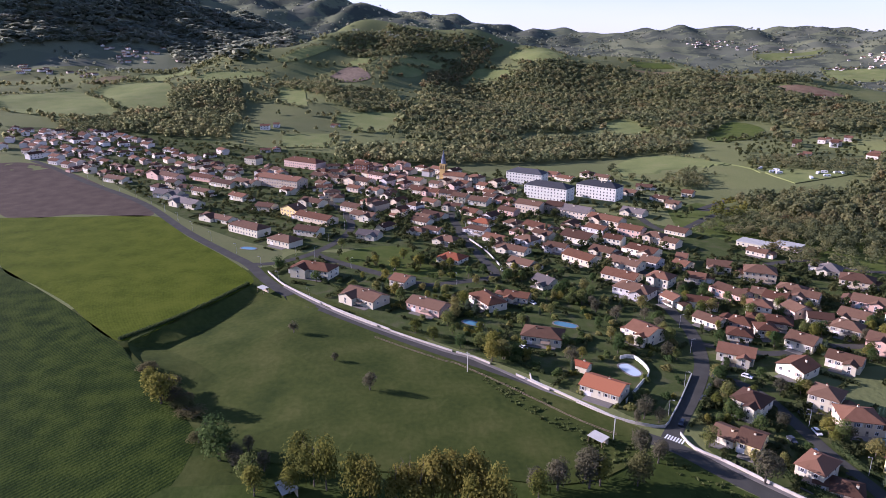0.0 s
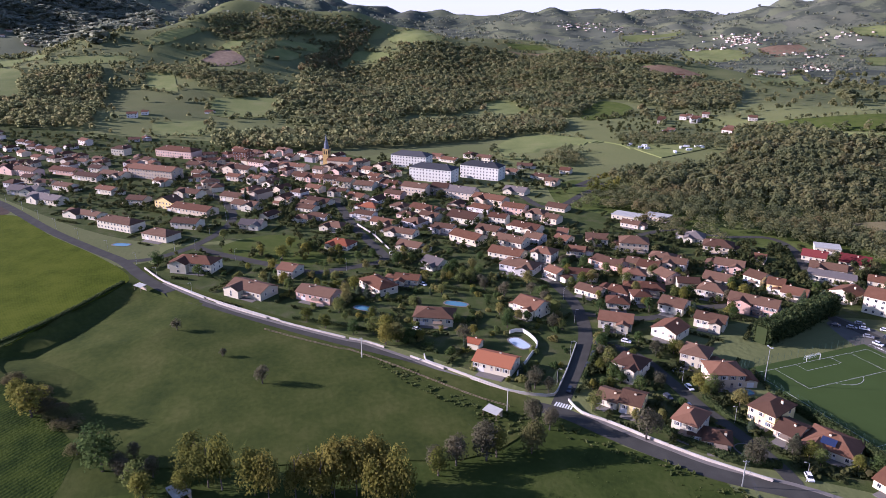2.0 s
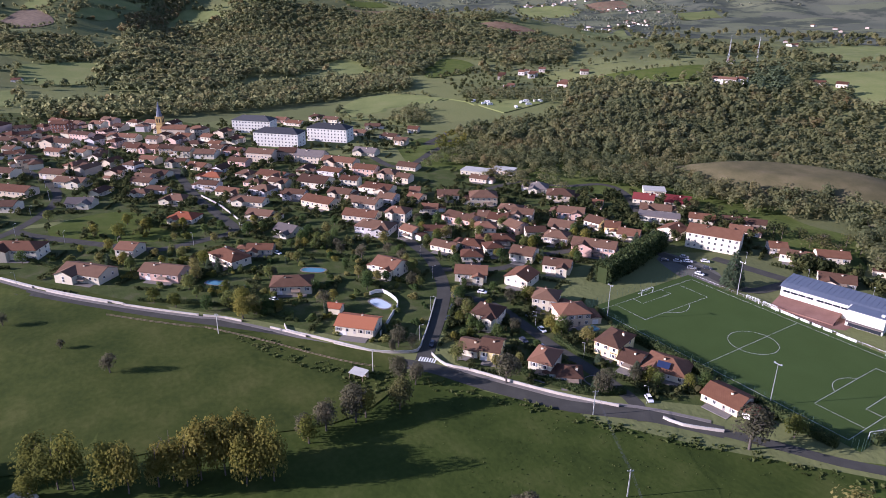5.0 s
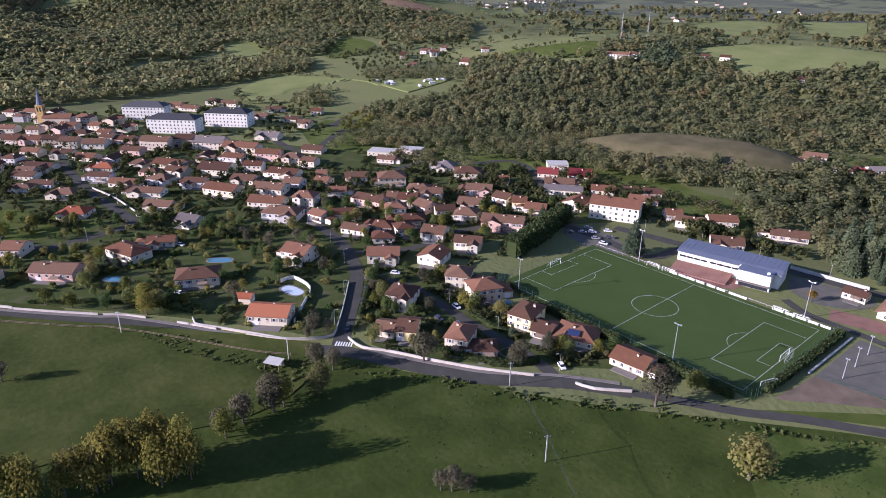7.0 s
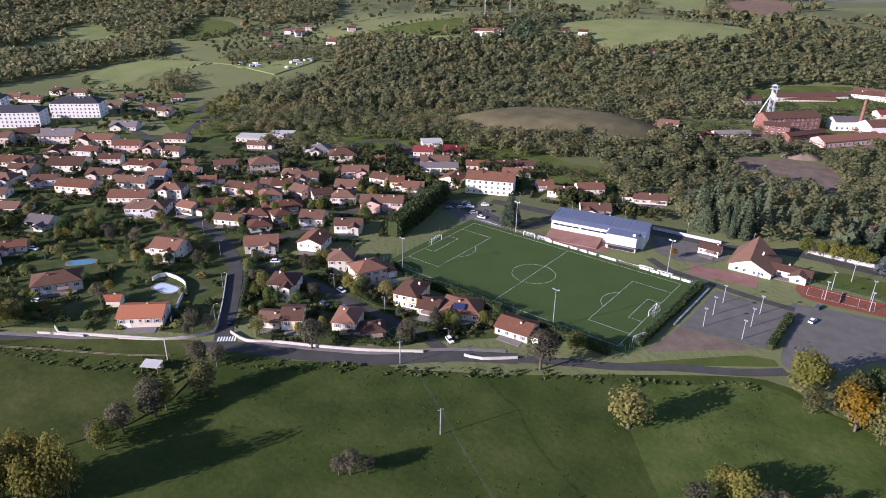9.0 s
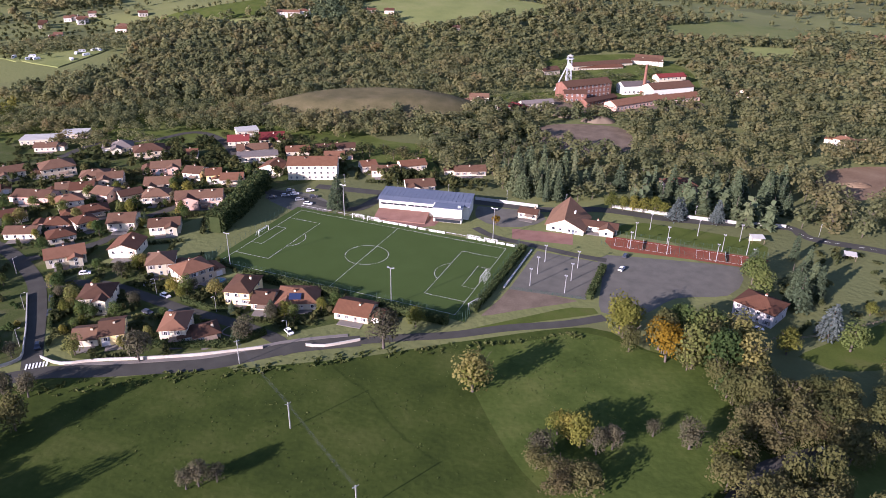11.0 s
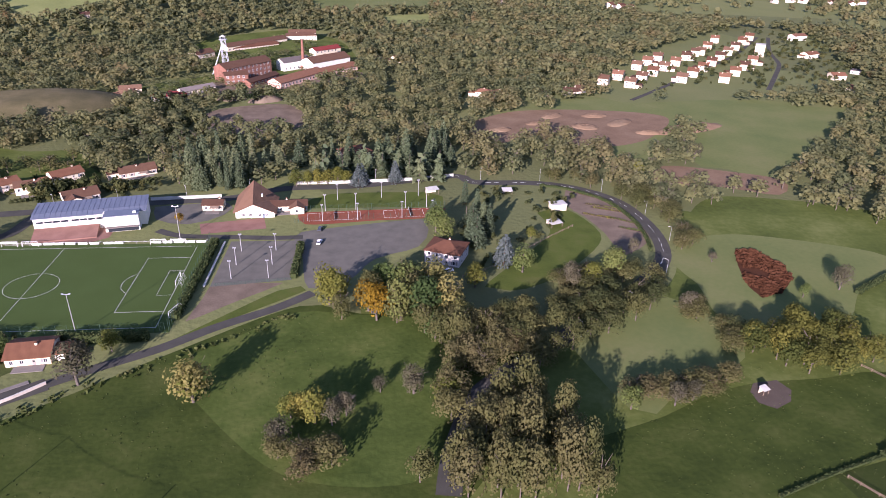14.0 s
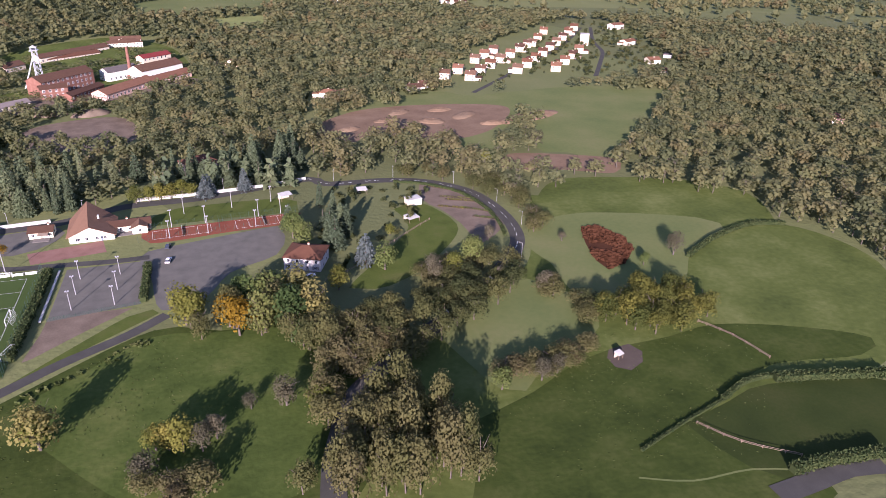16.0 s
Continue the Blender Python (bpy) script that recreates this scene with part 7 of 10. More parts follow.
MINE = [  # x, y, turn, width, depth, height, wall, roof, rows of windows, look
    (21.0, 336.9, 49, 45.2, 15, 10.5, "q", "d", 3, "tall red brick mine building with a brown roof"),
    (18.5, 315.8, 19, 17.4, 9, 7, "q", "d", 2, "red brick wing of the mine"),
    (37.4, 316.7, 60, 35.2, 8, 4, "q", "d", 1, "low brick shed with a dark roof"),
    (-51.1, 284.3, 19, 15.0, 9, 3.6, "c", "d", 1, "small cream mine house with a brown roof"),
    (-20.1, 264.5, 18, 14.8, 9, 3.6, "w", "m", 1, "white shed with a red sheet roof"),
    (-4.6, 285.4, 43, 26.4, 8, 3.4, "w", "k", 1, "long low white shed with a grey roof"),
    (-27.8, 410.8, 53, 19.3, 12, 4.5, "b", "d", 1, "beige mine house with a brown roof"),
    (11.4, 460.8, 45, 68.7, 11, 4.5, "w", "d", 1, "long low workshop with a weathered roof"),
    (52.6, 502.1, 6, 26.6, 12, 6.5, "W", "d", 2, "two-storey white mine house with a brown roof"),
    (80.5, 421.5, 40, 27.9, 10, 7, "w", "m", 2, "two-storey white house with a red sheet roof"),
    (57.0, 369.5, 39, 26.1, 12, 7, "W", "k", 1, "white mine hall with a grey roof"),
    (83.9, 375.9, 44, 41.1, 16, 7, "W", "d", 1, "white mine hall with a brown roof"),
    (64.2, 320.2, 55, 50.8, 13, 4.5, "p", "r", 1, "long pink shed with a faded red roof"),
    (92.8, 352.4, 48, 41.3, 12, 3.8, "p", "r", 1, "low pink shed with a faded red roof"),
]
# ---------- the land ----------
rings = np.concatenate([np.arange(0, 120, 40.0), np.arange(120, 520, 7.0), 520 * 1.0148 ** np.arange(0, 153)])
turns = np.concatenate([np.arange(20, 216, 0.45), np.arange(216, 380, 4.0)])
rr, tt = np.meshgrid(rings, np.radians(turns), indexing="ij")
gx, gy = rr * np.cos(tt) + 60, rr * np.sin(tt) - 100
gz = height(gx, gy)
nr, nt = rr.shape
gv = np.stack([gx.ravel(), gy.ravel(), gz.ravel()], 1)
gf = [(i * nt + j, (i + 1) * nt + j, (i + 1) * nt + (j + 1) % nt, i * nt + (j + 1) % nt) for i in range(nr - 1) for j in range(nt)]
def land_material(name="land", colours=((0.075, 0.088, 0.038), (0.105, 0.116, 0.048), (0.142, 0.136, 0.064)), fields=((0.085, 0.098, 0.042, 1), (0.11, 0.128, 0.05, 1), (0.13, 0.148, 0.056, 1), (0.095, 0.11, 0.046, 1), (0.15, 0.134, 0.074, 1)), size=40, scrub=0.0):
    """Meadow land: a patchwork of small fields, hedged and overgrown in between."""
    m = material(name, colours, size, 2.5, 0.95, 0.5, deep=0.6)
    t = m.node_tree
    n, link = t.nodes, t.links.new
    geo = n.new("ShaderNodeNewGeometry")
    warp = n.new("ShaderNodeTexNoise")
    warp.inputs["Scale"].default_value = 0.006
    link(geo.outputs["Position"], warp.inputs["Vector"])
    mul = n.new("ShaderNodeVectorMath")
    mul.operation, mul.inputs[1].default_value = "MULTIPLY_ADD", (90, 90, 0)
    link(warp.outputs["Color"], mul.inputs[0])
    link(geo.outputs["Position"], mul.inputs[2])
    cells = n.new("ShaderNodeTexVoronoi")
    cells.voronoi_dimensions = "2D"
    cells.inputs["Scale"].default_value = 1 / 130
    link(mul.outputs[0], cells.inputs["Vector"])
    tone = n.new("ShaderNodeValToRGB")
    e = tone.color_ramp.elements
    e[0].color, e[1].color = fields[0], fields[4]
    for at, c in ((0.3, fields[1]), (0.55, fields[2]), (0.75, fields[3])):
        e.new(at).color = c
    tone.color_ramp.interpolation = "CONSTANT"
    link(cells.outputs["Color"], tone.inputs[0])
    mix = n.new("ShaderNodeMix")
    mix.data_type = "RGBA"
    mix.inputs[0].default_value = 0.6
    b = n["Principled BSDF"]
    link(b.inputs["Base Color"].links[0].from_socket, mix.inputs[6])
    link(tone.outputs[0], mix.inputs[7])
    link(mix.outputs[2], b.inputs["Base Color"])
    if scrub:
        # copses and hedge banks scattered over far country
        patchy, edge, over = n.new("ShaderNodeTexNoise"), n.new("ShaderNodeMapRange"), n.new("ShaderNodeMix")
        patchy.inputs["Scale"].default_value, patchy.inputs["Detail"].default_value, patchy.inputs["Roughness"].default_value = 1 / 210, 7.0, 0.68
        link(geo.outputs["Position"], patchy.inputs["Vector"])
        edge.inputs[1].default_value, edge.inputs[2].default_value = 0.49, 0.55
        link(patchy.outputs["Fac"], edge.inputs[0])
        cover = n.new("ShaderNodeMath")
        cover.operation, cover.inputs[1].default_value = "MULTIPLY", scrub
        link(edge.outputs[0], cover.inputs[0])
        over.data_type = "RGBA"
        over.inputs[7].default_value = (0.045, 0.055, 0.042, 1)
        link(cover.outputs[0], over.inputs[0])
        link(mix.outputs[2], over.inputs[6])
        link(over.outputs[2], b.inputs["Base Color"])
    return m


# far country in greyed tones: distance haze is put into the colour
hazed_land = land_material("hazy_distant_land", ((0.075, 0.085, 0.06), (0.1, 0.108, 0.075), (0.135, 0.13, 0.095)), ((0.08, 0.094, 0.066, 1), (0.11, 0.128, 0.07, 1), (0.135, 0.152, 0.08, 1), (0.09, 0.1, 0.07, 1), (0.155, 0.135, 0.1, 1)), 160, 0.85)
# the hazed tones start 1950 m from the drone
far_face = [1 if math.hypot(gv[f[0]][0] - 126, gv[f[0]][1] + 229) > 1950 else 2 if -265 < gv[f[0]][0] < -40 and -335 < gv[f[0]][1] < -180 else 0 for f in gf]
ground = new("ground", flat_mesh("ground", gv, gf, [land_material(scrub=0.0), hazed_land, MAT["grass"]], far_face, smooth=True))
tagged(ground, "rolling meadow land with hills, green and olive grass", "ground", kind="structure")

for name, key, lift, poly in AREAS:
    far = ground_z(*poly[0]) > 0.5 or ground_z(*poly[len(poly) // 2]) > 0.5
    ob = new(name, patch(poly, lift, MAT[key], name, 25.0 if far else 7.0 if name == "pasture" else 0.0))
    tagged(ob, AREA_LABEL[key], "ground", kind="structure")

# pasture round the roads
ROAD_LINES = {}
for i, (name, wide, pts) in enumerate(ROADS):
    line = smooth_line(pts)
    ROAD_LINES[name] = (line, wide)
    ob = new(name, ribbon(name, line, wide / 2, -wide / 2, 0.07 + 0.005 * i, MAT["asphalt"]))
    tagged(ob, "grey asphalt road with worn edges", "road", kind="structure")

# footway and low white wall along the main road
line, wide = ROAD_LINES["main_road"]
start = int(np.argmin(np.hypot(line[:, 0] + 230, line[:, 1] + 248)))
stop = int(np.argmin(np.hypot(line[:, 0] + 62, line[:, 1] + 124)))
walk_line = line[start:stop]
tagged(new("pavement", ribbon("pavement", walk_line, wide / 2 + 1.7, wide / 2, 0.05, MAT["paving"], 0.14)), "pale footway with a kerb beside the road", "pavement", kind="structure")
end = int(np.argmin(np.hypot(line[:, 0] - 60, line[:, 1] + 40)))
begin = int(np.argmin(np.hypot(line[:, 0] + 48, line[:, 1] + 112)))
tagged(new("pavement", ribbon("pavement", line[begin:end], wide / 2 + 1.6, wide / 2, 0.05, MAT["paving"], 0.14)), "pale footway with a kerb beside the road", "pavement", kind="structure")


def wall_along(pts, tall, label, mat, thick=0.25, category="wall"):
    l = smooth_line(pts, 3.0)
    s = thing("garden_wall", pose(0, 0, 0), label, category, me=ribbon("garden_wall", l, thick / 2, -thick / 2, 0.0, MAT[mat], tall))
    part("coping", ribbon("coping", l, thick / 2 + 0.06, -thick / 2 - 0.06, tall, MAT["concrete"], 0.08), s)
    return s


def offset_points(l, off):
    return [tuple(p) for p in sides(l, off)[::2]]


cuts = [0, 0.22, 0.42, 0.6, 0.71, 0.74, 0.86, 0.88, 1.0]
n = len(walk_line)
for a, b in zip(cuts[:-1], cuts[1:]):
    piece = walk_line[int(a * n):int(b * n)]
    if len(piece) > 4 and (a, b) not in ((0.71, 0.74), (0.86, 0.88)):
        wall_along(offset_points(piece, wide / 2 + 2.0), 0.85, "low cream rendered garden wall along the road", "gardenwall")
for pts in WALLS:
    wall_along(pts, 1.0, "low cream rendered garden wall", "gardenwall")

for pts in PATHS:
    tagged(new("footpath", ribbon("footpath", smooth_line(pts), 0.3, -0.3, 0.035, MAT["lawn_dry"])), "trodden track through the pasture", "path", kind="structure")

# pedestrian crossing
stripe = Shape().box(-0.25, 0.25, -1.5, 1.5, 0, 0.012).mesh("stripe", MAT["paint"])
zebra = thing("pedestrian_crossing", pose(-56.5, -112.5, 0.2, 0, 0, 42), "white painted zebra crossing on asphalt", "road marking", kind="structure")
for i in range(7):
    part("stripe", stripe, zebra, pose(0.95 * (i - 3), 0, 0))
line, wide = ROAD_LINES["upper_road"]
dashes = thing("road_marking", pose(0, 0, 0), "dashed white centre line on the bend", "road marking", kind="structure")
dash = Shape().box(-1.3, 1.3, -0.08, 0.08, 0, 0.012).mesh("dash", MAT["paint"])
run = np.concatenate([[0], np.cumsum(np.hypot(*np.diff(line, axis=0).T))])
for s in np.arange(235, run[-1] - 60, 6.5):
    k = min(int(np.searchsorted(run, s)), len(line) - 2)
    d = line[k + 1] - line[k]
    part("dash", dash, dashes, pose(line[k][0], line[k][1], 0.17, 0, 0, math.degrees(math.atan2(d[1], d[0]))))

# ---------- football ground ----------
HALF_L, HALF_W = 52.0, 30.3
pitch = new("pitch", Shape().box(-HALF_L - 4, HALF_L + 5, -HALF_W - 3, HALF_W + 3, -0.2, 0.10).mesh("pitch", MAT["turf"]))
tagged(pitch, "green artificial turf football pitch with white lines", "pitch", kind="structure")


def mark(x0, x1, y0, y1):
    me = Shape().box(x0, x1, y0, y1, 0.10, 0.112).mesh("line", MAT["marking"])
    part("line", me, pitch)


def ring(cx, cy, r, a0, a1):
    s = Shape()
    k = 40
    v = []
    for i in range(k + 1):
        a = radians(a0 + (a1 - a0) * i / k)
        for q in (r - 0.07, r + 0.07):
            v.append((cx + q * math.cos(a), cy + q * math.sin(a), 0.112))
    s.add(v, [(2 * i, 2 * i + 1, 2 * i + 3, 2 * i + 2) for i in range(k)])
    part("line", s.mesh("line", MAT["marking"]), pitch)


W2 = 0.06
for y in (-HALF_W, HALF_W):
    mark(-HALF_L, HALF_L, y - W2, y + W2)
for x in (-HALF_L, 0, HALF_L):
    mark(x - W2, x + W2, -HALF_W, HALF_W)
ring(0, 0, 9.15, 0, 360)
for s in (-1, 1):
    for deep, broad in ((16.5, 20.16), (5.5, 9.16)):
        xa, xb = sorted((s * HALF_L, s * (HALF_L - deep)))
        for y in (-broad, broad):
            mark(xa, xb, y - W2, y + W2)
        x = s * (HALF_L - deep)
        mark(x - W2, x + W2, -broad, broad)
    ring(s * (HALF_L - 11), 0, 9.15, (180 if s > 0 else 0) - 53, (180 if s > 0 else 0) + 53)


def goal(x, y, turn, wide, label, deep=1.9, tall=2.44):
    g = thing("football_goal", pose(x, y, 0.11, 0, 0, turn), label, "goal", "goals of the pitch")
    post = Shape().tube((0, 0, 0), (0, 0, tall), 0.09, 0.09, 8).mesh("post", MAT["paint"])
    for s in (-1, 1):
        part("post", post, g, pose(0, s * wide / 2, 0))
    part("crossbar", Shape().tube((0, -wide / 2, tall), (0, wide / 2, tall), 0.09, 0.09, 8).mesh("crossbar", MAT["paint"]), g)
    net = Shape()
    for i in range(9):
        y = -wide / 2 + wide * i / 8
        net.tube((0, y, tall), (deep * 0.5, y, tall), 0.02, 0.02, 4).tube((deep * 0.5, y, tall), (deep, y, 0), 0.02, 0.02, 4)
    for i in range(5):
        f = i / 4
        net.tube((deep * (0.5 + 0.5 * f), -wide / 2, tall * (1 - f)), (deep * (0.5 + 0.5 * f), wide / 2, tall * (1 - f)), 0.02, 0.02, 4)
    part("net", net.mesh("net", MAT["paint"]), g)


goal(HALF_L, 0, 0, 7.32, "white football goal with net at the end line")
goal(-HALF_L, 0, 180, 7.32, "white football goal with net at the end line")
goal(56, -22, -20, 6.0, "small white training goal standing behind the corner")
for x in (-22, 36):
    for k in (0, 8):
        goal(x + k, HALF_W + 2.2, 90, 6.0, "small white training goal beside the touchline", 1.5, 2.1)


def mast(x, y, tall, turn, label="tall grey floodlight mast", arms=2, group="floodlights", reach=1.3):
    m = thing("floodlight", pose(x, y, ground_z(x, y), 0, 0, turn), label, "floodlight", group)
    part("pole", Shape().tube((0, 0, 0), (0, 0, tall), 0.17, 0.09, 8).mesh("pole", MAT["metal"]), m)
    part("crossarm", Shape().box(-reach, reach, -0.08, 0.08, tall - 0.2, tall).mesh("crossarm", MAT["metal"]), m)
    lamp = Shape().box(-0.26, 0.26, -0.3, 0.2, -0.1, 0.12).mesh("lamp_head", MAT["metal"])
    for i in range(arms):
        part("lamp_head", lamp, m, pose(0.85 * reach * (2 * i / max(1, arms - 1) - 1), 0, tall + 0.1, 25))


for x, y in ((-44, -33.5), (28, -33.5), (-30, 33.5), (44, 36)):
    mast(x, y, 15.5, 0 if y < 0 else 180)

# hoardings and rail on the far touchline
rail = thing("touchline_rail", pose(0, HALF_W + 3.4, 0), "galvanised rail along the touchline", "railing")
bar = Shape().tube((-54, 0, 1.05), (56, 0, 1.05), 0.04, 0.04, 6).mesh("bar", MAT["metal"])
part("bar", bar, rail)
post = Shape().tube((0, 0, 0), (0, 0, 1.05), 0.04, 0.04, 6).mesh("post", MAT["metal"])
for i in range(38):
    part("post", post, rail, pose(-54 + 3 * i, 0, 0))
board = Shape().box(-1.8, 1.8, -0.04, 0.04, 0.1, 0.95).mesh("advertising_board", MAT["paint"])
for x in (-12, -7.5, -3.5, 1, 6, 10.5, 16, 20, 35, 39.5, 44, 48.5, 53):
    thing("advertising_board", pose(x, HALF_W + 3.1, 0.1), "plain white advertising board on the touchline rail", "board", "boards of the touchline", board)


def mesh_fence(pts, tall, label="tall green wire mesh fence on posts"):
    l = smooth_line(pts, 3.0)
    f = thing("fence", pose(0, 0, 0), label, "fence")
    s = Shape()
    for a, b in zip(l[:-1], l[1:]):
        for z in np.linspace(0.1, tall, 9):
            s.tube((a[0], a[1], z + ground_z(*a)), (b[0], b[1], z + ground_z(*b)), 0.012, 0.012, 3)
    part("netting", s.mesh("netting", MAT["fence"]), f)
    post = Shape().tube((0, 0, 0), (0, 0, tall), 0.05, 0.05, 6).mesh("post", MAT["fence"])
    for a in l:
        part("post", post, f, pose(a[0], a[1], ground_z(*a)))


mesh_fence([(-56, -33.6), (-20, -33.6), (56, -33.6)], 4.0)
mesh_fence([(57, -33), (57.2, 0), (57, 33)], 5.0)
mesh_fence([(-56.2, -33), (-56.2, 33)], 4.0)

# ---------- houses ----------
window_mesh = Shape().box(-0.62, 0.62, -0.05, 0.03, -0.72, 0.72, 0).box(-0.5, 0.5, -0.062, -0.052, -0.6, 0.6, 1).box(-0.03, 0.03, -0.075, -0.064, -0.6, 0.6, 0).mesh("window", MAT["frame"], MAT["glass"])
shutter_mesh = Shape().box(-0.31, 0.31, -0.07, 0.0, -0.72, 0.72).mesh("shutter", MAT["shutter"])
door_mesh = Shape().box(-0.5, 0.5, -0.05, 0.03, 0, 2.1, 0).box(-0.28, 0.28, -0.062, -0.052, 1.2, 1.85, 1).mesh("door", MAT["shutter"], MAT["glass"])
garage_mesh = Shape().box(-1.25, 1.25, -0.05, 0.03, 0, 2.1).mesh("garage_door", MAT["frame"])
chimney_mesh = Shape().box(-0.35, 0.35, -0.3, 0.3, -0.8, 1.0, 0).box(-0.42, 0.42, -0.37, 0.37, 1.0, 1.12, 1).box(-0.2, 0.2, -0.18, 0.18, 1.12, 1.4, 1).mesh("chimney", MAT["w"], MAT["r"])
WALL_WORD = {"w": "white rendered", "W": "bright white rendered", "c": "cream rendered", "p": "pink rendered", "y": "yellow rendered", "b": "beige rendered", "g": "grey rendered", "s": "brown stone", "q": "red brick"}
ROOF_WORD = {"o": "bright orange tiled roof", "r": "weathered red tiled roof", "d": "brown tiled roof", "k": "grey tiled roof", "K": "dark slate roof", "m": "red sheet roof", "w": "flat white roof"}


def roof_shape(w, d, z, style, pitch_deg, over=0.5, thick=0.22):
    """A roof over a plan w by d with its eaves at z: 'g' ridge along the front, 'e' ridge across it, 'h' hipped, 'f' flat."""
    s = Shape()
    if style == "f":
        s.box(-w / 2 - 0.2, w / 2 + 0.2, -d / 2 - 0.2, d / 2 + 0.2, z, z + 0.45)
        return s, z + 0.4
    a, b = (w / 2 + over, d / 2 + over)
    turn = style == "e"
    if turn:
        a, b = b, a
    long_hip = style == "h"
    if long_hip and b > a:
        turn, a, b = True, b, a
    up = b * math.tan(radians(pitch_deg))
    low = z - over * math.tan(radians(pitch_deg))
    r = a - b * 0.95 if long_hip else a
    r = max(r, 0.2)
    top = [(-a, -b, low), (a, -b, low), (a, b, low), (-a, b, low), (-r, 0, low + up), (r, 0, low + up)]
    v = [(x, y, q + thick) for x, y, q in top] + top
    f = [(0, 1, 5, 4), (2, 3, 4, 5), (1, 2, 5), (3, 0, 4), (7, 6, 10, 11), (9, 8, 11, 10), (8, 7, 11), (6, 9, 10)]
    f += [(6, 7, 1, 0), (7, 8, 2, 1), (8, 9, 3, 2), (9, 6, 0, 3)]
    if not long_hip:
        f = [q for q in f if q not in ((1, 2, 5), (3, 0, 4), (8, 7, 11), (6, 9, 10), (7, 8, 2, 1), (9, 6, 0, 3))]
        f += [(1, 5, 11, 7), (5, 2, 8, 11), (4, 0, 6, 10), (3, 4, 10, 9)]
    if turn:
        v = [(-y, x, q) for x, y, q in v]
    s.add(v, f)
    return s, low + up


BUILT, PLOTS = [], []


def house(x, y, turn, w, d, floors, wall, style, roof, group="", seed=0, bare=False):
    """A dwelling: walls with gables, roof and chimney, windows with shutters, a door and a garage door."""
    rnd = random.Random(seed)
    if roof == "r" and random.Random(seed + 7000).random() < 0.35:
        roof = "d"
    z0 = ground_z(x, y)
    wall_h = {1: 2.9, 1.5: 4.1, 2: 5.4, 2.5: 7.0, 3: 8.3, 4: 11.4}[floors]
    slope = 22 if style == "h" else 21
    if roof == "k" and floors < 3:
        slope = 27
    storeys = {1: "single-storey", 1.5: "low", 2: "two-storey", 2.5: "tall", 3: "three-storey", 4: "four-storey"}[floors]
    kind = "apartment block" if floors >= 3 and w > 20 else "house"
    label = f"{storeys} {WALL_WORD[wall]} {kind} with {ROOF_WORD.get(roof, 'brown tiled roof')}"
    h = thing("apartment_block" if kind != "house" else "house", pose(x, y, z0, 0, 0, turn), label, "house" if kind == "house" else "building", group)
    BUILT.append((x, y, max(w, d) / 2 + 1))
    PLOTS.append((x, y, turn, w, d))
    s = Shape()
    s.box(-w / 2, w / 2, -d / 2, d / 2, -0.5, wall_h)
    tan = math.tan(radians(slope))
    if style == "g":
        for sx in (-1, 1):
            q = sx * (w / 2 - 0.01)
            s.add([(q, -d / 2, wall_h), (q, d / 2, wall_h), (q, 0, wall_h + d / 2 * tan), (q - sx * 0.3, -d / 2, wall_h), (q - sx * 0.3, d / 2, wall_h), (q - sx * 0.3, 0, wall_h + d / 2 * tan)], [(0, 1, 2), (3, 5, 4), (0, 2, 5, 3), (1, 4, 5, 2)])
    if style == "e":
        for sy in (-1, 1):
            q = sy * (d / 2 - 0.01)
            s.add([(-w / 2, q, wall_h), (w / 2, q, wall_h), (0, q, wall_h + w / 2 * tan), (-w / 2, q - sy * 0.3, wall_h), (w / 2, q - sy * 0.3, wall_h), (0, q - sy * 0.3, wall_h + w / 2 * tan)], [(0, 1, 2), (3, 5, 4), (0, 2, 5, 3), (1, 4, 5, 2)])
    part("wall", s.mesh("wall", MAT[wall]), h)
    rs, top = roof_shape(w, d, wall_h, style, slope)
    rf = part("roof", rs.mesh("roof", MAT[roof if roof != "w" else "concrete"]), h)
    if style != "f":
        for k in range(2 if w > 18 else 1):
            cx = rnd.uniform(-0.3, 0.3) * w if style != "e" else rnd.choice((-0.2, 0.2)) * w
            cy = rnd.choice((-0.12, 0.12)) * d
            part("chimney", chimney_mesh, rf, pose(cx, cy, top - abs(cy) * tan - 0.1))
    if bare:
        return h
    if floors <= 2 and style in "gh" and w > 10.5 and rnd.random() < 0.5:
        # a gabled cross wing that steps forward from the front
        cw, cd, cx, ch = rnd.uniform(0.34, 0.46) * w, rnd.uniform(2.2, 3.6), rnd.choice((-1, 1)) * 0.24 * w, wall_h - rnd.choice((0.0, 0.0, 0.5))
        front = -d / 2 - cd
        ws = Shape().box(cx - cw / 2, cx + cw / 2, front, -d / 2 + 0.02, -0.4, ch)
        ws.add([(cx - cw / 2, front + 0.01, ch), (cx + cw / 2, front + 0.01, ch), (cx, front + 0.01, ch + cw / 2 * tan), (cx - cw / 2, front + 0.3, ch), (cx + cw / 2, front + 0.3, ch), (cx, front + 0.3, ch + cw / 2 * tan)], [(0, 1, 2), (3, 5, 4), (0, 2, 5, 3), (1, 4, 5, 2)])
        cross = part("cross_wing", ws.mesh("cross_wing", MAT[wall]), h)
        back = min(0.0, -d / 2 + cw / 2 + 0.6)
        cr, _ = roof_shape(cw, back - front, ch + 0.03, "e", slope, 0.45)
        part("wing_roof", cr.mesh("wing_roof", MAT[roof if roof != "w" else "r"]), cross, pose(cx, (front + back) / 2, 0))
        for zc in ((1.5,) if ch < 3.5 else (1.5, 3.0) if ch < 4.5 else (1.5, 4.1)):
            part("window", window_mesh, cross, pose(cx, front, zc))
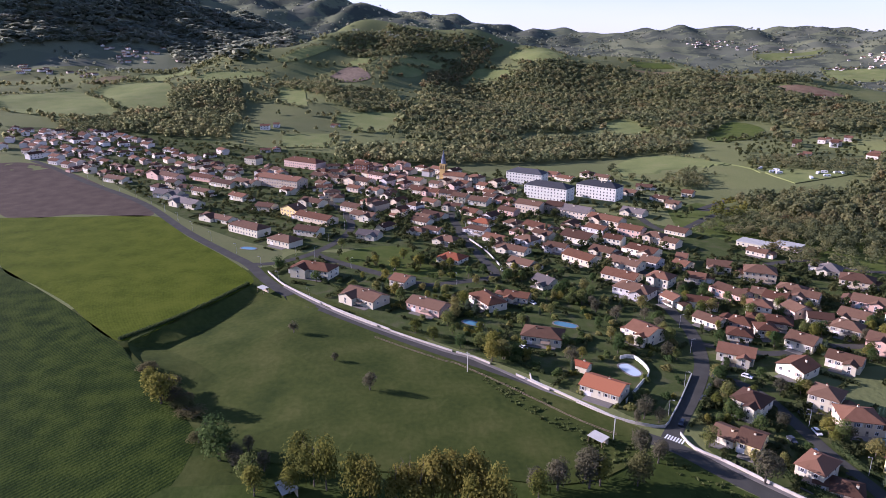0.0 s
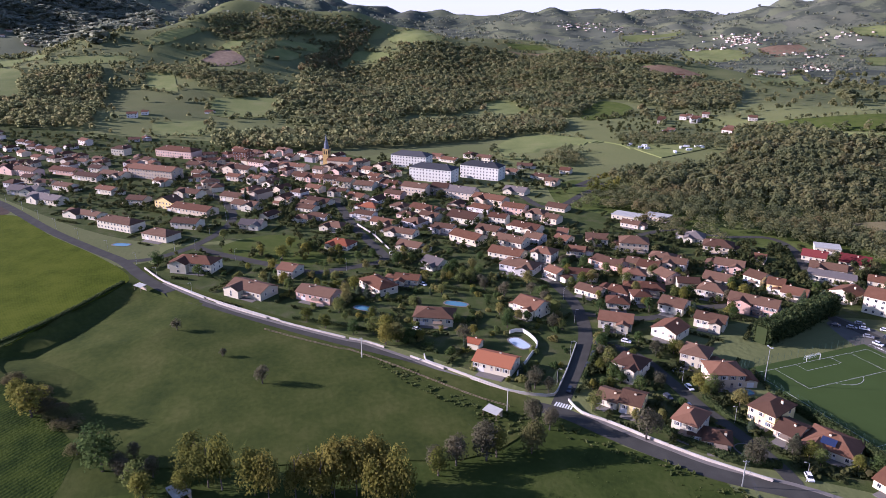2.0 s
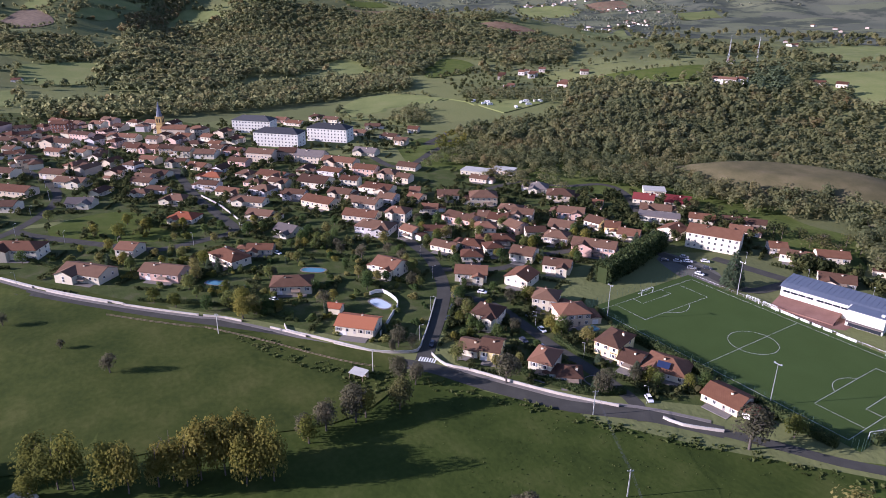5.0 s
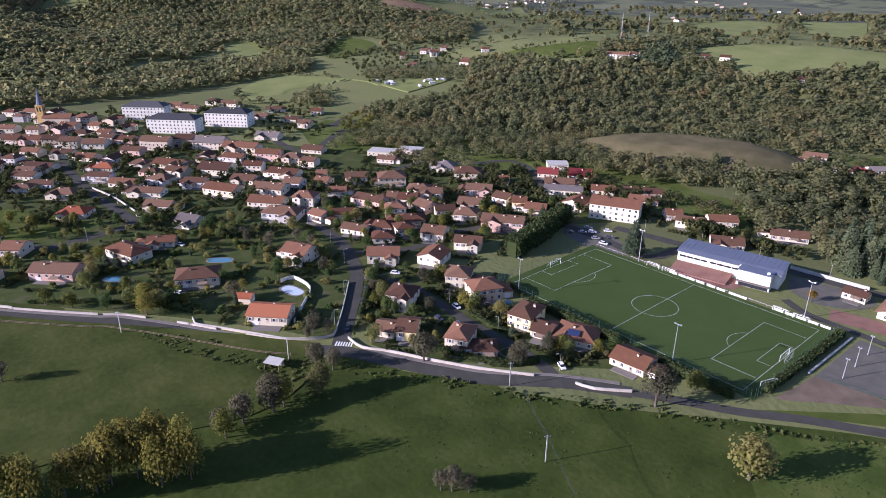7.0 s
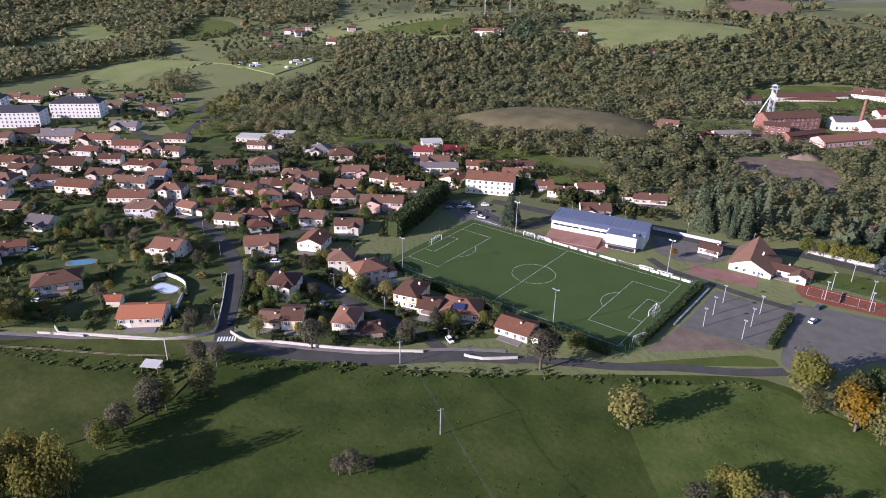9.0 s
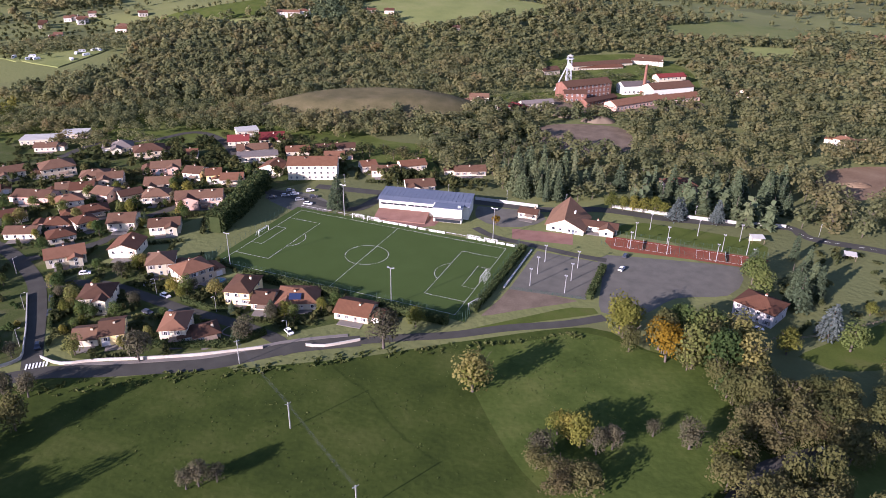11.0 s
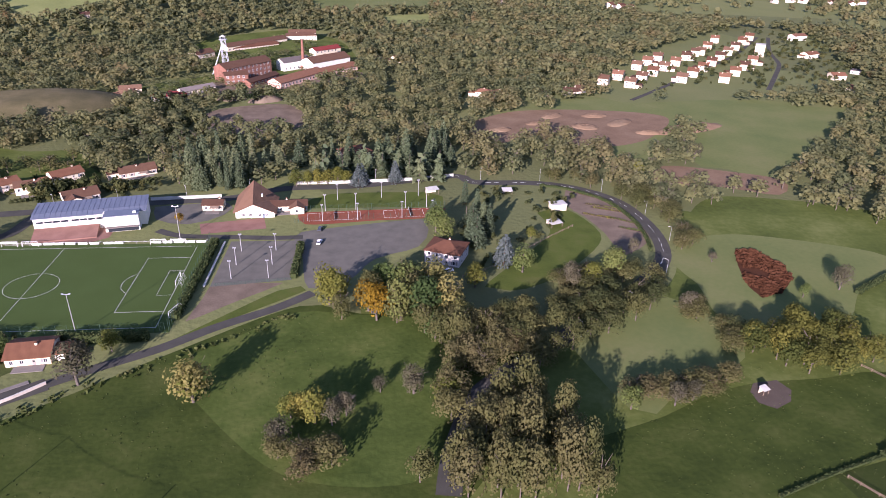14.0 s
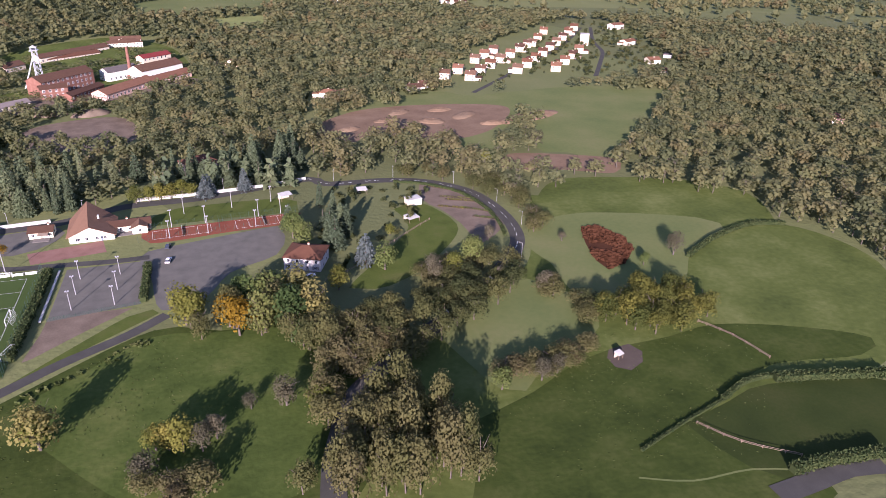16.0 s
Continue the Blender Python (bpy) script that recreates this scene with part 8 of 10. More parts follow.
    if floors <= 2 and style in "gh" and rnd.random() < 0.45:
        ww, wd, sx = rnd.uniform(3.6, 5.5), d * rnd.uniform(0.55, 0.8), rnd.choice((-1, 1))
        wing = part("wing", Shape().box(-ww / 2, ww / 2, -wd / 2, wd / 2, -0.4, 2.6).mesh("wing", MAT[wall]), h, pose(sx * (w / 2 + ww / 2 - 0.05), rnd.uniform(-0.1, 0.15) * d, 0))
        ws, _ = roof_shape(ww, wd, 2.6, "e" if rnd.random() < 0.5 else "h", 18, 0.35)
        part("wing_roof", ws.mesh("wing_roof", MAT[roof if roof != "w" else "r"]), wing)
        part("garage_door", garage_mesh, wing, pose(0, -wd / 2, 0))
    if floors <= 2 and math.hypot(x - 126, y + 229) < 460:
        part("terrace", Shape().box(-w * 0.32, w * 0.38, -d / 2 - rnd.uniform(2.5, 4.5), -d / 2 - 0.02, -0.2, 0.16).mesh("terrace", MAT["paving"]), h)
        if rnd.random() < 0.35:
            part("awning", Shape().add([(-2, -d / 2 - 2.6, 2.2), (2, -d / 2 - 2.6, 2.2), (2, -d / 2 - 0.02, 2.6), (-2, -d / 2 - 0.02, 2.6), (-2, -d / 2 - 2.6, 2.26), (2, -d / 2 - 2.6, 2.26), (2, -d / 2 - 0.02, 2.66), (-2, -d / 2 - 0.02, 2.66)], [(4, 5, 6, 7), (3, 2, 1, 0), (0, 1, 5, 4), (1, 2, 6, 5), (3, 0, 4, 7)]).mesh("awning", MAT["wood"]), h, pose(w * 0.12, 0, 0))
    levels = {1: (1.55,), 1.5: (2.6,), 2: (1.5, 4.1), 2.5: (1.5, 4.3), 3: (1.5, 4.2, 6.9), 4: (1.5, 4.2, 6.9, 9.6)}[floors]
    for li, zc in enumerate(levels):
        count = max(2, int(w / (3.0 if floors < 4 else 2.9)))
        for side in (-1,):
            for k in range(count):
                wx = -w / 2 + w * (k + 0.5) / count + rnd.uniform(-0.2, 0.2)
                if li == 0 and floors < 3 and k == count // 2:
                    part("door", door_mesh, h, pose(wx, side * d / 2, 0.0 if floors != 1.5 else 1.3))
                    continue
                wd = part("window", window_mesh, h, pose(wx, -d / 2, zc))
                if floors <= 2 and rnd.random() < 0.6 and math.hypot(x - 126, y + 229) < 400:
                    for e in (-0.95, 0.95):
                        part("shutter", shutter_mesh, wd, pose(e, 0, 0))
        for sx in (-1, 1) if math.hypot(x - 126, y + 229) < 430 or floors >= 3 else ():
            for k in range(2 if d > 8 else 1):
                wy = (-0.22 + 0.44 * k) * d if d > 8 else 0
                part("window", window_mesh, h, pose(sx * w / 2, wy, zc, 0, 0, 90 * sx))
    if floors == 1.5:
        part("garage_door", garage_mesh, h, pose(-w * 0.28, -d / 2, 0))
    return h


FAR_SHAPE = Shape()


def far_house(x, y, turn, w, d, floors, style):
    """A house of the outskirts, gathered with the others that are too many to count."""
    z0 = ground_z(x, y)
    tall = {1: 2.9, 1.5: 4.1, 2: 5.4, 2.5: 7.0, 3: 8.3, 4: 11.4}[floors]
    tan = math.tan(radians(21))
    wall = Shape().box(-w / 2, w / 2, -d / 2, d / 2, -0.5, tall)
    for q in (-w / 2, w / 2 - 0.3):
        wall.add([(q, -d / 2, tall), (q, d / 2, tall), (q, 0, tall + d / 2 * tan), (q + 0.3, -d / 2, tall), (q + 0.3, d / 2, tall), (q + 0.3, 0, tall + d / 2 * tan)], [(0, 2, 1), (3, 4, 5), (0, 3, 5, 2), (1, 2, 5, 4)])
    roof, top = roof_shape(w, d, tall, "g" if style not in "gh" else style, 21)
    roof.box(-w * 0.2 - 0.4, -w * 0.2 + 0.4, -0.3, 0.3, top - 0.5, top + 0.9)
    panes = Shape()
    for z in ((1.5, 4.1) if floors >= 2 else (1.6,)):
        for k in range(max(2, int(w / 3.2))):
            c = -w / 2 + w * (k + 0.5) / max(2, int(w / 3.2))
            panes.box(c - 0.5, c + 0.5, -d / 2 - 0.03, -d / 2 + 0.05, z - 0.65, z + 0.65)
    m = pose(x, y, z0, 0, 0, turn)
    for s, mi in ((wall, 0), (roof, 1), (panes, 2)):
        FAR_SHAPE.add([m @ Vector(p) for p in s.v], s.f, mi)
    BUILT.append((x, y, max(w, d) / 2 + 1))


ALL_HOUSES = [(group, row) for group, rows in HOUSES for row in rows]
RANK = {row: math.hypot(row[0] - 126, row[1] + 229) - (250 if group in ("estate", "hill") else 0) for group, row in ALL_HOUSES}
NEAREST = set(sorted(RANK, key=RANK.get)[:292])
seed = 0
for group, row in ALL_HOUSES:
    x, y, turn, w, d, floors, wall, style, roof = row
    seed += 1
    if row in NEAREST or floors >= 3:
        house(x, y, turn, w, d, floors, wall, style, roof, group, seed)
    else:
        far_house(x, y, turn, w, d, floors, style)


# ---------- trees ----------
def crown_arrays(seed, n, rx, rz, lobes, leaf, flat=1.0):
    """Leaf clumps on the skin of several lobes round the crown's middle. Returns corners of bent quads."""
    r = np.random.RandomState(seed)
    c = r.normal(size=(lobes, 3))
    c /= np.linalg.norm(c, axis=1)[:, None]
    c *= np.array([rx, rx, rz]) * (0.35 + 0.3 * r.rand(lobes, 1))
    size = 0.42 + 0.25 * r.rand(lobes)
    which = r.randint(0, lobes, n)
    d = r.normal(size=(n, 3))
    d /= np.linalg.norm(d, axis=1)[:, None]
    d[:, 2] = np.where(d[:, 2] < -0.5, -d[:, 2], d[:, 2])
    p = c[which] + d * size[which][:, None] * np.array([rx, rx, rz]) * (0.75 + 0.35 * r.rand(n, 1))
    normal = d + 0.38 * r.normal(size=(n, 3)) + np.array([0, 0, 0.35])
    normal /= np.linalg.norm(normal, axis=1)[:, None]
    u = np.cross(normal, r.normal(size=(n, 3)))
    u /= np.linalg.norm(u, axis=1)[:, None]
    v = np.cross(normal, u)
    s = leaf * (0.6 + 0.8 * r.rand(n, 1))
    t = s * (0.6 + 0.5 * r.rand(n, 1))
    bend = normal * s * 0.25
    q = np.stack([p - u * s, p - v * t + bend, p + u * s, p + v * t + bend], 1)
    return q.reshape(-1, 3)


def cone_arrays(seed, n, rx, tall, leaf):
    """A conifer's sprays, in drooping tiers round a straight stem."""
    r = np.random.RandomState(seed)
    z = tall * (1 - np.sqrt(r.rand(n)) * 0.92)
    tier = np.floor(z / (tall / 11)) * (tall / 11)
    z = 0.65 * tier + 0.35 * z
    reach = rx * (1 - z / tall) ** 0.85 * (0.45 + 0.6 * r.rand(n)) * (0.8 + 0.3 * np.sin(tier * 7 + seed))
    a = r.rand(n) * 2 * np.pi
    p = np.stack([reach * np.cos(a), reach * np.sin(a), z - 0.18 * reach], 1)
    out = np.stack([np.cos(a), np.sin(a), -0.35 + 0 * a], 1) + 0.35 * r.normal(size=(n, 3))
    out /= np.linalg.norm(out, axis=1)[:, None]
    side = np.cross(out, np.array([0, 0, 1.0]) + 0.3 * r.normal(size=(n, 3)))
    side /= np.linalg.norm(side, axis=1)[:, None]
    s = leaf * (0.7 + 0.7 * r.rand(n, 1))
    q = np.stack([p - out * s * 0.6, p - side * s * 0.5, p + out * s, p + side * s * 0.5], 1)
    return q.reshape(-1, 3)


def quads_mesh(name, v, mat, tint=None):
    n = len(v) // 4
    me = bpy.data.meshes.new(name)
    me.vertices.add(len(v))
    me.vertices.foreach_set("co", np.ascontiguousarray(v, dtype=np.float32).ravel())
    me.loops.add(4 * n)
    me.loops.foreach_set("vertex_index", np.arange(4 * n, dtype=np.int32))
    me.polygons.add(n)
    me.polygons.foreach_set("loop_start", np.arange(0, 4 * n, 4, dtype=np.int32))
    me.materials.append(mat)
    if tint is not None:
        at = me.attributes.new("tint", "FLOAT", "POINT")
        at.data.foreach_set("value", np.ascontiguousarray(tint, dtype=np.float32))
    me.update(calc_edges=True)
    return me


def trunk_mesh(seed, tall, spread, mat, name="trunk", limbs=6, twigs=0):
    """A tapered trunk with limbs that fork outwards."""
    r = random.Random(seed)
    s = Shape()
    w = 0.022 * tall + 0.05
    mid = Vector((r.uniform(-0.2, 0.2), r.uniform(-0.2, 0.2), tall * 0.45))
    s.tube((0, 0, -0.3), mid, w * 1.25, w * 0.8, 7).tube(mid, (mid.x, mid.y, tall * 0.85), w * 0.8, w * 0.2, 6)
    for i in range(limbs):
        a = 2 * math.pi * (i + r.random() * 0.6) / limbs
        z = tall * r.uniform(0.28, 0.6)
        base = Vector((0, 0, z)) + Vector((mid.x, mid.y, 0)) * min(1, z / mid.z)
        tip = base + Vector((math.cos(a) * spread * r.uniform(0.5, 0.85), math.sin(a) * spread * r.uniform(0.5, 0.85), tall * r.uniform(0.12, 0.34)))
        s.tube(base, tip, w * 0.45, w * 0.14, 5)
        for k in range(2 + twigs):
            f = base.lerp(tip, r.uniform(0.4, 1.0))
            s.tube(f, f + Vector((r.uniform(-1, 1), r.uniform(-1, 1), r.uniform(0.2, 1.1))) * spread * 0.45, w * 0.16, w * 0.04, 4)
    return s.mesh(name, MAT[mat])


def tree_kind(kind, seed):
    """Meshes of one tree ten metres tall: trunk and crown."""
    if kind in "fn":
        tall, spread = 10.0, 3.1 if kind == "f" else 4.2
        t = Shape().tube((0, 0, -0.3), (0, 0, 9.4), 0.26, 0.04, 7).mesh("trunk", MAT["bark"])
        return t, quads_mesh("crown", cone_arrays(seed, 900, spread, 9.6, 0.55) + np.array([0, 0, 0.7]), MAT["needle" if kind == "f" else "bluecedar"])
    mat = {"o": "leaf", "y": "yellow", "a": "amber", "b": "twig"}[kind]
    v = crown_arrays(seed, 1150, 3.9, 4.3, 15, 0.26 if kind == "b" else 0.3)
    return trunk_mesh(seed, 9.5, 3.7, "palebark" if kind == "b" else "bark", limbs=8 if kind == "b" else 6, twigs=5 if kind == "b" else 0), quads_mesh("crown", v + np.array([0, 0, 5.5]), MAT[mat])


KINDS = {k: [tree_kind(k, 10 * i + ord(k)) for i in range(3)] for k in "oyabfn"}
TREE_LABEL = {"o": "broad tree with dull green autumn leaves", "y": "tree with yellow-green autumn leaves", "a": "round tree with amber autumn leaves",
              "b": "thin-leaved tree with bare grey-brown twigs", "f": "dark green conifer with drooping sprays", "n": "blue-grey cedar with pale needles"}


def tree(x, y, tall, kind, seed, group=""):
    r = random.Random(seed)
    t, c = KINDS[kind][seed % 3]
    f = tall / 10
    m = pose(x, y, ground_z(x, y), 0, 0, r.uniform(0, 360)) @ Matrix.Diagonal((f * r.uniform(0.9, 1.15), f * r.uniform(0.9, 1.15), f, 1))
    ob = thing("tree", m, TREE_LABEL[kind], "tree", group)
    part("trunk", t, ob)
    part("crown", c, ob)
    return ob


BUSH = [quads_mesh("bush", crown_arrays(70 + i, 260, 1.0, 0.8, 6, 0.17) + np.array([0, 0, 0.65]), MAT["leaf"]) for i in range(3)]
BUSH += [quads_mesh("bush", crown_arrays(80 + i, 260, 1.0, 0.8, 6, 0.17) + np.array([0, 0, 0.65]), MAT["yellow"]) for i in range(1)]

seed = 100
for group, rows in TREES:
    for x, y, tall, kind in rows:
        seed += 1
        tree(x, y, tall, kind, seed, group)


BUILT += [(-107, -104, 8.5), (-98, -108, 5), (-156, -113.5, 7), (-165.6, -156.4, 6), (-41.7, -43.7, 3), (-310, -269.5, 6), (-13.8, -71.5, 4), (3, 56, 24), (70, 66, 14), (0, 0, 34), (-30, 0, 34), (30, 0, 34), (120, 14, 22), (78, 15, 19), (105, 30, 12)]  # pools, halls and pitch


def free_spot(x, y, gap):
    for hx, hy, hr in BUILT:
        if abs(x - hx) < hr + gap and abs(y - hy) < hr + gap and math.hypot(x - hx, y - hy) < hr + gap:
            return False
    for l, w in ROAD_LINES.values():
        if np.min((l[:, 0] - x) ** 2 + (l[:, 1] - y) ** 2) < (w / 2 + 1.5 + gap) ** 2:
            return False
    return True


# gardens: trees and shrubs between the houses, the nearest as single things, the rest as undergrowth
rnd = random.Random(5)
THICK = [crown_arrays(900 + i, 76, 3.6, 3.3, 9, 0.85) + np.array([0, 0, 5.6]) for i in range(4)]
LOW = [crown_arrays(920 + i, 26, 1.3, 0.9, 5, 0.45) + np.array([0, 0, 0.7]) for i in range(4)]


def settle(v, x, y, wide, tall):
    a = rnd.uniform(0, 6.283)
    c, s = math.cos(a) * wide, math.sin(a) * wide
    return np.stack([v[:, 0] * c - v[:, 1] * s + x, v[:, 0] * s + v[:, 1] * c + y, v[:, 2] * tall + ground_z(x, y)], 1)


singles = shrubs = 0
for poly, many, low in GARDENS:
    xs, ys = [p[0] for p in poly], [p[1] for p in poly]
    tall_v, tall_t, low_v, low_t, made, tries = [], [], [], [], 0, 0
    while made < many + low and tries < 12 * (many + low):
        tries += 1
        x, y = rnd.uniform(min(xs), max(xs)), rnd.uniform(min(ys), max(ys))
        if not inside(x, y, poly) or not free_spot(x, y, 0.4 if made < many else 0.0):
            continue
        made += 1
        near = math.hypot(x - 126, y + 229) < 380
        tone = min(1.0, max(0.0, rnd.gauss(0.14, 0.17)))
        if made <= many:
            if near and singles < 170:
                singles += 1
                tree(x, y, rnd.uniform(4.0, 8.0), rnd.choice("ooooyybffo"), seed + made, "garden trees")
            else:
                f = rnd.uniform(0.4, 0.8)
                tall_v.append(settle(rnd.choice(THICK), x, y, f * rnd.uniform(0.8, 1.1), f))
                tall_t.append(np.full(len(THICK[0]), tone))
        elif near and shrubs < 170:
            shrubs += 1
            f = rnd.uniform(0.8, 2.1)
            thing("bush", pose(x, y, ground_z(x, y), 0, 0, rnd.uniform(0, 360)) @ Matrix.Diagonal((f * rnd.uniform(0.9, 1.6), f, f, 1)), "rounded garden shrub with small leaves", "bush", "garden shrubs", rnd.choice(BUSH))
        else:
            low_v.append(settle(rnd.choice(LOW), x, y, rnd.uniform(0.8, 2.2), rnd.uniform(0.8, 2.0)))
            low_t.append(np.full(len(LOW[0]), tone))
    for v, t, name, label in ((tall_v, tall_t, "garden_trees", "small green and yellowing trees between the houses"), (low_v, low_t, "shrubbery", "green garden shrubs between the houses")):
        if v:
            tagged(new(name, quads_mesh(name, np.concatenate(v), MAT["copse"], np.concatenate(t))), label, "plants", kind="stuff")
    seed += 1000


# boundary hedges of the gardens
r = np.random.RandomState(17)
hv, ht = [], []
for x, y, turn, w, d in PLOTS:
    if math.hypot(x - 126, y + 229) > 560:
        continue
    for k in range(3):
        long, off = r.uniform(9, 20), r.uniform(7.5, 11) + (w / 2 if k else d / 2)
        n = int(long * 13)
        a, b = r.uniform(-long / 2, long / 2, n), off + r.normal(size=n) * 0.4
        u, v = (a, -b if k == 0 else b) if k == 0 else ((b if k == 1 else -b), a)
        c, s = math.cos(radians(turn)), math.sin(radians(turn))
        px, py = x + u * c - v * s, y + u * s + v * c
        mid = (px.mean(), py.mean())
        if not free_spot(*mid, 0.0):
            continue
        ok = np.array([np.min((px[:, None] - l[None, :, 0]) ** 2 + (py[:, None] - l[None, :, 1]) ** 2, axis=1) > (wd / 2 + 1.5) ** 2 for l, wd in ROAD_LINES.values()]).all(0)
        for hx, hy, hr in BUILT:
            ok &= (px - hx) ** 2 + (py - hy) ** 2 > (hr - 1) ** 2
        px, py, n = px[ok], py[ok], int(ok.sum())
        if not n:
            continue
        tall = r.uniform(0.9, 2.2)
        p = np.stack([px, py, height(px, py) + tall * r.rand(n) ** 0.6], 1)
        n1 = r.normal(size=(n, 3))
        e1 = np.cross(n1, r.normal(size=(n, 3)))
        e1 /= np.linalg.norm(e1, axis=1)[:, None]
        e2 = np.cross(e1, n1)
        e2 /= np.linalg.norm(e2, axis=1)[:, None]
        size = r.uniform(0.3, 0.6, (n, 1))
        hv.append(np.stack([p - e1 * size, p - e2 * size, p + e1 * size, p + e2 * size], 1).reshape(-1, 3))
        ht.append(np.full(4 * n, np.clip(0.04 + 0.12 * r.normal(), 0, 0.8)))
tagged(new("boundary_hedges", quads_mesh("boundary_hedges", np.concatenate(hv), MAT["copse"], np.concatenate(ht))), "dark green hedges between the gardens", "plants", kind="stuff")


# ---------- woods ----------
TAKEN = set()
BUILT += [(-165, 188, 16), (-140, 208, 24), (-112, 226, 26), (-84, 240, 26), (-64, 246, 18)] + [(m[0], m[1], max(m[3], m[4]) / 2 - 2) for m in MINE] + [(3, 56, 24), (70, 66, 14), (85, 68, 9), (-503, -104, 14), HEADFRAME[:2] + (6,)]  # mine and sports buildings


def wood(name, poly, gap, tall, kind, seed, sector=None):
    """A stand of trees too many to count, as one mesh of stems and leaf clumps."""
    r = np.random.RandomState(seed)
    p = np.array(poly, float)
    lo, hi = p.min(0), p.max(0)
    gx, gy = np.meshgrid(np.arange(lo[0], hi[0], gap), np.arange(lo[1], hi[1], gap))
    x = gx.ravel() + r.uniform(-0.45, 0.45, gx.size) * gap
    y = gy.ravel() + r.uniform(-0.45, 0.45, gx.size) * gap
    keep = inside(x, y, poly)
    if sector:
        turn = np.degrees(np.arctan2(126 - x, y + 229))
        keep &= (turn >= sector[0]) & (turn < sector[1])
        for q in [a[3] for a in AREAS] + [ESTATE] + [a[4] for a in WOODS if a[3] == "f"]:
            keep &= ~inside(x, y, q)
        keep &= r.rand(len(x)) < np.clip((50 - turn) / 8 + 0.1, 0, 0.95)
    for l, w in ROAD_LINES.values():
        keep &= np.min((x[:, None] - l[None, ::2, 0]) ** 2 + (y[:, None] - l[None, ::2, 1]) ** 2, axis=1) > (w / 2 + 0.8) ** 2
    for hx, hy, hr in BUILT:
        keep &= (x - hx) ** 2 + (y - hy) ** 2 > (hr + 1.5) ** 2
    x, y = x[keep], y[keep]
    cell = [(int(p // (gap * 0.7)), int(q // (gap * 0.7)), int(gap)) for p, q in zip(x, y)]
    free = [c not in TAKEN for c in cell]
    TAKEN.update(cell)
    x, y = x[free], y[free]
    if not len(x):
        return
    far = np.hypot(x - 126, y + 229)
    z = height(x, y)
    near = far.min() < 330 and not sector
    count = 1250 if near else (84 if far.mean() < 800 else 46 if far.mean() < 1300 else 34)
    leaf = ((0.48 if kind == "f" else 0.27) if near else 0.9 if far.mean() < 800 else 1.6 if far.mean() < 1300 else 2.0) * (1.0 if near else tall / 11)
    bases = []
    for i in range(4):
        if kind == "f":
            bases.append(cone_arrays(seed + i, int(count * 1.15), 3.9, 10.0, leaf * 1.2))
        else:
            bases.append(crown_arrays(seed + i, count, 4.0, 4.6, 14 if near else 9, leaf) + np.array([0, 0, 5.0]))
    front = [crown_arrays(seed + 50 + i, 150, 3.7, 4.7, 11, 0.64 * tall / 11) + np.array([0, 0, 5.1]) for i in range(3)]
    back = [crown_arrays(seed + 60 + i, 44, 3.8, 4.4, 9, 1.25 * tall / 11) + np.array([0, 0, 5.6]) for i in range(3)]
    vs, ts = [], []
    for k in range(len(x)):
        b = bases[r.randint(4)]
        if kind in "oby" and not near:
            b = front[r.randint(3)] if far[k] < 560 else b if far[k] < 700 else back[r.randint(3)]
        a = r.rand() * 6.283
        f = tall / 10 * (r.uniform(0.5, 1.2) if kind == "f" else r.uniform(0.7, 1.2))
        g = (max(gap / 7.6, 1.12) if near else max(gap / 7.6, 0.9)) * (r.uniform(0.75, 1.35) if kind == "f" else r.uniform(0.85, 1.2))
        ca, sa = math.cos(a) * g, math.sin(a) * g
        vs.append(np.stack([b[:, 0] * ca - b[:, 1] * sa + x[k], b[:, 0] * sa + b[:, 1] * ca + y[k], b[:, 2] * f + z[k]], 1))
        base = {"o": 0.33, "b": 0.66, "y": 0.52, "f": 0.35, "h": 0.4}[kind] + 0.5 * noise.noise((x[k] / 45, y[k] / 45, 3.0))
        ts.append(np.full(len(b), np.clip(base + r.normal() * 0.13, 0, 0.82 if near else 0.95)))
    v, t = np.concatenate(vs), np.concatenate(ts)
    label = {"o": "mixed wood with dull green and brown autumn leaves", "b": "thicket of bare grey-brown trees", "y": "yellowing trees growing close together", "f": "dark conifers standing close together", "h": "hazy wood on the distant hills"}[kind]
    # near stands keep the darker copse leaves, farther ones the haze-lightened sets
    ob = new(name, quads_mesh(name, v, MAT[{"f": "needle", "h": "hazedwood", "y": "gold"}.get(kind, "copse" if far.mean() < 440 else "forest")], t))
    tagged(ob, label, "trees", kind="stuff")
    s = Shape()
    for k in range(len(x)):
        if far[k] < 420:
            s.tube((x[k], y[k], z[k] - 0.3), (x[k] + r.uniform(-0.5, 0.5), y[k] + r.uniform(-0.5, 0.5), z[k] + tall * 0.75), 0.24, 0.07, 5)
            if kind != "f":
                for j in range(4):
                    a = r.rand() * 6.283
                    q = tall * r.uniform(0.3, 0.6)
                    s.tube((x[k], y[k], z[k] + q), (x[k] + 2.6 * math.cos(a), y[k] + 2.6 * math.sin(a), z[k] + q + tall * 0.28), 0.11, 0.03, 4)
    if s.v:
        st = part("stems", s.mesh("stems", MAT["palebark" if kind in "b" else "bark"]), ob)
        st["kind"] = "stuff"


for name, a, b, gap in (("ridge_wood", -64, -30, 10.5), ("estate_wood", -30, -8, 10.8), ("mine_wood", -8, 16, 10.0), ("slope_wood", 16, 46, 10.0)):
    wood(name, VALLEY, gap, 11, "o", 220 + a, (a, b))
for i, (name, gap, tall, kind, poly) in enumerate(WOODS):
    wood(name, poly, gap, tall, kind, 300 + 10 * i)


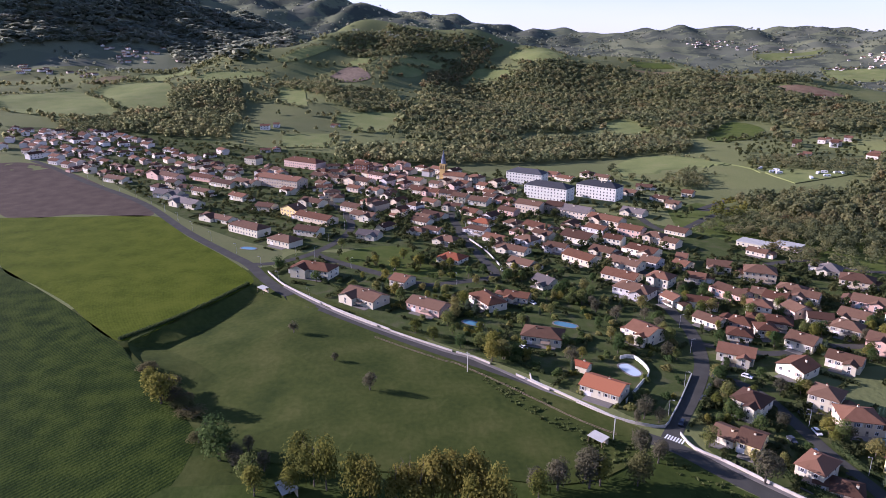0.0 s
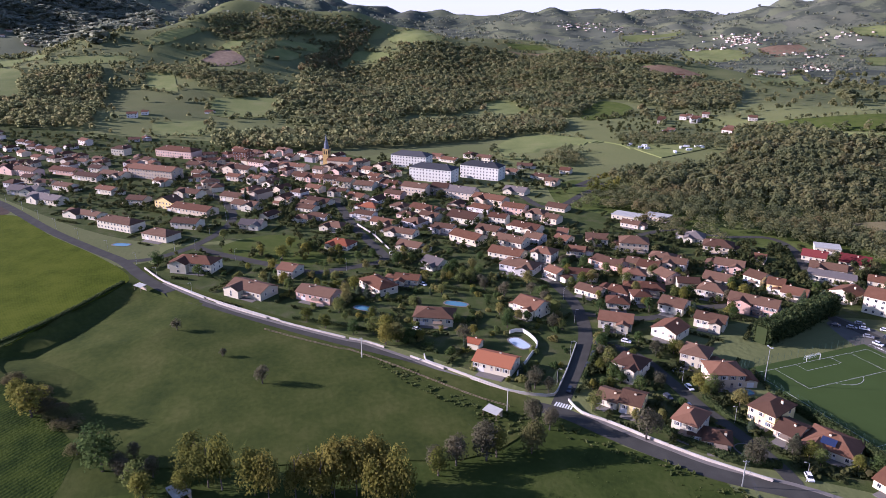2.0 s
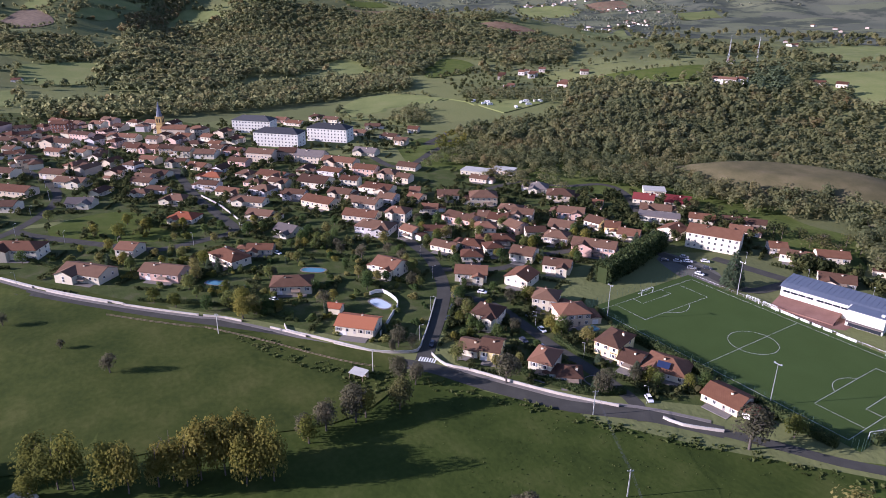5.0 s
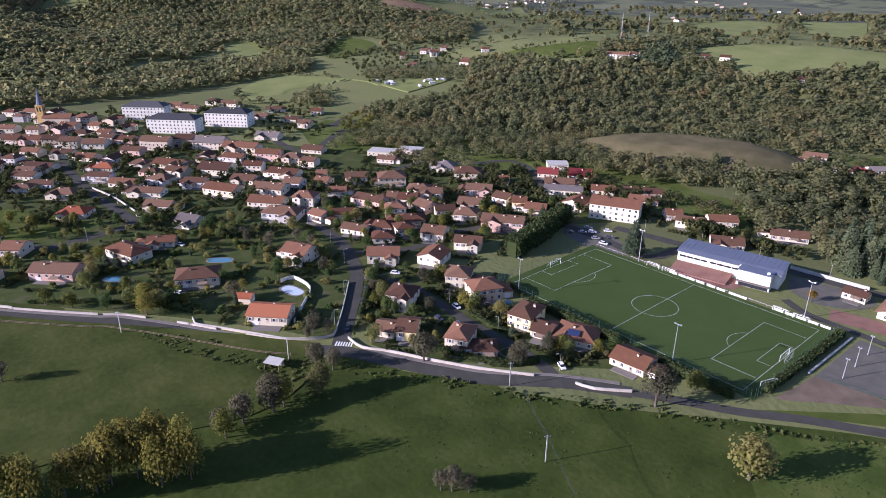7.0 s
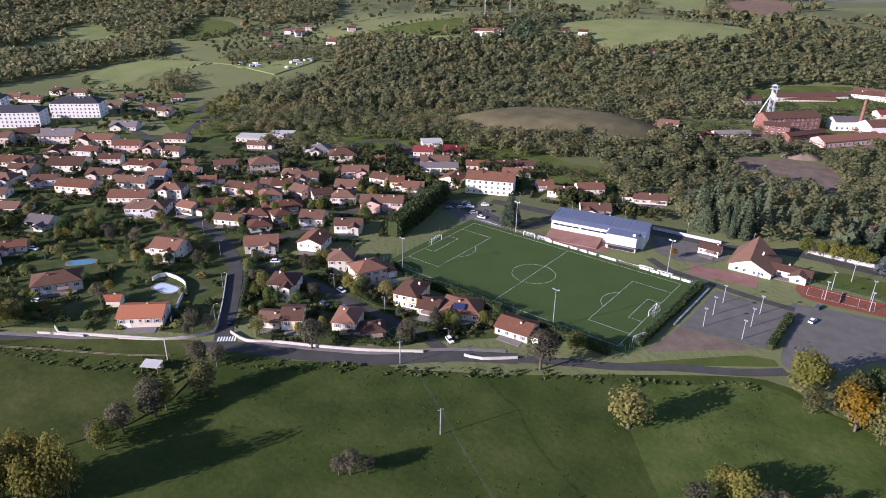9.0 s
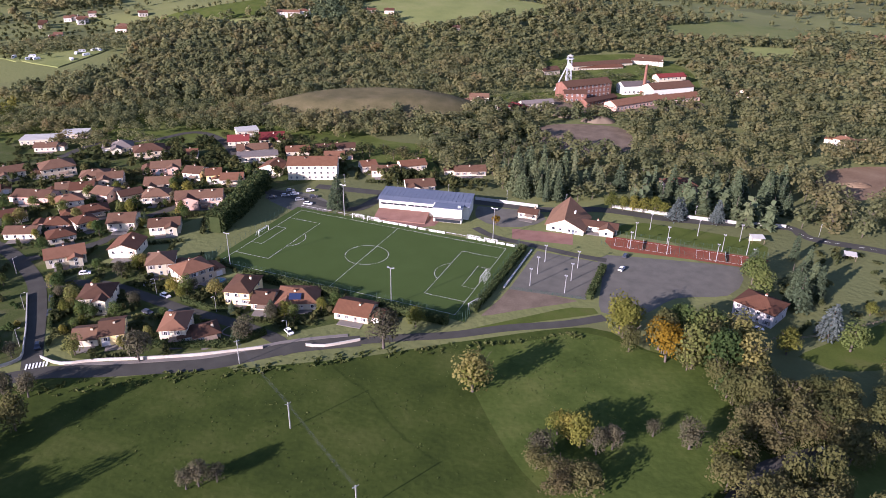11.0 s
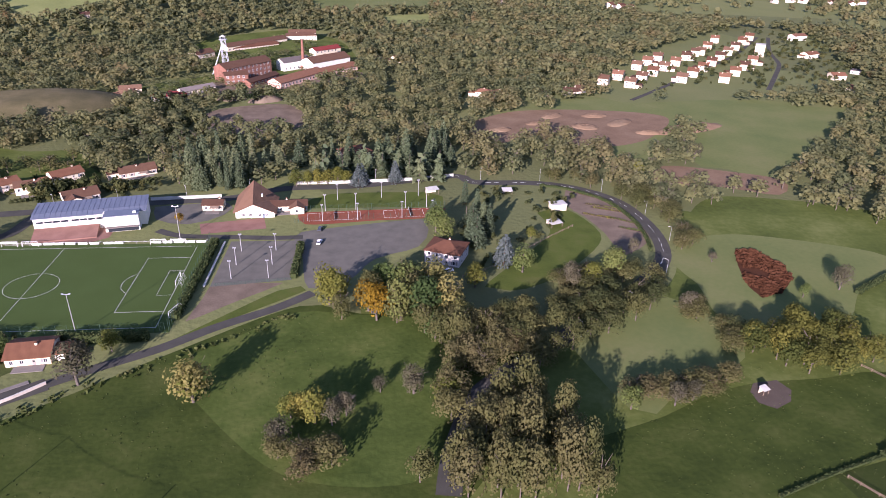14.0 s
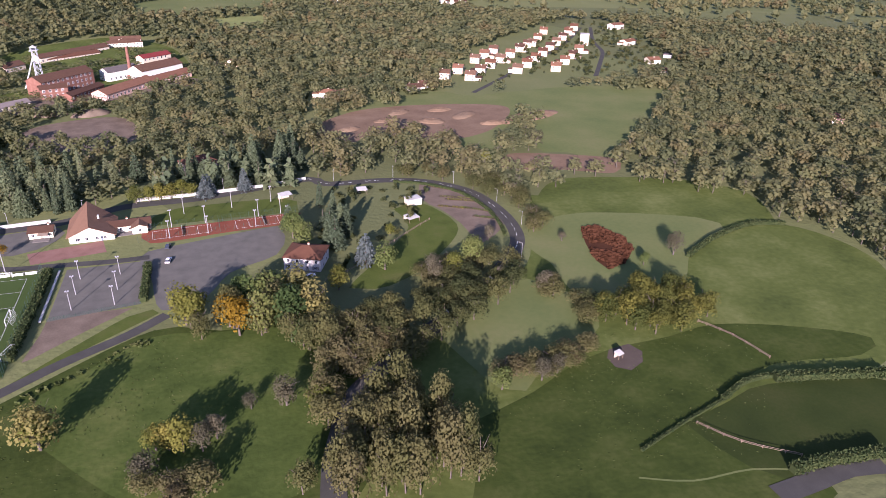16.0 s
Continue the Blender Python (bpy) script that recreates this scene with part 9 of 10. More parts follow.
def hillside(name, near, far_off, first, last, gap, tall, seed, cover):
    """Hedgerow trees and copses scattered over the hills, with the meadows left open."""
    r = np.random.RandomState(seed)
    n = int(math.radians(last - first) / 2 * (far_off ** 2 - near ** 2) / gap ** 2)
    d = np.sqrt(r.uniform(near ** 2, far_off ** 2, n))
    a = np.radians(r.uniform(first, last, n))
    x, y = 126 - d * np.sin(a), -229 + d * np.cos(a)
    rows = np.minimum(np.abs(np.sin(x * 0.021 + 2 * np.sin(y * 0.008) + 0.4)), np.abs(np.sin(y * 0.024 + 2 * np.sin(x * 0.009))))
    clump = np.sin(x * 0.0061 + 1.9 * np.sin(y * 0.0043 + 1)) * np.sin(y * 0.0071 + 1.7 * np.sin(x * 0.0052)) + 0.4 * np.sin(x * 0.017 + y * 0.009) * np.sin(y * 0.019 - x * 0.007)
    keep = (rows < 0.13 + 0.1 * clump) | (clump > cover) | (r.rand(n) < 0.05)
    for _, key, _, poly in AREAS:
        keep &= ~inside(x, y, poly)
    x, y = x[keep], y[keep]
    keep = np.ones(len(x), bool)
    for hx, hy, hr in BUILT:
        keep &= (x - hx) ** 2 + (y - hy) ** 2 > (hr + 4) ** 2
    for l, w in ROAD_LINES.values():
        keep &= np.min((x[:, None] - l[None, ::3, 0]) ** 2 + (y[:, None] - l[None, ::3, 1]) ** 2, axis=1) > (w / 2 + 5) ** 2
    if near < 900:
        keep &= ~inside(x, y, ESTATE)
    x, y = x[keep], y[keep]
    z = height(x, y)
    bases = [crown_arrays(seed + i, 26 if near < 1700 else 16, 4.2, 3.6, 7, 2.2 * tall / 11) + np.array([0, 0, 5.0]) for i in range(4)]
    vs, ts = [], []
    for k in range(len(x)):
        b = bases[r.randint(4)]
        t = r.rand() * 6.283
        f = tall / 10 * r.uniform(0.6, 1.25)
        c, s = math.cos(t) * f, math.sin(t) * f
        vs.append(np.stack([b[:, 0] * c - b[:, 1] * s + x[k], b[:, 0] * s + b[:, 1] * c + y[k], b[:, 2] * f + z[k]], 1))
        ts.append(np.full(len(b), np.clip(0.36 + 0.5 * noise.noise((x[k] / 80, y[k] / 80, 5.0)) + r.normal() * 0.1, 0, 0.9)))
    # hill trees too take leaf colours lightened for haze
    tagged(new(name, quads_mesh(name, np.concatenate(vs), MAT["forest" if near < 1700 else "hazedwood"], np.concatenate(ts))), "hedgerow trees and copses on the hillside", "trees", kind="stuff")


def hedgerow(seed):
    """Low hedges and small trees that follow the borders of the hill fields."""
    r = np.random.RandomState(seed)
    bases = [crown_arrays(seed + i, 26, 3.4, 3.0, 6, 1.15) + np.array([0, 0, 3.2]) for i in range(4)]
    vs, ts = [], []
    for name, _, _, poly in AREAS:
        if not name.startswith(("hill_", "farm_", "plain_", "river_field")):
            continue
        l = smooth_line(poly + poly[:1], 6.0)
        wide = 1.7 if name.startswith("plain_") else 1.0
        for k in range(0, len(l), 2 if wide > 1 else 1):
            if noise.noise((l[k][0] / 60, l[k][1] / 60, 9.0)) > 0.12 or not free_spot(*l[k], 2.0):
                continue
            b, f, a = bases[r.randint(4)], r.uniform(0.35, 1.25) * wide, r.rand() * 6.283
            c, s = math.cos(a) * f, math.sin(a) * f
            x, y = l[k] + r.normal(size=2) * 1.5
            vs.append(np.stack([b[:, 0] * c - b[:, 1] * s + x, b[:, 0] * s + b[:, 1] * c + y, b[:, 2] * f + ground_z(x, y)], 1))
            ts.append(np.full(len(b), np.clip(0.3 + r.normal() * 0.15, 0, 0.9)))
    # hedgerows share the forest's leaf colour, lightened for haze
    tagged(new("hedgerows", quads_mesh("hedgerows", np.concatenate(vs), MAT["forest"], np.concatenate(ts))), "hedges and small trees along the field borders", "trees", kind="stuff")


hedgerow(81)
hillside("hill_trees", 860, 1750, 38, 112, 15, 10, 71, 0.5)
hillside("far_hill_trees", 1750, 3000, 38, 112, 24, 11, 72, 0.15)
hillside("distant_trees", 3000, 4300, 30, 112, 44, 13, 73, 0.25)
hillside("east_trees", 1000, 1600, -64, 12, 17, 11, 74, -0.05)
hillside("north_trees", 1050, 2200, 10, 40, 24, 14, 75, 0.1)


# ---------- hedges, fences, poles ----------
def hedge(pts, tall, wide, label="clipped dark green hedge", mat="hedge", leaf=0.22):
    l = smooth_line(pts, 2.0)
    length = float(np.sum(np.hypot(*np.diff(l, axis=0).T)))
    r = np.random.RandomState(int(length * 10) % 9999)
    n = int(length * (2 * tall + wide) * 7)
    k = r.randint(0, len(l) - 1, n)
    f = r.rand(n, 1)
    base = l[k] * (1 - f) + l[k + 1] * f
    d = (l[k + 1] - l[k]) / np.maximum(np.hypot(*(l[k + 1] - l[k]).T), 1e-6)[:, None]
    across = np.stack([-d[:, 1], d[:, 0]], 1)
    u = r.rand(n) * (2 * tall + wide)
    off = np.where(u < tall, -wide / 2, np.where(u > tall + wide, wide / 2, u - tall - wide / 2))
    z = np.where(u < tall, u, np.where(u > tall + wide, u - tall - wide, tall)) + r.normal(size=n) * 0.08 * tall
    p = np.column_stack([base + across * (off + r.normal(size=n) * 0.12 * wide)[:, None], np.maximum(z, 0.05)])
    p[:, 2] += height(p[:, 0], p[:, 1])
    nrm = r.normal(size=(n, 3))
    a = np.cross(nrm, r.normal(size=(n, 3)))
    a /= np.linalg.norm(a, axis=1)[:, None]
    b = np.cross(a, nrm)
    b /= np.linalg.norm(b, axis=1)[:, None]
    s = leaf * (0.6 + 0.8 * r.rand(n, 1)) * (1 + tall / 6)
    v = np.stack([p - a * s, p - b * s * 0.7, p + a * s, p + b * s * 0.7], 1).reshape(-1, 3)
    ob = thing("hedge", pose(0, 0, 0), label, "hedge", me=quads_mesh("hedge", v, MAT[mat]))
    part("core", ribbon("core", l, wide * 0.4, -wide * 0.4, -0.05, MAT[mat], tall * 0.88), ob)
    return ob


for pts, tall, wide in HEDGES:
    hedge(pts, tall, wide)


def rail_fence(line, label="wooden post and rail fence"):
    f = thing("fence", pose(0, 0, 0), label, "fence")
    post = Shape().box(-0.07, 0.07, -0.07, 0.07, -0.2, 1.15).mesh("post", MAT["wood"])
    for z in (0.5, 0.95):
        part("rail", ribbon("rail", np.asarray(line), 0.04, -0.04, z, MAT["wood"], 0.09), f)
    for a in line:
        part("post", post, f, pose(a[0], a[1], ground_z(*a)))


main, main_wide = ROAD_LINES["main_road"]
rail_fence(sides(main[start:stop], -main_wide / 2 - 1.6)[20::1])
for pts in FENCES:
    rail_fence(smooth_line(pts, 4.0), "line of weathered fence posts in the meadow")


def lamp_post(x, y, turn, tall=6.5):
    m = thing("street_lamp", pose(x, y, ground_z(x, y), 0, 0, turn), "slim grey street lamp beside the road", "street lamp", "street lamps")
    part("pole", Shape().tube((0, 0, 0), (0, 0, tall), 0.08, 0.05, 6).mesh("pole", MAT["metal"]), m)
    part("arm", Shape().tube((0, 0, tall), (1.1, 0, tall + 0.25), 0.04, 0.03, 5).mesh("arm", MAT["metal"]), m)
    part("lamp_head", Shape().box(0.9, 1.6, -0.14, 0.14, tall + 0.18, tall + 0.32).mesh("lamp_head", MAT["concrete"]), m)


for name, first, gap in (("main_road", 130, 34), ("cross_street", 10, 30), ("church_street", 20, 32), ("upper_road", 10, 30), ("close", 15, 30), ("hill_street", 30, 34)):
    l, w = ROAD_LINES[name]
    run = np.concatenate([[0], np.cumsum(np.hypot(*np.diff(l, axis=0).T))])
    side = sides(l, w / 2 + 1.1)
    for s in np.arange(first, min(run[-1], 560), gap):
        k = min(int(np.searchsorted(run, s)), len(l) - 2)
        d = l[k + 1] - l[k]
        lamp_post(side[k][0], side[k][1], math.degrees(math.atan2(d[1], d[0])) - 90)


def power_pole(x, y, turn, tall=9.0):
    m = thing("power_pole", pose(x, y, ground_z(x, y), 0, 0, turn), "pale concrete power pole with a crossarm", "power pole", "power poles")
    part("pole", Shape().box(-0.14, 0.14, -0.11, 0.11, -0.3, tall).mesh("pole", MAT["concrete"]), m)
    part("crossarm", Shape().box(-0.9, 0.9, -0.06, 0.06, tall - 0.5, tall - 0.36).mesh("crossarm", MAT["metal"]), m)
    for i in (-0.8, 0, 0.8):
        part("insulator", Shape().tube((i, 0, tall - 0.36), (i, 0, tall - 0.1), 0.05, 0.04, 6).mesh("insulator", MAT["frame"]), m)
    return (x, y, tall)


poles = [power_pole(*p) for p in ((32.4, -105.6, 60), (0.5, -86.2, 60), (64, -125, 60), (-116.6, -170.2, 40), (-60, -133, 40))]
for a, b in ((2, 0), (0, 1)):
    s = Shape()
    for off in (-0.7, 0, 0.7):
        prev = None
        for i in range(9):
            f = i / 8
            q = Vector((poles[a][0] * (1 - f) + poles[b][0] * f + off * 0.5, poles[a][1] * (1 - f) + poles[b][1] * f - off * 0.8, 8.8 - 3.2 * f * (1 - f)))
            if prev is not None:
                s.tube(prev, q, 0.018, 0.018, 3)
            prev = q
    thing("power_line", pose(0, 0, 0), "thin dark overhead wires between the poles", "wire", me=s.mesh("power_line", MAT["cardark"]))


# ---------- vehicles ----------
def car_parts(paint):
    body = Shape()
    prof = [(-2.1, 0.3), (2.1, 0.3), (2.12, 0.72), (1.1, 0.86), (-2.08, 0.9)]
    v = [(x, -0.86, z) for x, z in prof] + [(x, 0.86, z) for x, z in prof]
    n = len(prof)
    body.add(v, [tuple(range(n)), tuple(range(2 * n - 1, n - 1, -1))] + [((i + 1) % n, i, n + i, n + (i + 1) % n) for i in range(n)])
    cab = Shape()
    v = [(-1.85, -0.8, 0.86), (1.15, -0.8, 0.86), (0.45, -0.66, 1.42), (-1.5, -0.66, 1.42)]
    v += [(x, -y, z) for x, y, z in v]
    cab.add(v, [(0, 1, 2, 3), (7, 6, 5, 4), (1, 0, 4, 5), (2, 1, 5, 6), (0, 3, 7, 4)], 1)
    cab.add([(0.45, -0.66, 1.425), (-1.5, -0.66, 1.425), (0.45, 0.66, 1.425), (-1.5, 0.66, 1.425)], [(0, 2, 3, 1)], 0)
    wheel = Shape().tube((0, -0.1, 0), (0, 0.1, 0), 0.31, 0.31, 12)
    rim = Shape().tube((0, -0.105, 0), (0, 0.105, 0), 0.18, 0.18, 10)
    return body.mesh("body", MAT[paint]), cab.mesh("cabin", MAT[paint], MAT["glass"]), wheel.mesh("wheel", MAT["tyre"]), rim.mesh("rim", MAT["metal"])


CAR = {k: car_parts(k) for k in ("carwhite", "cardark", "cargrey")}
CAR_WORD = {"carwhite": "white parked hatchback car", "cardark": "dark parked hatchback car", "cargrey": "silver parked hatchback car"}


def car(x, y, turn, paint, lift=0.1):
    b, c, w, r = CAR[paint]
    o = thing("car", pose(x, y, ground_z(x, y) + lift, 0, 0, turn), CAR_WORD[paint], "car", "parked cars")
    part("body", b, o)
    part("cabin", c, o)
    for i in (-1.3, 1.3):
        for j in (-0.78, 0.78):
            q = part("wheel", w, o, pose(i, j, 0.31))
            part("rim", r, q)


for x, y, turn, paint in CARS:
    car(x, y, turn, paint)


# ---------- sports hall and club house ----------
def sports_hall():
    o = thing("sports_hall", pose(3.0, 56.1, 0, 0, 0, 11), "white sports hall with a blue-grey sheet roof", "building")
    BUILT.append((3, 55, 23))
    part("wall", Shape().box(-22, 22, -7, 7, -0.3, 6.6).mesh("wall", MAT["W"]), o)
    fold = [(-7.7, 6.5), (-4.4, 7.35), (7.5, 7.7)]  # a steeper strip at the eaves, then an almost level roof
    for name, (ya, za), (yb, zb) in (("eaves_strip", fold[0], fold[1]), ("roof", fold[1], fold[2])):
        seams = Shape().add([(x, y, z + e) for e in (0, 0.28) for x, y, z in ((-22.5, ya, za), (22.5, ya, za), (22.5, yb, zb), (-22.5, yb, zb))],
                            [(4, 5, 6, 7), (3, 2, 1, 0), (0, 1, 5, 4), (1, 2, 6, 5), (2, 3, 7, 6), (3, 0, 4, 7)])
        sheet = part(name, seams.mesh(name, MAT["bluesheet"]), o)
        rib = Shape().add([(-0.05, ya, za + 0.27), (0.05, ya, za + 0.27), (0.05, yb, zb + 0.27), (-0.05, yb, zb + 0.27), (-0.05, ya, za + 0.36), (0.05, ya, za + 0.36), (0.05, yb, zb + 0.36), (-0.05, yb, zb + 0.36)],
                          [(4, 5, 6, 7), (0, 1, 5, 4), (1, 2, 6, 5), (3, 0, 4, 7)]).mesh("seam", MAT["bluesheet"])
        for k in range(22):
            part("seam", rib, sheet, pose(-21.5 + 2.05 * k, 0, 0))
    for x in (-21.9, 21.6):
        part("gable", Shape().add([(x, -7, 6.6), (x, -4.4, 7.3), (x, 7, 7.6), (x, 7, 6.6), (x + 0.3, -7, 6.6), (x + 0.3, -4.4, 7.3), (x + 0.3, 7, 7.6), (x + 0.3, 7, 6.6)],
                                  [(0, 1, 2, 3), (7, 6, 5, 4), (0, 4, 5, 1), (1, 5, 6, 2), (2, 6, 7, 3)]).mesh("gable", MAT["W"]), o)
    pane = Shape().box(-1.55, 1.55, -0.06, 0.02, -0.55, 0.55, 0).box(-1.45, 1.45, -0.075, -0.064, -0.45, 0.45, 1).mesh("window", MAT["frame"], MAT["glass"])
    for i in range(8):
        part("window", pane, o, pose(-19.6 + 3.2 * i + (0.8 if i > 3 else 0), -7, 4.6))
    annex = part("annex", Shape().box(6, 19.5, -12.5, -7.02, -0.3, 7.0).mesh("annex", MAT["W"]), o)
    part("annex_roof", Shape().box(5.7, 19.8, -12.8, -6.4, 7.0, 7.3).mesh("annex_roof", MAT["bluesheet"]), annex)
    part("pylon", Shape().box(5.4, 5.96, -8.6, -7.02, -0.3, 7.4).mesh("pylon", MAT["W"]), annex)
    part("entrance", Shape().box(7, 19, -12.58, -12.48, 0.1, 1.9).mesh("entrance", MAT["glass"]), annex)
    part("canopy", Shape().box(6.2, 19.3, -14.0, -12.52, 2.2, 2.45).mesh("canopy", MAT["k"]), annex)
    part("vent", Shape().box(17.4, 18.6, -11, -10, 7.3, 8.0).mesh("vent", MAT["paint"]), annex)
    part("terrace", Shape().add([(-22, -17, 0.5), (3, -17, 0.5), (3, -7.02, 2.1), (-22, -7.02, 2.1), (-22, -17, -0.3), (3, -17, -0.3), (3, -7.02, -0.3), (-22, -7.02, -0.3)],
                                [(0, 1, 2, 3), (4, 5, 1, 0), (5, 6, 2, 1), (7, 4, 0, 3)]).mesh("terrace", MAT["redgravel"]), o, label="sloping yard of red gravel")


sports_hall()


def club_house():
    o = thing("club_house", pose(70.5, 66, 0, 0, 0, 2), "white hall under a steep brown tiled roof", "building")
    BUILT.append((68, 66, 13))
    rise = Shape().add([(-8, -8, -0.2), (9, -8, -0.2), (9, -8, 2.2), (0, -8, 6.2), (-8, -8, 3.0), (-8, 8, -0.2), (9, 8, -0.2), (9, 8, 3.0), (-1, 8, 11.0), (-8, 8, 4.0)],
                       [(0, 1, 2, 3, 4), (9, 8, 7, 6, 5), (1, 6, 7, 2), (5, 0, 4, 9)])
    part("wall", rise.mesh("wall", MAT["W"]), o)
    v = [(-9, -8.6, 2.6), (0, -8.6, 6.5), (10, -8.6, 1.9), (-9, 8.6, 3.7), (-1, 8.6, 11.4), (10, 8.6, 2.7)]
    w = [(x, y, z + 0.28) for x, y, z in v]
    part("roof", Shape().add(v + w, [(6, 7, 10, 9), (7, 8, 11, 10), (0, 3, 4, 1), (1, 4, 5, 2), (0, 1, 7, 6), (1, 2, 8, 7), (3, 9, 10, 4), (4, 10, 11, 5), (0, 6, 9, 3), (2, 5, 11, 8)]).mesh("roof", MAT["d"]), o)
    part("skylight", Shape().box(3.0, 3.6, -0.6, 0.6, 7.0, 8.2).mesh("skylight", MAT["paint"]), o)
    for x in (-5, -1.5, 2.5, 5.5):
        part("window", window_mesh, o, pose(x, -8, 1.4))
    for x in (-4.0, 4.5):
        part("door", door_mesh, o, pose(x - 0.2, -8, 0))


club_house()
house(85, 68, 4, 17, 7, 1, "w", "g", "d", "club houses", 901)
house(51, 70, 0, 9, 7, 1, "w", "g", "d", "club houses", 902)


# ---------- church ----------
def church():
    o = thing("church", pose(-503, -104, 0, 0, 0, 50), "golden stone church with a slender grey spire", "church")
    BUILT.append((-503, -104, 8))
    tower = part("tower", Shape().box(-2.7, 2.7, -2.7, 2.7, 0, 17.5).box(-2.95, 2.95, -2.95, 2.95, 11.2, 11.6).box(-2.95, 2.95, -2.95, 2.95, 17.2, 17.7).mesh("tower", MAT["ochre"]), o)
    sp = Shape()
    n = 8
    v = [(2.5 * math.cos(2 * math.pi * (i + 0.5) / n), 2.5 * math.sin(2 * math.pi * (i + 0.5) / n), 17.7) for i in range(n)] + [(0, 0, 31)]
    sp.add(v, [(i, (i + 1) % n, n) for i in range(n)])
    part("spire", sp.mesh("spire", MAT["bluesheet"]), o)
    for s in (-1, 1):
        for k in range(4):
            t = pose(0, 0, 0, 0, 0, 90 * k)
            part("belfry_opening", Shape().box(s * 1.1 - 0.55, s * 1.1 + 0.55, -2.76, -2.66, 12.6, 16.2).mesh("belfry_opening", MAT["dark"]), tower, t)
    part("nave", Shape().box(2.8, 24, -5, 5, 0, 8).mesh("nave", MAT["b"]), o)
    rs, _ = roof_shape(22, 10, 8, "g", 30)
    part("nave_roof", rs.mesh("nave_roof", MAT["r"]), o, pose(13.4, 0, 0))


church()
house(-110.4, -123.7, 43, 6.0, 5.0, 1, "w", "g", "o", "lower gardens", 955, True)


# ---------- mine ----------
def brick_hall(x, y, turn, w, d, tall, wall, roof, label, rows=2):
    o = thing("mine_building", pose(x, y, ground_z(x, y), 0, 0, turn), label, "building", "mine buildings")
    BUILT.append((x, y, max(w, d) / 2))
    tan = math.tan(radians(24))
    s = Shape().box(-w / 2, w / 2, -d / 2, d / 2, -0.4, tall)
    for q in (-w / 2 + 0.15, w / 2 - 0.15):
        s.add([(q - 0.14, -d / 2, tall), (q - 0.14, d / 2, tall), (q - 0.14, 0, tall + d / 2 * tan), (q + 0.14, -d / 2, tall), (q + 0.14, d / 2, tall), (q + 0.14, 0, tall + d / 2 * tan)], [(0, 2, 1), (3, 4, 5), (0, 3, 5, 2), (1, 2, 5, 4)])
    part("wall", s.mesh("wall", MAT[wall]), o)
    rs, _ = roof_shape(w, d, tall, "g", 24)
    part("roof", rs.mesh("roof", MAT[roof]), o)
    for r in range(rows):
        for k in range(int(w / 4)):
            part("window", window_mesh, o, pose(-w / 2 + 4 * k + 2, -d / 2, 2 + r * 3.6) @ Matrix.Diagonal((1.3, 1, 1.3, 1)))
    return o


for row in MINE:
    brick_hall(*row[:8], row[9], row[8])


def headframe(x, y, turn, tall):
    o = thing("headframe", pose(x, y, ground_z(x, y), 0, 0, turn), "pale steel mine headframe with raking legs", "headframe")
    post = Shape().tube((-2.4, -2.4, 0), (-1.5, -1.5, tall), 0.24, 0.18, 5).mesh("leg", MAT["palesteel"])
    for k in range(4):
        part("leg", post, o, pose(0, 0, 0, 0, 0, 90 * k))
    for s in (-1.6, 1.6):
        part("raking_leg", Shape().tube((-11, s, 0), (-1, s, tall - 3), 0.3, 0.24, 5).mesh("raking_leg", MAT["palesteel"]), o)
    for i in range(6):
        z = tall * i / 6
        f = 2.4 - 0.9 * i / 6
        g = 2.4 - 0.9 * (i + 1) / 6
        s = Shape()
        for a in range(4):
            c, e = math.cos(a * math.pi / 2), math.sin(a * math.pi / 2)
            p0 = (c * f - e * f, e * f + c * f, z)
            p1 = (c * g + e * g, e * g - c * g, z + tall / 6)
            p2 = (c * g - e * g, e * g + c * g, z + tall / 6)
            s.tube(p0, p1, 0.14, 0.14, 4).tube(p2, p1, 0.14, 0.14, 4)
        part("brace", s.mesh("brace", MAT["palesteel"]), o)
    part("platform", Shape().box(-2.8, 2.8, -2.8, 2.8, tall, tall + 0.4).mesh("platform", MAT["palesteel"]), o)
    part("cabin_roof", Shape().box(-2.2, 2.2, -2.2, 2.2, tall + 2.4, tall + 2.7).tube((0, 0, tall + 2.7), (0, 0, tall + 3.8), 2.0, 0.1, 4).mesh("cabin_roof", MAT["concrete"]), o)
    for k in range(4):
        part("stanchion", Shape().tube((1.9, 1.9, tall + 0.4), (1.9, 1.9, tall + 2.4), 0.15, 0.15, 4).mesh("stanchion", MAT["palesteel"]), o, pose(0, 0, 0, 0, 0, 90 * k))
    part("sheave", Shape().tube((0, -0.15, tall + 1.4), (0, 0.15, tall + 1.4), 1.3, 1.3, 14).mesh("sheave", MAT["cardark"]), o)


headframe(*HEADFRAME)
stack = thing("factory_chimney", pose(*CHIMNEY[:2], 0), "tall tapered brown brick factory chimney", "chimney")
part("shaft", Shape().tube((0, 0, 0), (0, 0, CHIMNEY[2]), 1.6, 0.95, 12).mesh("shaft", MAT["q"]), stack)
part("plinth", Shape().box(-2.4, 2.4, -2.4, 2.4, 0, 3).mesh("plinth", MAT["q"]), stack)
part("rim", Shape().tube((0, 0, CHIMNEY[2]), (0, 0, CHIMNEY[2] + 0.6), 1.1, 1.1, 12).mesh("rim", MAT["concrete"]), stack)
house(508, 437, -28, 9, 9, 4, "c", "f", "w", "estate", 990)


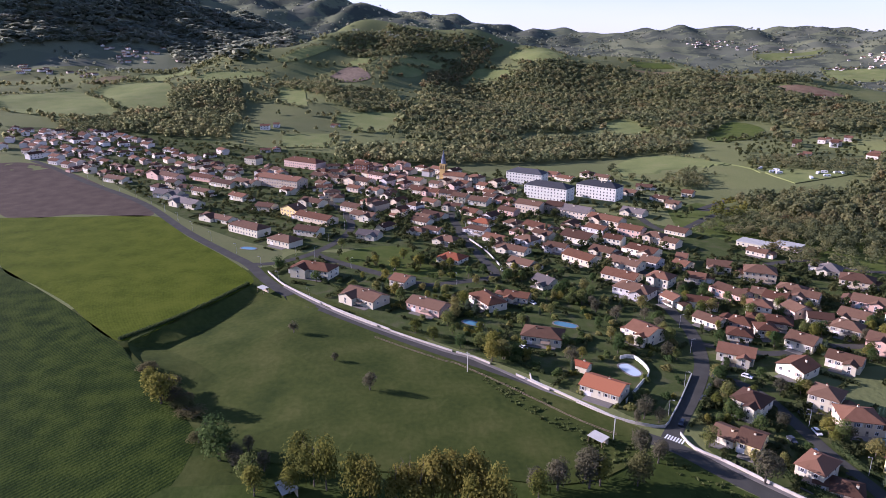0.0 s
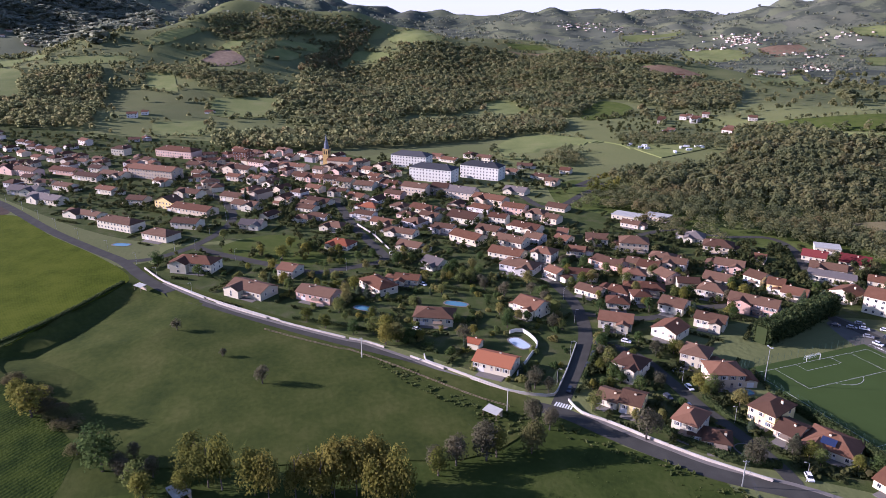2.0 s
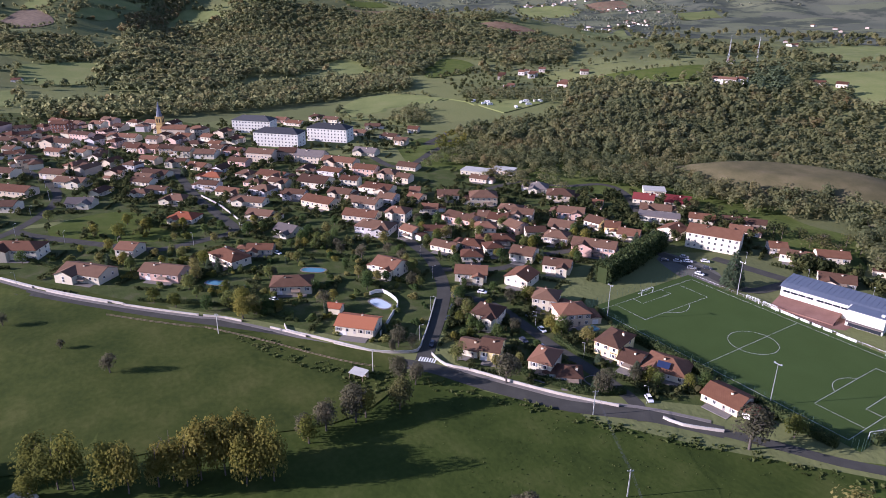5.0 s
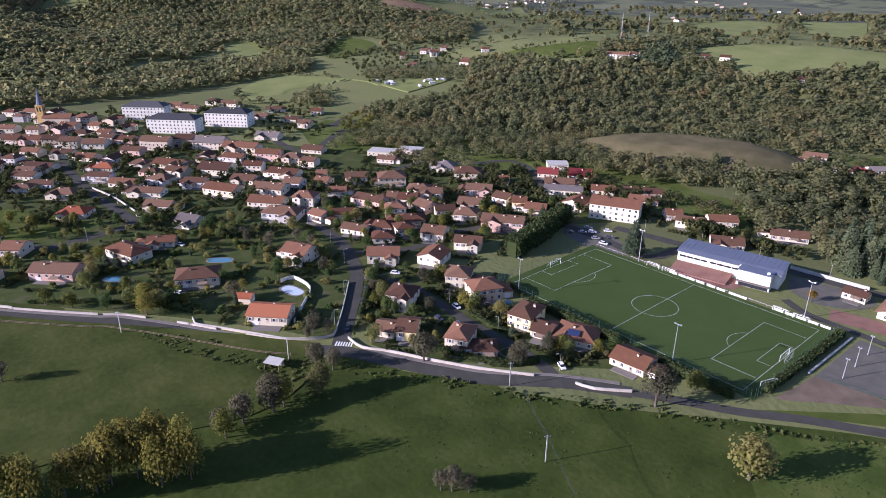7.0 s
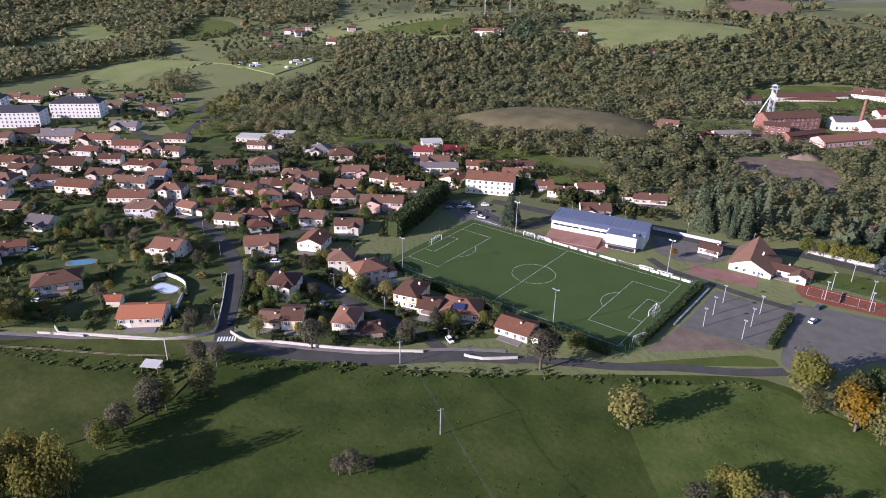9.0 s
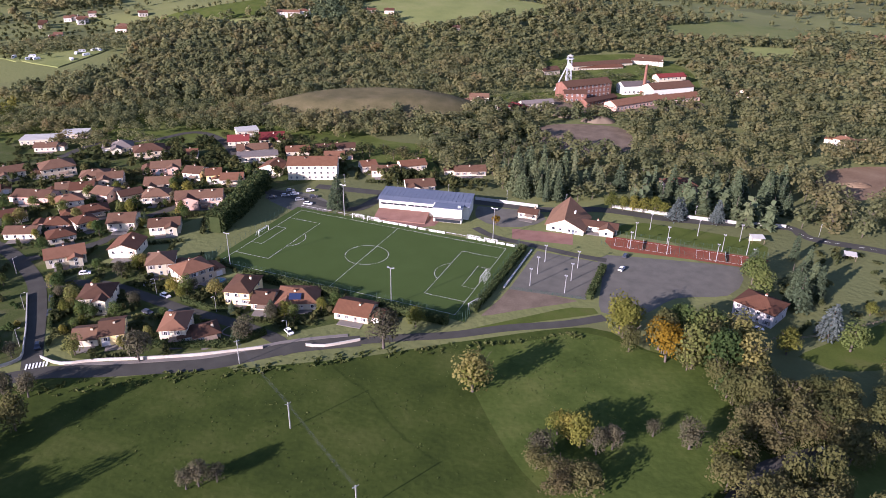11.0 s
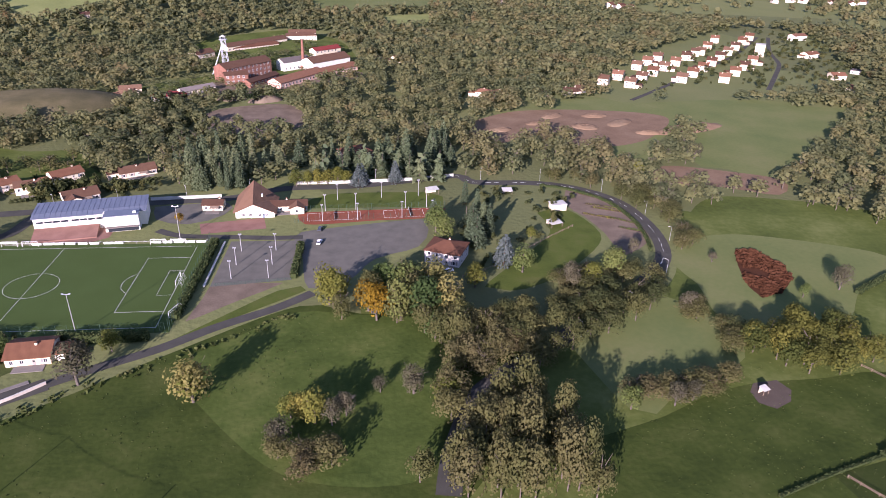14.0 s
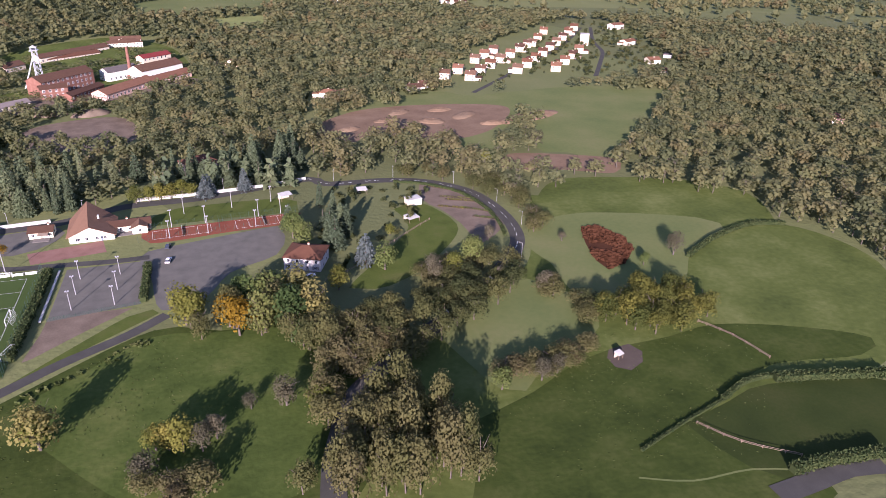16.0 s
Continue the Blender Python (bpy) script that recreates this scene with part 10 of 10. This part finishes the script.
def mound(x, y, long, wide, tall, turn, label, mat):
    n, m = 36, 9
    v = [(0, 0, tall)]
    for i in range(1, m + 1):
        for j in range(n):
            a = 2 * math.pi * j / n
            f = i / m
            k = 1 + 0.12 * noise.noise((math.cos(a) * 2 + x, math.sin(a) * 2, 1.0))
            z = tall * (1 - max(0, (f - 0.45) / 0.55) ** 1.3) + 0.5 * noise.noise((a * 3, f * 5, x))
            v.append((long / 2 * f * k * math.cos(a), wide / 2 * f * k * math.sin(a), z if i < m else -0.5))
    f = [(0, 1 + j, 1 + (j + 1) % n) for j in range(n)]
    for i in range(m - 1):
        f += [(1 + i * n + j, 1 + (i + 1) * n + j, 1 + (i + 1) * n + (j + 1) % n, 1 + i * n + (j + 1) % n) for j in range(n)]
    return thing("earth_mound", pose(x, y, ground_z(x, y), 0, 0, turn), label, "heap", me=flat_mesh("earth_mound", v, f, [MAT[mat]], smooth=True))


mound(-118, 216, 186, 84, 12.5, 36, "flat-topped spoil heap overgrown with dry grass", "heap")
mound(48, 262, 26, 14, 3.2, 20, "heap of pale rubble in the yard", "bareearth")
mound(20, 268, 30, 16, 3.0, -10, "heap of brown earth in the yard", "bareearth")
mound(330, 190, 60, 16, 3.0, 20, "long heap of reddish earth", "redearth")



def caravan(x, y, turn):
    """A touring caravan: rounded body, window band, wheels and a drawbar."""
    o = thing("caravan", pose(x, y, ground_z(x, y), 0, 0, turn), "white touring caravan parked on the grass", "caravan", "caravans")
    side = [(-2.9, 0.5), (2.9, 0.5), (3.1, 1.3), (2.7, 2.5), (-2.5, 2.6), (-3.1, 1.6)]
    n = len(side)
    v = [(p, q, z) for q in (-1.1, 1.1) for p, z in side]
    part("body", Shape().add(v, [tuple(range(n)), tuple(range(2 * n - 1, n - 1, -1))] + [(i, n + i, n + (i + 1) % n, (i + 1) % n) for i in range(n)]).mesh("body", MAT["carwhite"]), o)
    for q in (-1.12, 1.1):
        for p in (-1.9, 1.3):
            part("window", Shape().box(p - 0.7, p + 0.7, q, q + 0.02, 1.4, 2.0).mesh("window", MAT["glass"]), o)
        part("wheel", Shape().tube((0, q - 0.05, 0.33), (0, q + 0.1, 0.33), 0.33, 0.33, 10).mesh("wheel", MAT["tyre"]), o)
    part("drawbar", Shape().box(-4.2, -2.9, -0.06, 0.06, 0.45, 0.56).box(-3.95, -3.85, -0.05, 0.05, 0.0, 0.5).mesh("drawbar", MAT["metal"]), o)


for row in CARAVANS:
    caravan(*row)
for x, y in AERIALS:
    aerial = thing("radio_mast", pose(x, y, ground_z(x, y)), "slim grey lattice radio mast on the hilltop", "radio mast", "radio masts")
    for k in range(3):
        part("leg", Shape().tube((1.1, 0, 0), (0.25, 0, 30), 0.14, 0.1, 5).mesh("leg", MAT["metal"]), aerial, pose(0, 0, 0, 0, 0, 120 * k))
    for z in range(3, 30, 3):
        w = 1.1 - 0.85 * z / 30
        corners = [(w * math.cos(2.0944 * k), w * math.sin(2.0944 * k), z) for k in range(3)]
        ties = Shape()
        for k in range(3):
            ties.tube(corners[k], corners[(k + 1) % 3], 0.06, 0.06, 4)
        part("tie", ties.mesh("tie", MAT["metal"]), aerial)
    part("antenna", Shape().tube((0, 0, 30), (0, 0, 34), 0.12, 0.05, 5).mesh("antenna", MAT["metal"]), aerial)

# ---------- courts ----------
court = thing("tennis_courts", pose(123.5, 59.5, 0.05, 0, 0, 4), "two red clay tennis courts with white lines", "court", kind="structure")
for s in (-1, 1):
    cx = s * 17.2
    for y in (-4.1, 4.1):
        part("line", Shape().box(cx - 11.9, cx + 11.9, y - 0.05, y + 0.05, 0.03, 0.04).mesh("line", MAT["paint"]), court)
    for x in (-11.9, -6.4, 6.4, 11.9):
        part("line", Shape().box(cx + x - 0.05, cx + x + 0.05, -4.1, 4.1, 0.03, 0.04).mesh("line", MAT["paint"]), court)
    net = thing("tennis_net", pose(123.5 + cx * math.cos(radians(4)), 59.5 + cx * math.sin(radians(4)), 0.05, 0, 0, 4), "low dark tennis net with a white tape", "net", "tennis nets")
    part("mesh", Shape().box(-0.02, 0.02, -5, 5, 0.1, 0.95).mesh("mesh", MAT["fence"]), net)
    part("tape", Shape().box(-0.03, 0.03, -5, 5, 0.95, 1.03).mesh("tape", MAT["paint"]), net)
mesh_fence([(89.2, 52), (155, 56.4)], 3.0)
mesh_fence([(89, 63.5), (157.5, 68)], 3.0)
mesh_fence([(122, 53.5), (121.5, 66)], 3.0)
for x, y in ((101.5, 53), (117, 54), (137, 55.5), (151, 56.5), (102, 64.5), (116, 65.5), (139, 67), (149, 67.8), (107, 78), (128, 80), (146, 82)):
    mast(x, y, 8.0, 0, "slim pale court lamp post", 2, "court lamps", 0.45)
for x in (70.7, 84.5):
    for y in (2, 13, 25):
        mast(x, y, 7.5, 0, "slim pale court lamp post", 2, "court lamps", 0.45)
mesh_fence([(64, -3.5), (93.2, 0)], 1.2, "low wire fence round the asphalt court")
wall_along([(62.6, 33.5), (61.9, -3.9)], 0.5, "low concrete wall beside the court", "concrete", 0.6)
wall_along([(20, 79.5), (36, 81), (52, 82.5)], 1.6, "long pale wall along the upper road", "concrete")
wall_along([(86, 98.5), (113, 99.5), (141, 102), (166, 107.5)], 1.6, "long pale wall along the upper road", "concrete")
hedge([(209, 93), (222, 87), (236, 73), (242, 55), (243, 36), (240, 18)], 1.1, 1.3, "low dark green hedge inside the bend")

# ---------- villa, pools, small buildings ----------
villa_wall = [(-117, -104), (-116.5, -98), (-103, -98), (-93, -107), (-82, -118)]
wall_along(villa_wall, 1.6, "white wall that shelters the villa's pool", "W")


def pool(x, y, a, b, turn, label, mat="water"):
    o = thing("swimming_pool", pose(x, y, 0, 0, 0, turn), label, "pool", "garden pools")
    n = 28
    v = [(a * math.copysign(abs(math.cos(t)) ** 0.7, math.cos(t)), b * math.copysign(abs(math.sin(t)) ** 0.7, math.sin(t))) for t in (2 * math.pi * i / n for i in range(n))]
    rim = Shape().add([(p * 1.15, q * 1.2, 0.16) for p, q in v] + [(p, q, 0.16) for p, q in v] + [(p * 1.15, q * 1.2, -0.1) for p, q in v],
                      [(i, (i + 1) % n, n + (i + 1) % n, n + i) for i in range(n)] + [(2 * n + i, 2 * n + (i + 1) % n, (i + 1) % n, i) for i in range(n)])
    part("edge", rim.mesh("edge", MAT["paving"]), o)
    part("surface", Shape().add([(p, q, 0.1) for p, q in v], [tuple(range(n))]).mesh("surface", MAT[mat]), o)


pool(-107, -104.3, 5.6, 3.0, 10, "oval garden pool under a pale blue cover", "poolcover")
pool(-156, -113.5, 5.5, 2.6, 50, "blue garden swimming pool with pale edge")
pool(-165.6, -156.4, 5.0, 2.4, 45, "blue garden swimming pool with pale edge")
pool(-41.7, -43.7, 2.2, 2.0, 0, "small round blue garden pool")
pool(-310, -269.5, 5.2, 2.6, 62, "blue garden swimming pool with pale edge")
pool(-13.8, -71.5, 2.8, 2.6, 0, "round garden pool under a dark cover", "hedge")
panels = thing("solar_panel", pose(-3.0, -49.0, 4.55, 21, 0, 25), "dark solar panels on the orange roof", "solar panel", me=Shape().box(-2.2, 2.2, -1.5, 1.5, 0, 0.08).box(-0.03, 0.03, -1.5, 1.5, 0.08, 0.1).mesh("solar_panel", MAT["solar"]))


def shelter(x, y, turn, label, w=4.0, d=3.0, tall=2.5):
    o = thing("shelter", pose(x, y, 0, 0, 0, turn), label, "shelter")
    part("roof", Shape().add([(-w / 2, -d / 2, tall), (w / 2, -d / 2, tall), (w / 2, d / 2, tall + 0.5), (-w / 2, d / 2, tall + 0.5), (-w / 2, -d / 2, tall + 0.12), (w / 2, -d / 2, tall + 0.12), (w / 2, d / 2, tall + 0.62), (-w / 2, d / 2, tall + 0.62)],
                             [(4, 5, 6, 7), (3, 2, 1, 0), (0, 1, 5, 4), (1, 2, 6, 5), (2, 3, 7, 6), (3, 0, 4, 7)]).mesh("roof", MAT["concrete"]), o)
    part("wall", Shape().box(-w / 2 + 0.2, w / 2 - 0.2, d / 2 - 0.35, d / 2 - 0.2, 0, tall + 0.3).mesh("wall", MAT["b"]), o)
    for i in (-1, 1):
        part("post", Shape().box(i * (w / 2 - 0.3) - 0.06, i * (w / 2 - 0.3) + 0.06, -d / 2 + 0.2, -d / 2 + 0.32, 0, tall + 0.05).mesh("post", MAT["wood"]), o)


shelter(-226, -256, 35, "small bus shelter with a white roof", 6, 3.5)
shelter(-51, -240, 20, "field shed with a pale sheet roof", 7, 5)
shelter(-59, -139, 30, "field shed with a pale sheet roof", 6, 4)
shelter(239.5, -76, 20, "small white feeding hut on trodden mud", 2.6, 2.2, 1.8)
house(210.9, 63.0, 10, 7, 5, 1, "w", "f", "w", "garden huts", 961, True)
shelter(205.0, 44.7, 20, "low garden shed with a grey sheet roof", 6, 5, 1.8)
shelter(190, 82, 0, "white open garden shelter with a pale roof", 5, 4, 2.4)
shelter(153, 84, 20, "small roadside shelter with a pale roof", 6, 4, 2.6)

# kitchen gardens inside the bend: earth beds, some with rows of plants
rnd = random.Random(31)
for i, (bx, by, turn, long) in enumerate([(233.6, 65.3, -25, 17.0), (227.6, 54.5, -28, 13.6), (237.8, 49.0, -35, 15.2), (234.3, 61.5, -25, 14.7), (238.9, 38.8, -32, 12.4), (230.2, 79.2, -40, 14.8)]):
    bed = thing("vegetable_bed", pose(bx, by, 0.05, 0, 0, turn), "narrow brown vegetable bed with low green rows", "vegetable bed", "vegetable beds", kind="structure")
    part("soil", Shape().box(-long / 2, long / 2, -0.9, 0.9, 0, 0.16).mesh("soil", MAT["soil"]), bed)
    v = crown_arrays(500 + i, 220, 0.5, 0.3, 5, 0.2)
    v = v.reshape(-1, 4, 3) + np.stack([np.random.RandomState(i).uniform(-long / 2 + 0.6, long / 2 - 0.6, 220), np.random.RandomState(i + 40).choice((-0.5, 0.5), 220), np.full(220, 0.25)], 1)[:, None, :]
    part("plants", quads_mesh("plants", v.reshape(-1, 3), MAT["yellow" if i % 2 else "leaf"]), bed)
# heaps in the quarry
for q in range(7):
    mound(*((205, 190), (232, 205), (262, 196), (288, 205), (300, 182), (246, 222), (276, 222))[q], rnd.uniform(16, 36), rnd.uniform(9, 16), rnd.uniform(1.0, 2.0), rnd.uniform(-30, 40), "heap of pale reddish earth", "redearth")

# ---------- rough growth in the meadows ----------
def tufts(name, poly, count, label, mat, size=0.3, tone=0.3, spread=0.2):
    """Tussocks and weeds as one mesh of small blades."""
    r = np.random.RandomState(count)
    p = np.array(poly, float)
    lo, hi = p.min(0), p.max(0)
    x, y = r.uniform(lo[0], hi[0], count * 3), r.uniform(lo[1], hi[1], count * 3)
    patchy = np.sin(x * 0.11 + 2 * np.sin(y * 0.07)) * np.sin(y * 0.13 + 1.5 * np.sin(x * 0.05)) + 0.5 * np.sin(x * 0.37) * np.sin(y * 0.31)
    keep = inside(x, y, poly) & (patchy > r.uniform(-0.9, 0.7, x.size))
    x, y = x[keep][:count], y[keep][:count]
    n = len(x)
    vs = []
    s = size * (0.5 + r.rand(n) ** 2 * 1.6)
    z = height(x, y)
    for k in range(3):
        a = r.rand(n) * 6.283
        dx, dy = np.cos(a) * s, np.sin(a) * s
        lean = r.normal(size=(n, 2)) * s[:, None] * 0.6
        vs.append(np.stack([np.column_stack([x - dx, y - dy, z]), np.column_stack([x + dx, y + dy, z]),
                            np.column_stack([x + dx * 0.6 + lean[:, 0], y + dy * 0.6 + lean[:, 1], z + s * 1.1]), np.column_stack([x - dx * 0.6 + lean[:, 0], y - dy * 0.6 + lean[:, 1], z + s * 1.1])], 1))
    v = np.concatenate(vs).reshape(-1, 3)
    t = np.tile(np.repeat(np.clip(tone + r.normal(size=n) * spread, 0, 1), 4), 3)
    tagged(new(name, quads_mesh(name, v, MAT[mat], t)), label, "plants", kind="stuff")


for name, poly, count, size, tone in ROUGH:
    tufts(name, poly, count, "rough grass tussocks and weeds", "tuft", size, tone)
low = patch(BRACKEN, 0.05, MAT["fern"], "bracken")
tagged(new("bracken", low), "patch of rust-brown bracken in the meadow", "plants", kind="stuff")
tufts("bracken_stems", BRACKEN, 1500, "rust-brown bracken stems", "fern", 0.6, 0.9)

# ---------- far villages ----------
for group, rows in FAR:
    for x, y, turn, w in rows:
        far_house(x, y, turn, w, 9, 1.5, "g")
tagged(new("outlying_houses", FAR_SHAPE.mesh("outlying_houses", MAT["farwall"], MAT["farroof"], MAT["dark"])), "pale rendered houses with tiled roofs in the outskirts", "houses", kind="stuff")
